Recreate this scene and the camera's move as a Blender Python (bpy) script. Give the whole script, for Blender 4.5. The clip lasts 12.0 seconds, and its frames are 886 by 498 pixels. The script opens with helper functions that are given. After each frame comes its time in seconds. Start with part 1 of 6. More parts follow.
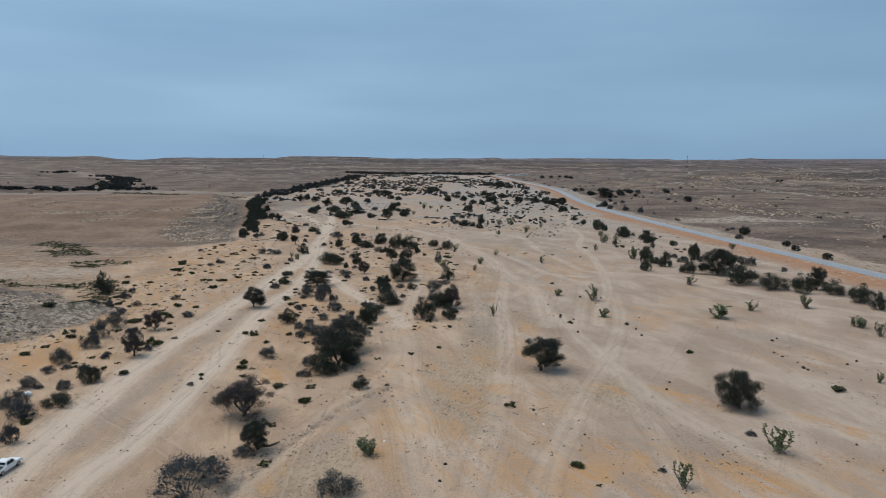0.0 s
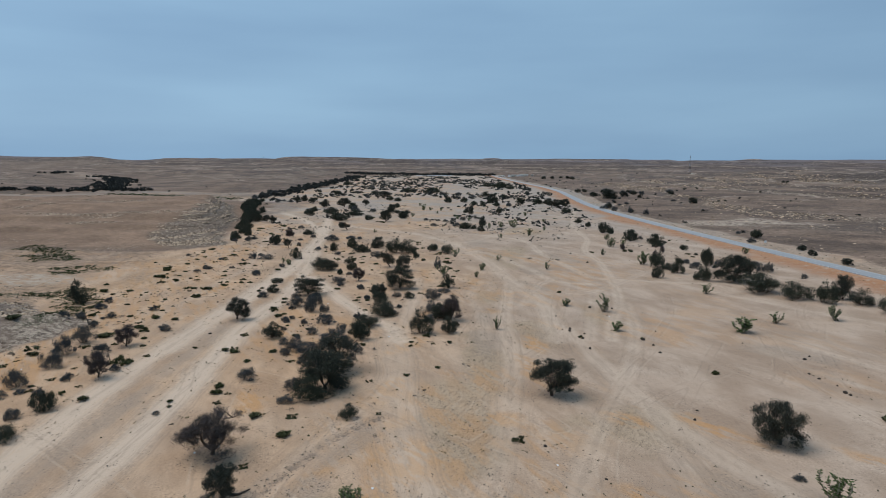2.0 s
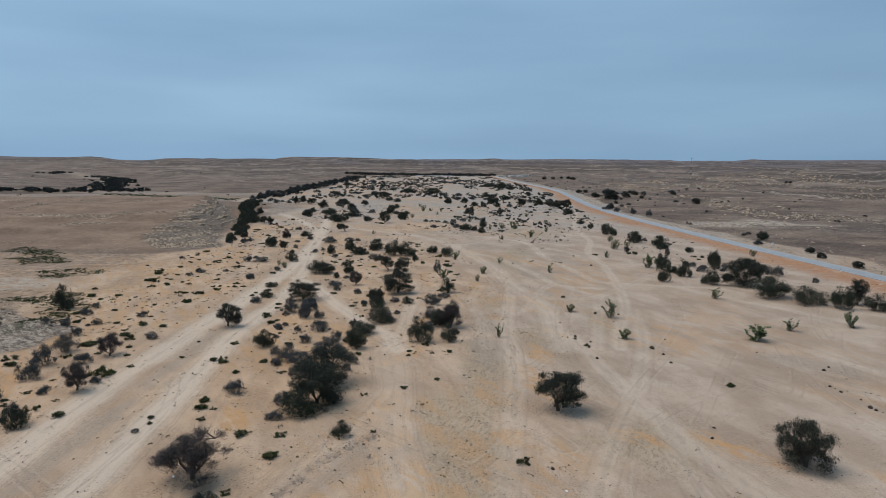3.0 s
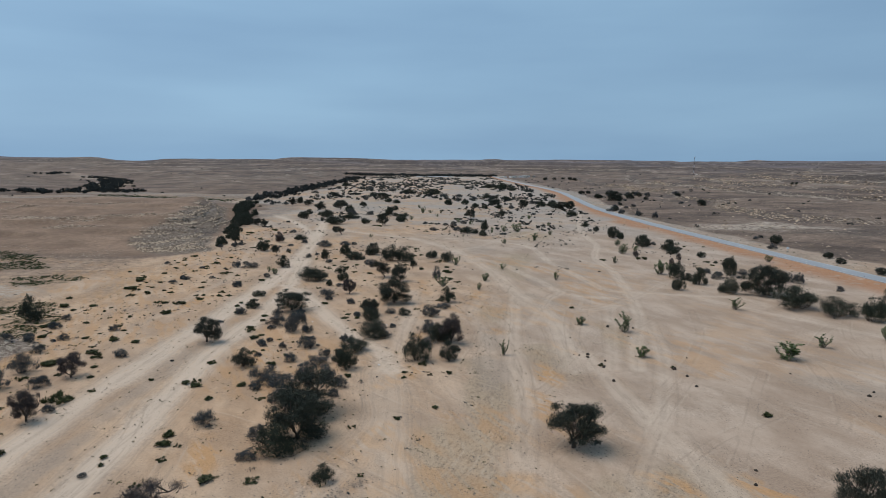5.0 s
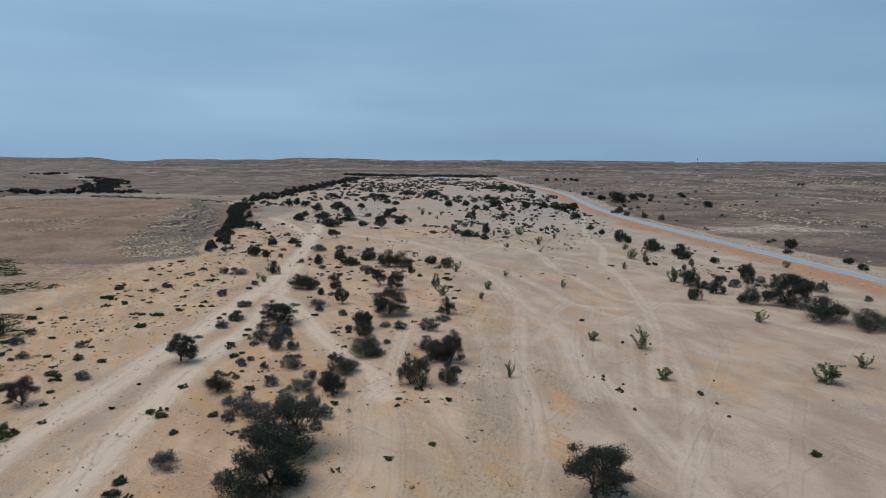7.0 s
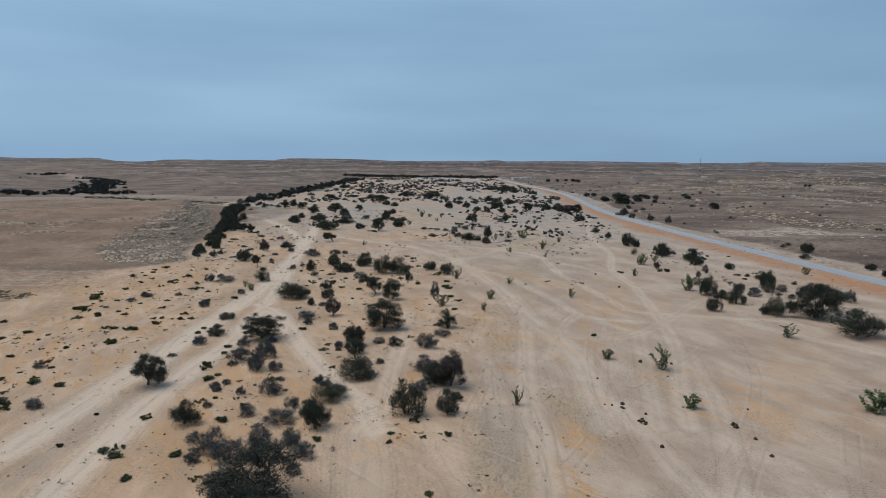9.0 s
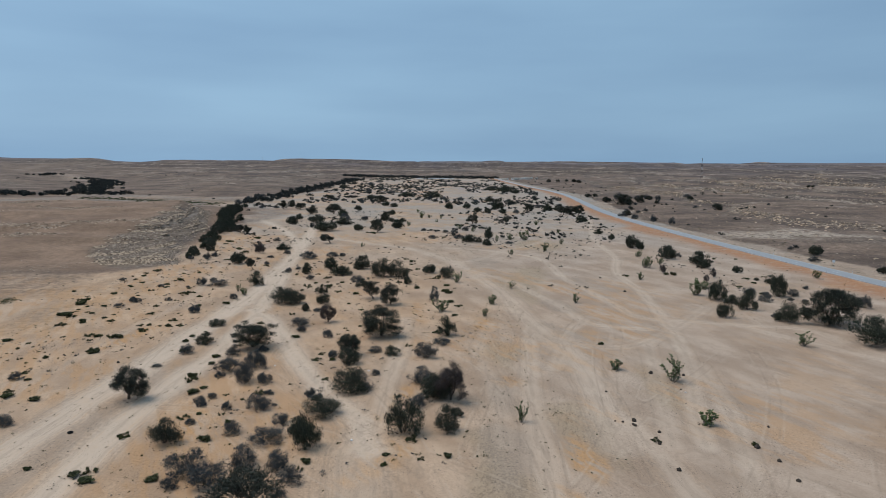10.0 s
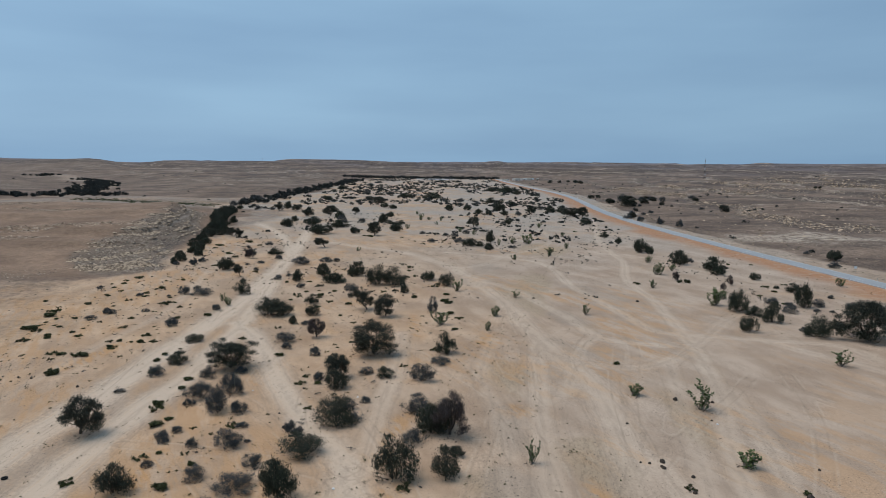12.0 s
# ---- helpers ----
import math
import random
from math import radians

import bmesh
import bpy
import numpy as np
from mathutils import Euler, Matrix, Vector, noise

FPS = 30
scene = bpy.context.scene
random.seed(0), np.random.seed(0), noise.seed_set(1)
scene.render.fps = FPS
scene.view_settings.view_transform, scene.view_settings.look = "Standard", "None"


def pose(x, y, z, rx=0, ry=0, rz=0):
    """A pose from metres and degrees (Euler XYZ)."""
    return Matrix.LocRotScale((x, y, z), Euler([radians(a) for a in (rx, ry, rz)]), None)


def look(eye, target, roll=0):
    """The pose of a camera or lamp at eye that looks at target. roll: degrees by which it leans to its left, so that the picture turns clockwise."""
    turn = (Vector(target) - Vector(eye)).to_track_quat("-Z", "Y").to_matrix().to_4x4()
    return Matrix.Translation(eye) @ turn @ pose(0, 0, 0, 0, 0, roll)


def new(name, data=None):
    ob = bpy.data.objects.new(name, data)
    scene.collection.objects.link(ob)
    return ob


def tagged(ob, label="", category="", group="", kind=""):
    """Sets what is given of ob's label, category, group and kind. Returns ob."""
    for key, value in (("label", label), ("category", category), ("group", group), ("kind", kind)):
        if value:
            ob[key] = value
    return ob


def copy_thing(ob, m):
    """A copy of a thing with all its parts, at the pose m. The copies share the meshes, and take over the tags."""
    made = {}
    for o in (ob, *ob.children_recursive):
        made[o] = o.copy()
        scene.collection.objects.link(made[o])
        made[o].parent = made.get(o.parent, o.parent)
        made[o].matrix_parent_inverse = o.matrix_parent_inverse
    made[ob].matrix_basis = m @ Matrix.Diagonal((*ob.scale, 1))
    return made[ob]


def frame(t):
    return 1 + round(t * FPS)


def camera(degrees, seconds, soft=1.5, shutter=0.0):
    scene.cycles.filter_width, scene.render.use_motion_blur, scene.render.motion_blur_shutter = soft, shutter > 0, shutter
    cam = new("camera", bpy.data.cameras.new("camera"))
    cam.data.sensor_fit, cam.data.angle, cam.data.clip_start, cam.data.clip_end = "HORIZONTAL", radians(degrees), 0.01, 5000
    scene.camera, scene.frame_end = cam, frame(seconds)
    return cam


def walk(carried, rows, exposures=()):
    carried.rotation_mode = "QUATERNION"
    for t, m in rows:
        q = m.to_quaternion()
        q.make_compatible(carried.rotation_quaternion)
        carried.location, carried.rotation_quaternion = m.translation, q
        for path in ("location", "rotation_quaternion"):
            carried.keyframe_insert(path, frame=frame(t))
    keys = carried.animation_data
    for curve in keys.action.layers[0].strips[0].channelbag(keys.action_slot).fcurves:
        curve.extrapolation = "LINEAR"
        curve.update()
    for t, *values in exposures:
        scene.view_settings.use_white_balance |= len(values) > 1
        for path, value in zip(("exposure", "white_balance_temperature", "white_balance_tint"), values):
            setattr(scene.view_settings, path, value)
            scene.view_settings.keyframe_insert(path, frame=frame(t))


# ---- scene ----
# ---- camera ----
cam = camera(70.0, 12.0, soft=0.6)
PATH = [
    (0, pose(0.000, 0.000, 42.000, 81.968, 0, 0.483) @ pose(0, 0, 0, 0, 0, 0.288)),
    (1, pose(0.074, 6.884, 41.943, 81.993, 0, 0.501) @ pose(0, 0, 0, 0, 0, 0.304)),
    (2, pose(0.138, 13.809, 41.888, 82.018, 0, 0.519) @ pose(0, 0, 0, 0, 0, 0.319)),
    (3, pose(0.194, 20.770, 41.834, 82.044, 0, 0.537) @ pose(0, 0, 0, 0, 0, 0.335)),
    (4, pose(0.245, 27.765, 41.782, 82.070, 0, 0.554) @ pose(0, 0, 0, 0, 0, 0.350)),
    (5, pose(0.291, 34.790, 41.731, 82.097, 0, 0.572) @ pose(0, 0, 0, 0, 0, 0.365)),
    (6, pose(0.335, 41.840, 41.681, 82.124, 0, 0.589) @ pose(0, 0, 0, 0, 0, 0.381)),
    (7, pose(0.378, 48.914, 41.633, 82.151, 0, 0.605) @ pose(0, 0, 0, 0, 0, 0.396)),
    (8, pose(0.424, 56.007, 41.586, 82.179, 0, 0.622) @ pose(0, 0, 0, 0, 0, 0.411)),
    (9, pose(0.472, 63.116, 41.540, 82.207, 0, 0.638) @ pose(0, 0, 0, 0, 0, 0.427)),
    (10, pose(0.527, 70.237, 41.496, 82.236, 0, 0.654) @ pose(0, 0, 0, 0, 0, 0.442)),
    (11, pose(0.588, 77.367, 41.453, 82.265, 0, 0.669) @ pose(0, 0, 0, 0, 0, 0.458)),
    (12, pose(0.659, 84.502, 41.412, 82.294, 0, 0.685) @ pose(0, 0, 0, 0, 0, 0.473)),
]
walk(cam, PATH)

# ---- sky and sun ----
world = bpy.data.worlds.new("world")
scene.world = world
world.use_nodes = True
wt = world.node_tree
background = wt.nodes["Background"]
SUN_ELEVATION, SUN_AZIMUTH = 62, 280
sky = wt.nodes.new("ShaderNodeTexSky")
sky.sky_type, sky.sun_disc = "NISHITA", False
sky.sun_elevation, sky.sun_rotation = radians(SUN_ELEVATION), radians(SUN_AZIMUTH)
sky.dust_density, sky.air_density, sky.ozone_density = 2.5, 1.2, 2.0
# a thin, even layer of cloud over the whole sky
cloud_at = wt.nodes.new("ShaderNodeTexCoord")
cloud_map = wt.nodes.new("ShaderNodeMapping")
cloud_map.inputs["Scale"].default_value = (1.2, 1.2, 7.0)
cloud_noise = wt.nodes.new("ShaderNodeTexNoise")
cloud_noise.inputs["Scale"].default_value = 1.6
cloud_noise.inputs["Detail"].default_value = 5.0
cloud_noise.inputs["Roughness"].default_value = 0.45
cloud_ramp = wt.nodes.new("ShaderNodeValToRGB")
cloud_ramp.color_ramp.elements[0].position = 0.3
cloud_ramp.color_ramp.elements[0].color = (2.25, 3.75, 5.6, 1)
cloud_ramp.color_ramp.elements[1].position = 0.72
cloud_ramp.color_ramp.elements[1].color = (2.9, 4.7, 6.6, 1)
cover = wt.nodes.new("ShaderNodeMix")
cover.data_type = "RGBA"
cover.inputs[0].default_value = 0.92
wt.links.new(cloud_at.outputs["Generated"], cloud_map.inputs["Vector"])
wt.links.new(cloud_map.outputs[0], cloud_noise.inputs["Vector"])
wt.links.new(cloud_noise.outputs[0], cloud_ramp.inputs[0])
wt.links.new(sky.outputs[0], cover.inputs[6])
wt.links.new(cloud_ramp.outputs[0], cover.inputs[7])
# the sky is a little brighter towards the veiled sun in the west
split = wt.nodes.new("ShaderNodeSeparateXYZ")
lift = wt.nodes.new("ShaderNodeMapRange")
for k, v in enumerate((-1.0, 1.0, 1.13, 0.88)):
    lift.inputs[k + 1].default_value = v
glow = wt.nodes.new("ShaderNodeVectorMath")
glow.operation = "SCALE"
wt.links.new(cloud_at.outputs["Generated"], split.inputs[0])
wt.links.new(split.outputs[0], lift.inputs[0])
wt.links.new(cover.outputs[2], glow.inputs[0])
wt.links.new(lift.outputs[0], glow.inputs["Scale"])
wt.links.new(glow.outputs[0], background.inputs[0])
background.inputs[1].default_value = 0.1

sun = new("sun", bpy.data.lights.new("sun", "SUN"))
sun.data.energy, sun.data.angle, sun.data.color = 2.25, radians(48), (1.0, 0.90, 0.78)
sun_way = Vector((math.sin(radians(SUN_AZIMUTH)) * math.cos(radians(SUN_ELEVATION)), math.cos(radians(SUN_AZIMUTH)) * math.cos(radians(SUN_ELEVATION)), math.sin(radians(SUN_ELEVATION))))
sun.matrix_world = look(sun_way * 400, (0, 0, 0))

# ---- materials ----
class Nodes:
    """Short hand for a material's nodes."""

    def __init__(self, name, roughness=0.9):
        self.mat = bpy.data.materials.new(name)
        self.mat.use_nodes = True
        self.tree = self.mat.node_tree
        self.bsdf = self.tree.nodes["Principled BSDF"]
        self.bsdf.inputs["Roughness"].default_value = roughness
        self.bsdf.inputs["Specular IOR Level"].default_value = 0.25
        self.place = self.tree.nodes.new("ShaderNodeTexCoord").outputs["Object"]

    def put(self, value, socket):
        if isinstance(value, (int, float)):
            socket.default_value = value
        elif isinstance(value, tuple):
            socket.default_value = (*value, 1) if len(value) == 3 and socket.type == "RGBA" else value
        else:
            self.tree.links.new(value, socket)

    def noise(self, scale, detail=4, rough=0.55, at=None, stretch=None, turn=0.0):
        at = self.place if at is None else at
        if stretch:
            m = self.tree.nodes.new("ShaderNodeMapping")
            self.put(at, m.inputs["Vector"])
            m.vector_type = "TEXTURE"
            m.inputs["Scale"].default_value = [1 / v for v in stretch]
            m.inputs["Rotation"].default_value = (0, 0, turn)
            at = m.outputs[0]
        n = self.tree.nodes.new("ShaderNodeTexNoise")
        self.put(at, n.inputs["Vector"])
        n.inputs["Scale"].default_value = scale
        n.inputs["Detail"].default_value = detail
        n.inputs["Roughness"].default_value = rough
        return n.outputs[0]

    def cells(self, scale, out="Distance", randomness=1.0):
        n = self.tree.nodes.new("ShaderNodeTexVoronoi")
        self.put(self.place, n.inputs["Vector"])
        n.inputs["Scale"].default_value = scale
        n.inputs["Randomness"].default_value = randomness
        return n.outputs[out]

    def span(self, value, a, b, low=0.0, high=1.0):
        n = self.tree.nodes.new("ShaderNodeMapRange")
        n.interpolation_type = "SMOOTHSTEP"
        self.put(value, n.inputs[0])
        for k, v in enumerate((a, b, low, high)):
            n.inputs[k + 1].default_value = v
        return n.outputs[0]

    def math(self, kind, a, b=0.0):
        n = self.tree.nodes.new("ShaderNodeMath")
        n.operation = kind
        self.put(a, n.inputs[0])
        self.put(b, n.inputs[1])
        return n.outputs[0]

    def mix(self, share, a, b, blend="MIX"):
        n = self.tree.nodes.new("ShaderNodeMix")
        n.data_type, n.blend_type = "RGBA", blend
        self.put(share, n.inputs[0])
        self.put(a, n.inputs[6])
        self.put(b, n.inputs[7])
        return n.outputs[2]

    def field(self, name):
        n = self.tree.nodes.new("ShaderNodeAttribute")
        n.attribute_name = name
        return n.outputs["Fac"]

    def each(self):
        return self.tree.nodes.new("ShaderNodeObjectInfo").outputs["Random"]

    def island(self):
        return self.tree.nodes.new("ShaderNodeNewGeometry").outputs["Random Per Island"]

    def bump(self, height, strength=0.4, distance=0.1):
        n = self.tree.nodes.new("ShaderNodeBump")
        n.inputs["Strength"].default_value = strength
        n.inputs["Distance"].default_value = distance
        self.put(height, n.inputs["Height"])
        self.tree.links.new(n.outputs[0], self.bsdf.inputs["Normal"])

    def done(self, colour):
        self.put(colour, self.bsdf.inputs["Base Color"])
        return self.mat


def ground_material():
    n = Nodes("desert_ground", 0.95)
    fine, mid, wide = n.noise(3.2, 8, 0.78), n.noise(0.3, 7, 0.7), n.noise(0.035, 4, 0.55)
    grit = n.span(n.noise(7.0, 5, 0.8), 0.32, 0.68)
    flow = n.noise(0.5, 7, 0.72, stretch=(1.0, 0.2, 1.0), turn=0.3)
    # sand, greyer where it is stony, warmer where it is loose
    c = n.mix(n.field("warm"), n.mix(n.span(wide, 0.38, 0.62), (0.415, 0.318, 0.244), (0.388, 0.289, 0.216)), n.mix(n.span(wide, 0.38, 0.62), (0.462, 0.313, 0.202), (0.420, 0.298, 0.206)))
    drift = n.span(n.noise(0.11, 5, 0.6, stretch=(1.0, 0.45, 1.0), turn=0.35), 0.36, 0.64)
    c = n.mix(0.8, c, n.mix(drift, (0.82, 0.785, 0.75), (1.16, 1.175, 1.19)), "MULTIPLY")
    # greyer sand up the valley, standing in for distance haze
    valley_haze = n.math("MULTIPLY", n.field("valley_haze"), n.span(n.noise(0.02, 5, 0.6), 0.3, 0.6))
    c = n.mix(n.math("MULTIPLY", valley_haze, 0.85), c, (0.318, 0.286, 0.252))
    gravel = n.math("MULTIPLY", n.span(n.math("ADD", n.math("MULTIPLY", mid, 0.5), n.math("MULTIPLY", flow, 0.5)), 0.52, 0.62), n.span(fine, 0.36, 0.6))
    c = n.mix(n.math("MULTIPLY", gravel, 0.34), c, (0.245, 0.188, 0.140))
    ripple = n.noise(1.7, 7, 0.82, stretch=(1.0, 0.45, 1.0), turn=-0.25)
    churned = n.math("MULTIPLY", n.field("churn"), n.span(ripple, 0.50, 0.57))
    c = n.mix(n.math("MULTIPLY", n.field("churn"), 0.6), c, (0.375, 0.288, 0.195))
    c = n.mix(n.math("MULTIPLY", churned, 0.62), c, (0.205, 0.152, 0.104))
    loose = n.math("MULTIPLY", n.field("orange"), n.span(n.noise(0.34, 6, 0.68, stretch=(1.0, 0.2, 1.0), turn=0.45), 0.45, 0.57))
    c = n.mix(n.math("MULTIPLY", loose, 0.8), c, (0.445, 0.268, 0.142))
    ochre = n.math("MULTIPLY", n.field("ochre"), n.span(n.noise(0.7, 6, 0.66, stretch=(1.0, 0.22, 1.0), turn=0.62), 0.43, 0.55))
    c = n.mix(n.math("MULTIPLY", ochre, 0.9), c, (0.465, 0.268, 0.128))
    gritty = n.math("MULTIPLY", n.field("grit"), n.span(n.noise(2.4, 7, 0.82), 0.36, 0.60))
    c = n.mix(n.math("MULTIPLY", n.field("grit"), 0.5), c, (0.388, 0.306, 0.238))
    c = n.mix(n.math("MULTIPLY", gritty, 0.42), c, (0.215, 0.172, 0.138))
    c = n.mix(n.math("MULTIPLY", n.field("verge"), n.span(n.noise(0.35, 6, 0.65), 0.28, 0.52)), c, (0.360, 0.188, 0.102))
    # tracks: pale, packed, with long streaks left by wheels
    d = n.field("track_way")
    streak_at = n.tree.nodes.new("ShaderNodeTexNoise")
    streak_at.noise_dimensions = "1D"
    n.put(n.math("ADD", d, n.math("MULTIPLY", n.noise(0.10, 2), 1.6)), streak_at.inputs["W"])
    streak_at.inputs["Scale"].default_value = 1.5
    streak_at.inputs["Detail"].default_value = 3.0
    streak = streak_at.outputs[0]
    worn = n.field("track")
    packed = n.math("MULTIPLY", worn, n.span(n.math("ADD", n.math("MULTIPLY", streak, 0.65), n.math("MULTIPLY", mid, 0.35)), 0.24, 0.48))
    c = n.mix(n.math("MULTIPLY", packed, 0.85), c, (0.550, 0.440, 0.345))
    c = n.mix(n.math("MULTIPLY", n.math("MULTIPLY", worn, n.span(streak, 0.54, 0.62)), 0.15), c, (0.345, 0.270, 0.208))
    c = n.mix(n.math("MULTIPLY", worn, 0.9), c, n.mix(n.span(streak, 0.36, 0.6), (1.05, 1.05, 1.05), (0.95, 0.945, 0.94)), "MULTIPLY")
    beside = n.math("MULTIPLY", n.math("SUBTRACT", n.field("near_track"), n.math("MULTIPLY", worn, 0.8)), n.span(streak, 0.50, 0.60))
    c = n.mix(n.math("MULTIPLY", beside, 0.24), c, (0.235, 0.182, 0.138))
    # lone wheel marks: two thin pressed lines
    r = n.field("rut_way")
    press = n.math("ADD", n.span(n.math("ABSOLUTE", n.math("SUBTRACT", r, 0.85)), 0.24, 0.06), 0.0)
    press = n.math("MULTIPLY", press, n.span(n.noise(0.15, 4, 0.6), 0.38, 0.56))
    c = n.mix(n.math("MULTIPLY", press, 0.28), c, (0.250, 0.190, 0.142))
    ridge = n.math("MULTIPLY", n.span(n.math("ABSOLUTE", n.math("SUBTRACT", r, 1.35)), 0.28, 0.08), n.span(n.noise(0.13, 4, 0.6), 0.42, 0.58))
    c = n.mix(n.math("MULTIPLY", ridge, 0.3), c, (0.500, 0.400, 0.310))
    # churned, stony edges of the tracks
    berm = n.math("MULTIPLY", n.field("berm"), n.span(n.noise(1.5, 7, 0.8), 0.46, 0.56))
    c = n.mix(n.math("MULTIPLY", berm, 0.4), c, (0.205, 0.160, 0.125))
    c = n.mix(n.math("MULTIPLY", n.field("gully"), n.span(n.noise(0.6, 6, 0.75), 0.42, 0.62, 0.0, 0.7)), c, (0.160, 0.126, 0.102))
    # hills: brown silt with pale, broken limestone
    hill = n.mix(n.span(n.noise(0.016, 6, 0.62), 0.36, 0.64), (0.104, 0.073, 0.055), (0.212, 0.150, 0.111))
    # far hills: dark varnished stone, tinted blue-grey with distance haze in the colour
    hill = n.mix(n.math("MULTIPLY", n.field("varnish_haze"), 0.85), hill, n.mix(n.span(n.noise(0.012, 7, 0.7, stretch=(1.0, 0.3, 1.0)), 0.38, 0.62), (0.092, 0.082, 0.094), (0.178, 0.155, 0.162)))
    # steep ground darkened: bare scarp rock, plus relief shading put into the colour
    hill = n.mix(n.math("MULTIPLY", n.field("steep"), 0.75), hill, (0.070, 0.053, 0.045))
    hill = n.mix(n.math("MULTIPLY", n.field("spur"), 0.85), hill, n.mix(n.span(n.noise(0.05, 4, 0.5), 0.35, 0.65), (0.200, 0.129, 0.086), (0.272, 0.180, 0.122)))
    hill = n.mix(n.math("SUBTRACT", 0.85, n.math("MULTIPLY", n.math("MAXIMUM", n.field("spur"), n.field("varnish_haze")), 0.45)), hill, n.mix(n.span(n.noise(0.4, 8, 0.82), 0.3, 0.7), (0.45, 0.45, 0.45), (1.5, 1.5, 1.5)), "MULTIPLY")
    split = n.tree.nodes.new("ShaderNodeSeparateXYZ")
    n.put(n.place, split.inputs[0])
    layer = n.tree.nodes.new("ShaderNodeTexNoise")
    layer.noise_dimensions = "1D"
    n.put(n.math("ADD", split.outputs[2], n.math("ADD", n.math("MULTIPLY", n.noise(0.012, 3), 14.0), n.math("MULTIPLY", n.noise(0.12, 4, 0.7), 1.4))), layer.inputs["W"])
    layer.inputs["Scale"].default_value = 0.24
    layer.inputs["Detail"].default_value = 3.0
    strata = n.span(layer.outputs[0], 0.44, 0.60)
    hill = n.mix(n.math("MULTIPLY", n.field("bare"), 0.8), hill, n.mix(n.span(n.noise(0.22, 6, 0.7), 0.38, 0.62), (0.100, 0.073, 0.056), (0.185, 0.138, 0.103)))
    hill = n.mix(n.math("MULTIPLY", n.field("layers"), n.math("MULTIPLY", strata, 0.75)), hill, (0.075, 0.057, 0.051))
    ledge = n.math("MULTIPLY", n.span(layer.outputs[0], 0.45, 0.38), n.span(n.noise(0.05, 5, 0.7), 0.38, 0.54))
    hill = n.mix(n.math("MULTIPLY", n.field("layers"), n.math("MULTIPLY", ledge, 0.8)), hill, (0.345, 0.280, 0.226))
    broken = n.span(n.noise(0.55, 8, 0.85, stretch=(0.7, 0.5, 3.0)), 0.49, 0.58)
    hill = n.mix(n.math("MULTIPLY", n.math("MULTIPLY", broken, n.field("stony")), n.math("SUBTRACT", 0.85, n.math("MULTIPLY", strata, 0.55))), hill, (0.400, 0.330, 0.262))
    # dark speckle: darker stone, and shade between the rocks put into the colour
    dark = n.math("MULTIPLY", n.field("stony"), n.span(n.noise(0.75, 7, 0.85), 0.53, 0.59))
    hill = n.mix(n.math("MULTIPLY", dark, 0.8), hill, (0.080, 0.063, 0.052))
    rill = n.noise(0.03, 5, 0.6, stretch=(1.0, 0.14, 1.0))
    hill = n.mix(n.math("MULTIPLY", n.field("varnish_haze"), 0.7), hill, n.mix(n.span(rill, 0.38, 0.62), (0.74, 0.73, 0.75), (1.22, 1.20, 1.18)), "MULTIPLY")
    hill = n.mix(n.math("SUBTRACT", 0.75, n.math("MULTIPLY", n.math("MAXIMUM", n.field("spur"), n.field("varnish_haze")), 0.4)), hill, n.mix(n.span(n.noise(0.07, 8, 0.78, stretch=(0.7, 1.0, 2.0)), 0.36, 0.64), (0.66, 0.66, 0.66), (1.26, 1.26, 1.26)), "MULTIPLY")
    hill = n.mix(n.math("MULTIPLY", n.field("rubble"), 0.7), hill, n.mix(n.span(n.noise(0.3, 6, 0.7), 0.4, 0.6), (0.105, 0.078, 0.062), (0.215, 0.158, 0.122)))
    scree = n.math("MULTIPLY", n.span(n.noise(0.9, 8, 0.85), 0.47, 0.54), n.span(n.noise(0.07, 4, 0.6), 0.36, 0.52))
    hill = n.mix(n.math("MULTIPLY", n.field("rubble"), scree), hill, (0.420, 0.345, 0.270))
    hill = n.mix(n.math("MULTIPLY", n.field("wash"), n.span(n.noise(0.02, 5, 0.6), 0.35, 0.6, 0.3, 0.8)), hill, (0.275, 0.212, 0.166))
    hill_share = n.span(n.math("ADD", n.field("hill"), n.math("MULTIPLY", n.math("SUBTRACT", mid, 0.5), 0.6)), 0.3, 0.7)
    c = n.mix(hill_share, c, hill)
    c = n.mix(n.math("MULTIPLY", n.field("pale"), n.span(mid, 0.42, 0.58)), c, (0.42, 0.35, 0.28))
    # thin green growth after rain
    grow = n.math("MULTIPLY", n.field("growth"), n.span(n.noise(0.5, 7, 0.8), 0.47, 0.56))
    c = n.mix(n.math("MULTIPLY", grow, 0.7), c, (0.060, 0.062, 0.034))
    # specks: pebbles and dry tufts
    speck = n.math("MULTIPLY", n.span(n.cells(1.5), 0.17, 0.10), n.span(n.noise(0.09, 4), 0.45, 0.58))
    small = n.math("MULTIPLY", n.span(n.cells(4.0), 0.25, 0.14), n.span(mid, 0.45, 0.58))
    c = n.mix(n.math("MULTIPLY", n.math("MAXIMUM", speck, small), 0.85), c, (0.10, 0.080, 0.062))
    calm = n.math("MULTIPLY", n.math("SUBTRACT", 1.0, n.math("MULTIPLY", packed, 0.7)), n.span(n.noise(0.09, 5, 0.6), 0.40, 0.60, 0.35, 1.0))
    c = n.mix(calm, c, n.mix(n.span(fine, 0.3, 0.7), (0.74, 0.73, 0.72), (1.19, 1.19, 1.19)), "MULTIPLY")
    c = n.mix(n.math("MULTIPLY", calm, 0.45), c, n.mix(grit, (0.70, 0.70, 0.70), (1.25, 1.25, 1.25)), "MULTIPLY")
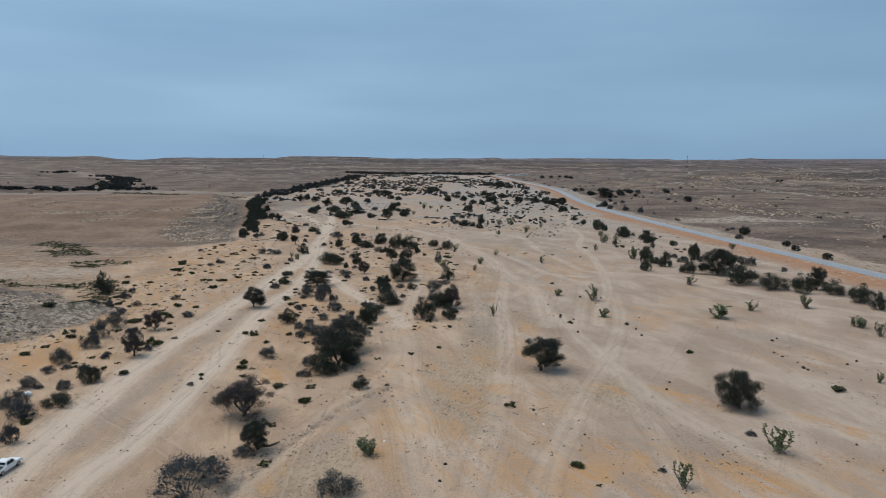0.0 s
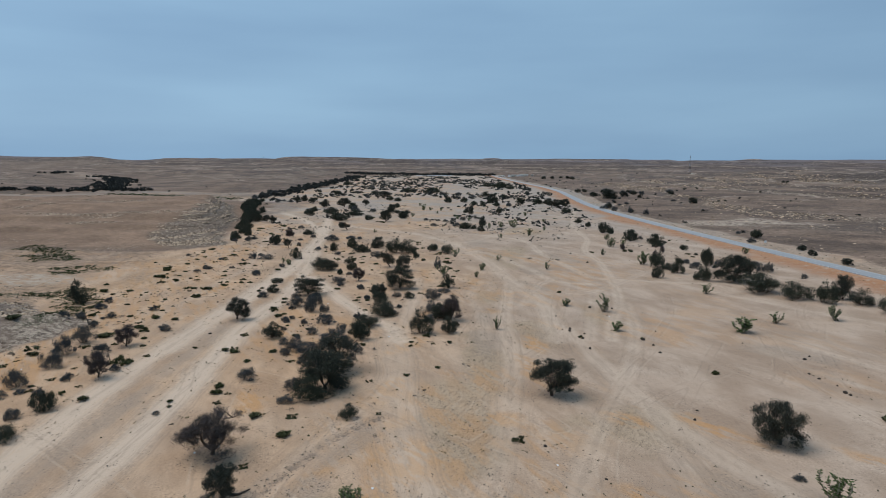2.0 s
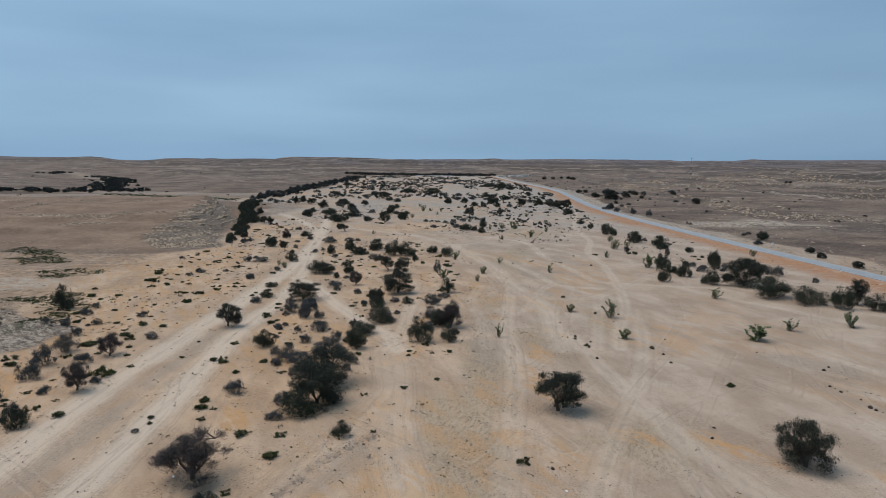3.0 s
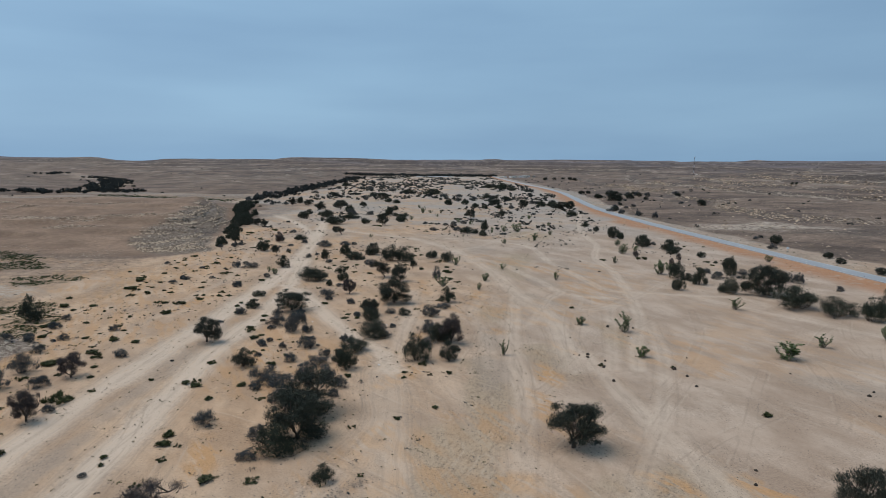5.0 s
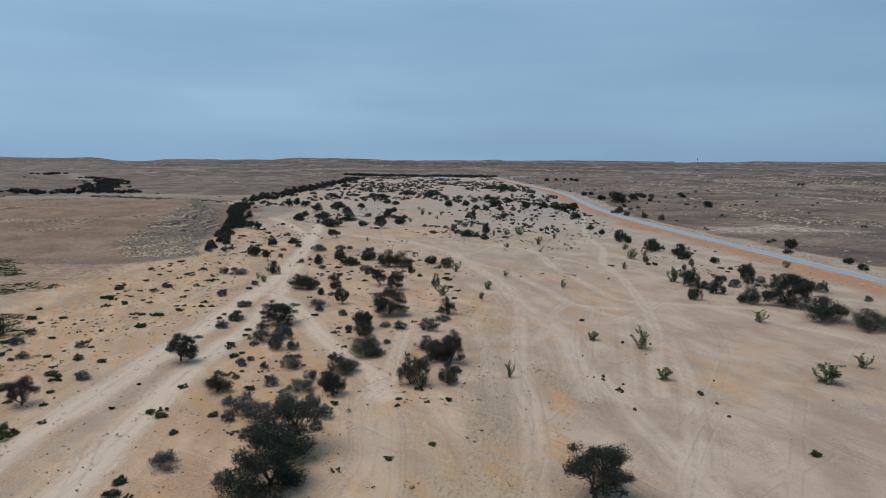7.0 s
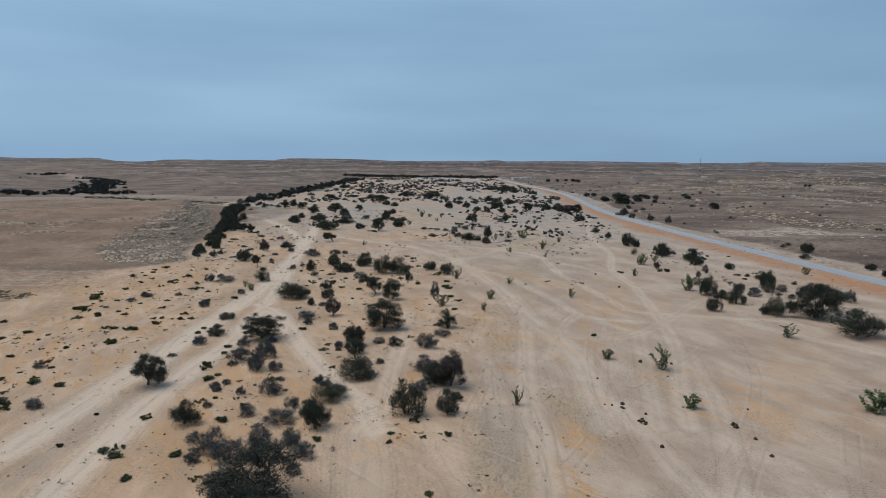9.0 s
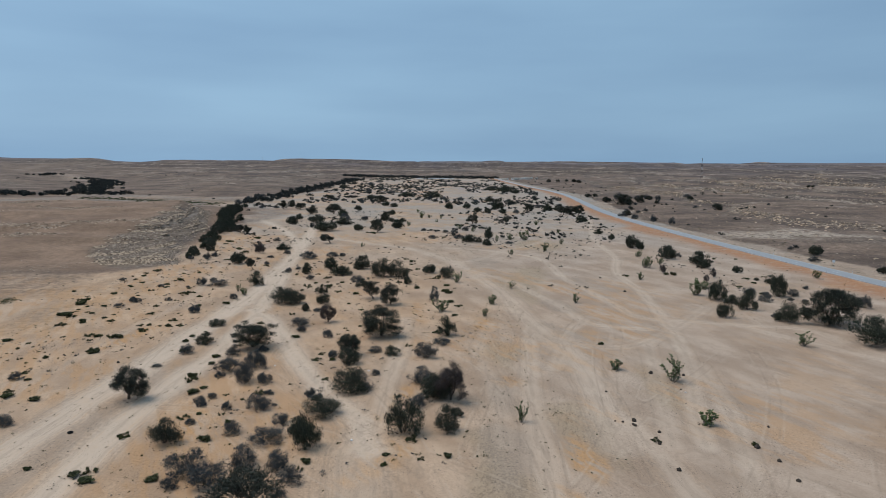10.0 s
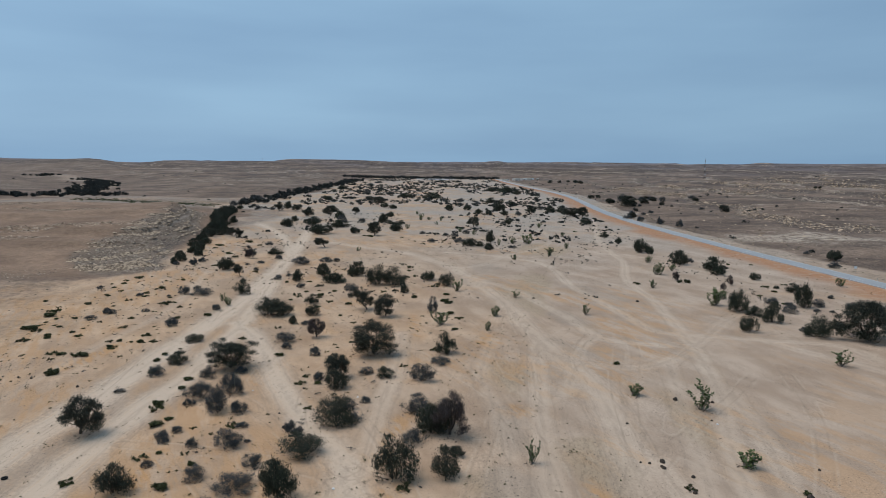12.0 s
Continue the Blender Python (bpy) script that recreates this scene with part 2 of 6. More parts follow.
    relief = n.math("ADD", n.math("MULTIPLY", fine, 0.6), n.math("ADD", n.math("MULTIPLY", mid, 0.9), n.math("ADD", n.math("MULTIPLY", flow, 0.9), n.math("MULTIPLY", streak, n.math("MULTIPLY", worn, 0.5)))))
    n.bump(relief, 0.45, 0.14)
    return n.done(c)


def hill_stone_material():
    n = Nodes("hill_stone", 0.95)
    c = n.mix(n.span(n.island(), 0.1, 0.9), (0.105, 0.082, 0.065), (0.40, 0.325, 0.25))
    return n.done(n.mix(0.5, c, n.mix(n.noise(1.5, 5, 0.7), (0.6, 0.6, 0.6), (1.4, 1.4, 1.4)), "MULTIPLY"))


def ledge_stone_material():
    n = Nodes("ledge_stone", 0.95)
    c = n.mix(n.span(n.island(), 0.05, 0.85), (0.118, 0.085, 0.060), (0.49, 0.375, 0.270))
    return n.done(n.mix(0.6, c, n.mix(n.noise(1.1, 5, 0.7, stretch=(1, 1, 4)), (0.6, 0.6, 0.6), (1.35, 1.35, 1.35)), "MULTIPLY"))


def leaf_material(name, dark, light, rough=0.7):
    n = Nodes(name, rough)
    c = n.mix(n.island(), dark, light)
    c = n.mix(n.math("MULTIPLY", n.each(), 0.5), c, n.mix(n.noise(0.9, 3), dark, light), "MIX")
    mat = n.done(n.mix(n.span(n.each(), 0, 1, 0.0, 0.4), c, n.mix(0.5, c, (0.10, 0.09, 0.075))))
    n.bsdf.inputs["Specular IOR Level"].default_value = 0.12
    return mat


def bark_material(name, a, b):
    n = Nodes(name, 0.95)
    grain = n.noise(7, 5, 0.7, stretch=(1, 1, 0.2))
    n.bump(grain, 0.7, 0.05)
    return n.done(n.mix(grain, a, b))


def plain_material(name, a, b, scale=1.0, rough=0.6, metal=0.0, bump=0.15):
    n = Nodes(name, rough)
    grain = n.noise(scale, 5, 0.6)
    n.bsdf.inputs["Metallic"].default_value = metal
    n.bump(grain, bump, 0.02)
    return n.done(n.mix(grain, a, b))


def asphalt_material():
    n = Nodes("asphalt", 0.5)
    n.bsdf.inputs["Specular IOR Level"].default_value = 0.5
    grain = n.noise(9, 5, 0.7)
    worn = n.noise(0.35, 4, 0.6, stretch=(1, 0.08, 1))
    c = n.mix(worn, (0.26, 0.265, 0.275), (0.36, 0.36, 0.36))
    n.bump(grain, 0.3, 0.01)
    return n.done(n.mix(n.math("MULTIPLY", grain, 0.3), c, (0.14, 0.14, 0.145)))


GROUND = ground_material()
HILL_STONE = hill_stone_material()
LEDGE_STONE = ledge_stone_material()
ACACIA_LEAF = leaf_material("acacia_leaf", (0.016, 0.021, 0.017), (0.064, 0.070, 0.053))
SHRUB_LEAF = leaf_material("shrub_leaf", (0.018, 0.024, 0.018), (0.060, 0.069, 0.047))
GREY_LEAF = leaf_material("grey_leaf", (0.034, 0.039, 0.042), (0.104, 0.112, 0.115))
DRY_TWIG = leaf_material("dry_twig", (0.042, 0.034, 0.035), (0.11, 0.090, 0.086))
MILKWEED_LEAF = leaf_material("milkweed_leaf", (0.05, 0.078, 0.026), (0.135, 0.17, 0.075))
TUFT_LEAF = leaf_material("tuft_leaf", (0.026, 0.033, 0.014), (0.088, 0.096, 0.038))
# dark foliage tinted bluer, with distance haze put into its colour
FAR_LEAF = leaf_material("far_leaf", (0.016, 0.021, 0.022), (0.040, 0.046, 0.042))
BARK = bark_material("bark", (0.05, 0.038, 0.03), (0.12, 0.095, 0.075))
PALE_BARK = bark_material("pale_bark", (0.14, 0.12, 0.09), (0.26, 0.23, 0.18))
STONE = plain_material("stone", (0.11, 0.09, 0.075), (0.26, 0.21, 0.165), 2.5, 0.95, 0, 0.5)
LITTER = plain_material("twig_litter", (0.045, 0.034, 0.027), (0.12, 0.092, 0.07), 3.0, 0.95, 0, 0.4)
DARK_STONE = plain_material("dark_stone", (0.022, 0.018, 0.015), (0.075, 0.06, 0.048), 3.5, 0.95, 0, 0.5)
HERB_LEAF = leaf_material("herb_leaf", (0.020, 0.034, 0.014), (0.066, 0.088, 0.034))
ASPHALT = asphalt_material()
LINE_PAINT = plain_material("line_paint", (0.55, 0.55, 0.53), (0.75, 0.75, 0.73), 2.0, 0.7)
WHITE_PAINT = plain_material("white_paint", (0.74, 0.75, 0.76), (0.82, 0.82, 0.82), 1.5, 0.3)
WHITE_PLASTIC = plain_material("white_plastic", (0.68, 0.70, 0.72), (0.8, 0.8, 0.8), 3.0, 0.5)
GLASS_DARK = plain_material("tinted_glass", (0.012, 0.014, 0.016), (0.03, 0.03, 0.035), 0.5, 0.08, 0, 0.0)
RUBBER = plain_material("rubber", (0.006, 0.006, 0.006), (0.016, 0.016, 0.016), 8, 0.95)
STEEL = plain_material("steel", (0.35, 0.36, 0.37), (0.5, 0.5, 0.5), 4, 0.45, 0.8)
LAMP_GLASS = plain_material("lamp_glass", (0.5, 0.5, 0.5), (0.7, 0.7, 0.7), 4, 0.15)
RED_PAINT = plain_material("red_paint", (0.38, 0.05, 0.035), (0.5, 0.08, 0.05), 2, 0.5)
DARK_PLASTIC = plain_material("dark_plastic", (0.02, 0.02, 0.022), (0.05, 0.05, 0.05), 4, 0.6)
HOUSE_PLASTER = plain_material("house_plaster", (0.5, 0.46, 0.40), (0.66, 0.62, 0.55), 0.6, 0.9)

# ---- terrain: heights and fields of the valley, in numpy ----
def lattice(ix, iy, seed):
    h = np.sin(ix * 127.1 + iy * 311.7 + seed * 74.7) * 43758.5453
    return h - np.floor(h)


def value_noise(x, y, seed=0):
    x, y = np.asarray(x, float), np.asarray(y, float)
    ix, iy = np.floor(x), np.floor(y)
    fx, fy = x - ix, y - iy
    fx, fy = fx * fx * (3 - 2 * fx), fy * fy * (3 - 2 * fy)
    a, b = lattice(ix, iy, seed), lattice(ix + 1, iy, seed)
    c, d = lattice(ix, iy + 1, seed), lattice(ix + 1, iy + 1, seed)
    return (a * (1 - fx) + b * fx) * (1 - fy) + (c * (1 - fx) + d * fx) * fy


def fbm(x, y, size, octaves=4, seed=0):
    total, weight, out = 0.0, 1.0, 0.0
    for k in range(octaves):
        s = 2.0 ** k / size
        out = out + weight * (value_noise(x * s + 17.3 * k, y * s - 9.1 * k, seed + k) - 0.5)
        total += weight
        weight *= 0.5
    return out / total * 2


def step01(a, b, x):
    t = np.clip((x - a) / (b - a), 0, 1)
    return t * t * (3 - 2 * t)


# road centre line: y and x
ROAD_Y = (-4800, -600, 100, 235, 330, 450, 560, 650, 770, 900, 1010, 1160, 1390, 1620, 1900, 2600, 4800)
ROAD_X = (420, 230, 171, 159, 148, 137, 131.5, 134, 144, 153, 152, 142, 131, 124, 122, 160, 400)


def road_x(y):
    """A smooth line through the road's bends."""
    return sum(np.interp(y + o, ROAD_Y, ROAD_X) for o in (-50, -25, 0, 25, 50)) / 5


def mesa_edge(y):
    """Foot of the rocky spur that borders the valley floor."""
    return np.interp(y, (250, 318, 380, 472, 560, 724), (-92, -108, -126, -152, -184, -215))


def mesa(x, y):
    """The flat-topped spur: height, and how much of it is bare rock face."""
    wob = 6 * fbm(x, y, 45, 3, 5)
    inside = mesa_edge(y) - x + wob
    width = 20 + 14 * step01(440, 330, y)
    rise = np.clip(inside / width, 0, 1) * 0.85 + 0.15 * step01(0, 1, inside / width)
    front = step01(322, 478, y - 0.10 * (x + 130) + 12 * fbm(x, y, 60, 3, 9))
    back = 1 - step01(545, 615, y + 12 * fbm(x, y, 80, 2, 3))
    west = 1 - 0.25 * step01(200, 520, -x)
    h = 12.0 * rise * front ** 0.75 * back * west
    # two broken ledges on the front slope
    u = h / 4.2 + 0.7 * fbm(x, y, 40, 3, 15)
    h = h + step01(1.5, 4, h) * 0.55 * 4.2 * (step01(0.55, 0.8, u - np.floor(u)) - (u - np.floor(u)))
    ragged = fbm(x, y, 16, 4, 17)
    reach = np.interp(y, (330, 410, 480, 560), (50, 33, 21, 18))
    nose = 305 + 9 * (np.clip(inside, 0, 60) / 30) ** 4
    face = step01(-1, 3, inside) * step01(reach + 3, reach - 5, inside + 8 * ragged) * step01(0, 9, y - nose + 8 * ragged)
    return h, face * back


def mound(x, y):
    """Flat-topped rocky bank beside the dirt road: height, and how much of it is bare rock."""
    r = np.hypot((x + 146) / 54, (y - 158) / 40) + 0.22 * fbm(x, y, 24, 4, 21)
    h = 7.0 * step01(1.0, 0.40, r)
    u = h / 1.5 + 0.6 * fbm(x, y, 16, 3, 23)
    h = h + 0.75 * step01(0.4, 1.2, h) * (step01(0.5, 0.8, u - np.floor(u)) - (u - np.floor(u)))
    return h, step01(1.05, 0.85, r) * step01(0.36, 0.5, r + 0.12 * fbm(x, y, 9, 3, 25))


def outside(x, y):
    """Metres outside the valley floor."""
    wr = 40 * fbm(x, y, 260, 3, 11)
    right = x - road_x(y) - 55 + wr
    left = -205 - x + wr - 480 * step01(860, 690, y)
    end = y - 1930 + wr + 0.25 * np.abs(x)
    d = np.maximum(np.maximum(right, left), np.maximum(end, -600 - y))
    return np.minimum(d, side_valley(x, y) + 0.5 * wr)


SIDE_VALLEY = ((-160, 720), (-300, 790), (-450, 830), (-560, 1080), (-690, 1330), (-830, 1470), (-1150, 1950), (-1480, 2240), (-2600, 4200))


def side_valley(x, y):
    """Metres from the floor of the dry valley that joins from the west."""
    best = np.full(np.shape(x), 1e6)
    for (ax, ay), (bx, by) in zip(SIDE_VALLEY, SIDE_VALLEY[1:]):
        t = np.clip(((x - ax) * (bx - ax) + (y - ay) * (by - ay)) / ((bx - ax) ** 2 + (by - ay) ** 2), 0, 1)
        best = np.minimum(best, np.hypot(x - ax - t * (bx - ax), y - ay - t * (by - ay)))
    return np.maximum(best - 45, -40) * 1.1


def height(x, y):
    x, y = np.asarray(x, float), np.asarray(y, float)
    d = np.maximum(outside(x, y), 0)
    base = 54 * (1 - np.exp(-(d / 800) ** 1.2))
    swell = step01(20, 600, d)
    base = base + swell * (20 * fbm(x, y, 560, 3, 31) + 20 * fbm(x, y, 1500, 3, 33) + 3 - 24 * step01(0.26, 0.02, np.abs(fbm(x + 0.3 * y, y, 640, 2, 35))))
    # the plateau caps all hills at one level
    cap = 55.0
    k = np.clip(0.5 + (cap - base) / 24, 0, 1)
    base = cap + (base - cap) * k - 12 * k * (1 - k)
    ledge = 5.0
    wave = 0.8 * fbm(x, y, 150, 4, 41)
    u = base / ledge + wave
    terraced = ledge * (np.floor(u) + step01(0.72, 0.92, u - np.floor(u)) - wave)
    base = base + (terraced - base) * (0.55 + 0.4 * step01(0, 80, x)) * step01(15, 90, d) * step01(700, 350, d)
    # broad scarps further out
    wave = 1.1 * fbm(x, y, 620, 3, 45)
    u = base / 16 + wave
    scarp = 16 * (np.floor(u) + step01(0.66, 0.96, u - np.floor(u)) - wave)
    base = base + (scarp - base) * 0.75 * step01(250, 700, d)
    az = x / np.maximum(y, 1)
    far = step01(1800, 3200, y)
    base = base + far * (9 * step01(-0.51, -0.55, az) - 12 * step01(-0.55, -0.525, az) * step01(-0.44, -0.47, az))
    base = base - far * 9 * step01(0.335, 0.36, az) * step01(0.47, 0.44, az)
    h, _ = mesa(x, y)
    m, _ = mound(x, y)
    flat = 0.5 * fbm(x, y, 38, 3, 51) + 0.16 * fbm(x, y, 6, 3, 55)
    near_road = step01(9, 4.5, np.abs(x - road_x(y)))
    z = base + h + m + flat * (1 - near_road) + 0.5 * near_road
    rock = np.clip(step01(5, 80, d) + h / 6 + m / 3, 0, 1)
    return z + rock * (0.7 * fbm(x, y, 14, 4, 61) + 0.25 * fbm(x, y, 3.1, 2, 63))


# dirt tracks: half width, how worn, then the places they pass
TRACKS = [
    (3.5, 1.0, ((30, -420), (10, -240), (-14, -90), (-34, 0), (-48, 45), (-58, 77), (-60, 91), (-62, 113), (-63, 138), (-62, 168), (-61, 197), (-61, 219), (-61, 245), (-62, 275), (-66, 320), (-72, 372), (-86, 470))),
    (2.8, 1.0, ((36, -420), (18, -240), (-4, -90), (-24, 0), (-40, 45), (-48, 73), (-47, 87), (-47, 109), (-49, 138), (-51, 160), (-51, 188), (-50, 204), (-52, 229), (-54, 251), (-59, 285), (-65, 322), (-70, 370))),
    (3.2, 0.90, ((-72, 368), (-84, 410), (-102, 456), (-122, 497), (-139, 525), (-158, 546))),
    (2.6, 0.95, ((-55, 244), (-45, 229), (-36, 209), (-27, 190), (-20, 177), (-14, 168), (-13, 162), (-11, 157))),
    (3.6, 0.55, ((-13, 157), (-10, 136), (-9, 115), (-5, 95), (-2, 74), (2, 34), (12, -16), (20, -116))),
    (2.2, 0.50, ((-10, 128), (-15, 112), (-20, 99), (-24, 87), (-28, 74), (-36, 34), (-34, -16), (-26, -116))),
    (1.8, 0.60, ((-11, 235), (-10, 209), (-11, 192), (-11, 175), (-11, 164))),
    (3.2, 0.60, ((-72, 424), (-43, 394), (-20, 375), (-1, 341), (11, 298), (18, 264), (22, 229), (26, 210), (28, 194), (27, 174), (26, 159))),
    (2.2, 0.60, ((30, 169), (34, 126), (38, 105), (44, 87), (49, 75), (61, 35), (77, -15), (85, -115))),
    (2.0, 0.55, ((21, 227), (17, 194), (15, 175), (14, 159))),
    (2.0, 0.40, ((15, 167), (13, 137), (10, 113), (7, 95), (4, 80), (-3, 40), (-0, -10), (8, -110))),
    (1.7, 0.40, ((53, 199), (47, 169), (37, 138), (26, 113), (19, 95), (14, 82), (12, 74), (5, 34), (8, -16), (16, -116))),
    (1.7, 0.60, ((115, 589), (85, 447), (77, 384), (75, 354), (65, 313), (64, 285), (61, 256), (56, 223), (51, 199), (43, 175), (39, 160))),
    (1.8, 0.60, ((-1, 379), (25, 365), (40, 344), (42, 299), (46, 278), (50, 253), (54, 239), (76, 233), (91, 228), (94, 217))),
    (1.8, 0.55, ((9, 312), (22, 289), (28, 268), (33, 251), (36, 234), (40, 230), (51, 227))),
    (1.5, 0.45, ((36, 234), (30, 223), (27, 212), (22, 195))),
    (1.6, 0.40, ((58, 495), (56, 432), (44, 397), (27, 371), (13, 342), (1, 334))),
    (1.5, 0.45, ((-100, 374), (-92, 327), (-83, 280), (-78, 250), (-78, 226), (-78, 207), (-78, 190))),
    (1.6, 0.35, ((16, 273), (22, 226), (32, 211), (48, 216), (77, 254), (97, 277))),
    (1.4, 0.35, ((11, 231), (7, 206), (9, 184), (9, 159))),
    (1.5, 0.30, ((36, 130), (33, 100), (31, 74), (28, 34), (34, -16), (42, -116))),
    (1.5, 0.35, ((47, 215), (40, 185), (34, 160))),
    (2.0, 0.40, ((76, 231), (95, 201), (109, 182), (124, 165), (150, 128))),
    (1.2, 0.35, ((73, 179), (83, 151), (92, 130), (104, 104))),
    (1.0, 0.30, ((69, 161), (75, 136), (85, 117), (98, 92))),
]


# ---- ground: one sheet to the horizon ----
def graded(fine_from, fine_to, fine, low, high, growth):
    """Coordinates that lie close together in the middle and further apart outside."""
    inner = list(np.arange(fine_from, fine_to, fine))
    up, down = [inner[-1]], [inner[0]]
    s = fine
    while up[-1] < high:
        s = min(s * growth, 90)
        up.append(up[-1] + s)
    s = fine
    while down[-1] > low:
        s = min(s * growth * 1.01, 400)
        down.append(down[-1] - s)
    return np.array(down[:0:-1] + inner + up[1:])


def smooth_line(points, every=3.0):
    """A rounded line through the given places."""
    p = np.array([points[0], *points, points[-1]], float)
    out = []
    for k in range(1, len(p) - 2):
        n = max(2, int(np.linalg.norm(p[k + 1] - p[k]) / every))
        for t in np.arange(n) / n:
            out.append(0.5 * (2 * p[k] + (p[k + 1] - p[k - 1]) * t + (2 * p[k - 1] - 5 * p[k] + 4 * p[k + 1] - p[k + 2]) * t * t + (3 * p[k] - p[k - 1] - 3 * p[k + 1] + p[k + 2]) * t ** 3))
    out.append(p[-1])
    return np.array(out)


GULLY = ((-28.5, 75.0), (-26.2, 83.0), (-23.5, 90.0), (-20.2, 97.0), (-17.0, 104.5), (-13.0, 110.5), (-10.5, 114.0))  # a shallow washed-out edge


CHURNED = ((3, 112, 8, 24), (7, 140, 5, 26), (22, 166, 6, 14), (31, 112, 12, 10), (12, 205, 5, 12), (24, 284, 8, 22), (30, 306, 9, 24), (46, 390, 12, 26), (40, 184, 3, 14), (-18, 80, 9, 12))
OUTCROPS = ((-186, 408, 24, 6, 0.35), (-214, 396, 22, 6, 0.1), (-243, 398, 20, 6, -0.1), (-205, 378, 16, 4, 0.2), (-240, 468, 34, 6, 0.0), (-300, 470, 34, 6, 0.1), (-305, 528, 30, 9, 0.7), (-274, 435, 16, 6, 0.4))  # bare ledges on the spur: centre, half axes, turn
OCHRE = ((19, 81, 5, 3, 0.4), (42, 110, 9, 2.5, 2.2), (30, 113, 6, 2, 2.3), (-4, 97, 9, 7, 0.8), (9, 113, 4, 3, 0.5), (-10, 128, 3, 9, -0.3), (-7, 90, 6, 4, 0.6), (41, 80, 8, 2.5, 2.3), (25, 88, 6, 2, 2.2), (20, 156, 2.5, 9, 0.1), (21, 211, 5, 3, 0.4), (-8, 178, 2.5, 10, -0.2), (-9, 155, 3, 8, -0.3), (12, 186, 3, 3, 0), (10, 229, 3, 7, 0.2), (-8, 241, 2.5, 12, 0.1), (17, 139, 2, 8, 0.15), (26, 174, 2, 7, 0.4), (-34, 118, 3, 8, 0.3), (-40, 160, 2, 12, 0), (-36, 200, 3, 10, 0.2), (-86, 130, 6, 14, 0.2), (-94, 168, 5, 14, 0.1), (-76, 210, 3, 12, -0.2), (64, 95, 10, 2, 2.3))  # loose ochre sand: centre, half axes, turn
GRIT = ((-19, 88, 2.5, 9, -0.4), (-15, 101, 2.5, 10, -0.4), (36, 93, 10, 4, 2.4), (45, 88, 9, 4, 2.4), (33, 250, 4, 14, 0.3), (9, 158, 4, 12, 0), (10, 180, 3, 10, 0), (46, 286, 6, 16, 0.4), (14, 338, 6, 20, 0), (28, 225, 3, 12, 0.5), (75, 150, 12, 5, 2.4), (-55, 110, 2.5, 30, 0), (-56, 160, 2.5, 30, 0))  # grey fine gravel
HERBS = ((-182, 300, 26, 8, -0.4), (-165, 279, 16, 8, -0.6), (-139, 246, 13, 9, 0.2), (-117, 207, 8, 12, 0.4), (-131, 205, 20, 5, 0.1), (-106, 184, 7, 12, 0.3), (-101, 168, 5, 9, 0.2), (-150, 208, 16, 4, 0.0))  # green herb patches on the western flat: centre, half axes, turn


def patches(x, y, ovals, rough, size, seed):
    """Ragged oval patches: 1 inside, 0 outside."""
    best = np.full(np.shape(x), 9.0)
    for cx, cy, rx, ry, turn in ovals:
        c, s = math.cos(turn), math.sin(turn)
        best = np.minimum(best, np.hypot(((x - cx) * c + (y - cy) * s) / rx, ((y - cy) * c - (x - cx) * s) / ry))
    return step01(1.2, 0.55, best + rough * fbm(x, y, size, 4, seed))


def churned(x, y):
    """How stony and churned up the sand is."""
    out = np.zeros(np.shape(x))
    for cx, cy, rx, ry in CHURNED:
        out = np.maximum(out, step01(1.15, 0.6, np.hypot((x - cx) / rx, (y - cy) / ry) + 0.7 * fbm(x, y, 9, 4, 101)))
    return out


def wheel_ruts():
    """Lone wheel marks that wander along the valley."""
    rng = np.random.default_rng(61)
    lines = []
    for k in range(64):
        x, y = rng.uniform(-30, 95) if k % 4 else rng.uniform(-110, -20), rng.uniform(70, 330)
        if k % 3 == 0:
            x, y = rng.uniform(-6, 30), rng.uniform(85, 300)
        way, turn = rng.uniform(0.9, 2.5), rng.normal() * 0.05
        points = []
        for s in range(int(rng.integers(6, 14))):
            points.append((x, y))
            x, y = x + 8 * math.cos(way), y + 8 * math.sin(way)
            way += turn + rng.normal() * 0.06
        lines.append(smooth_line(points, 4.0))
    return lines


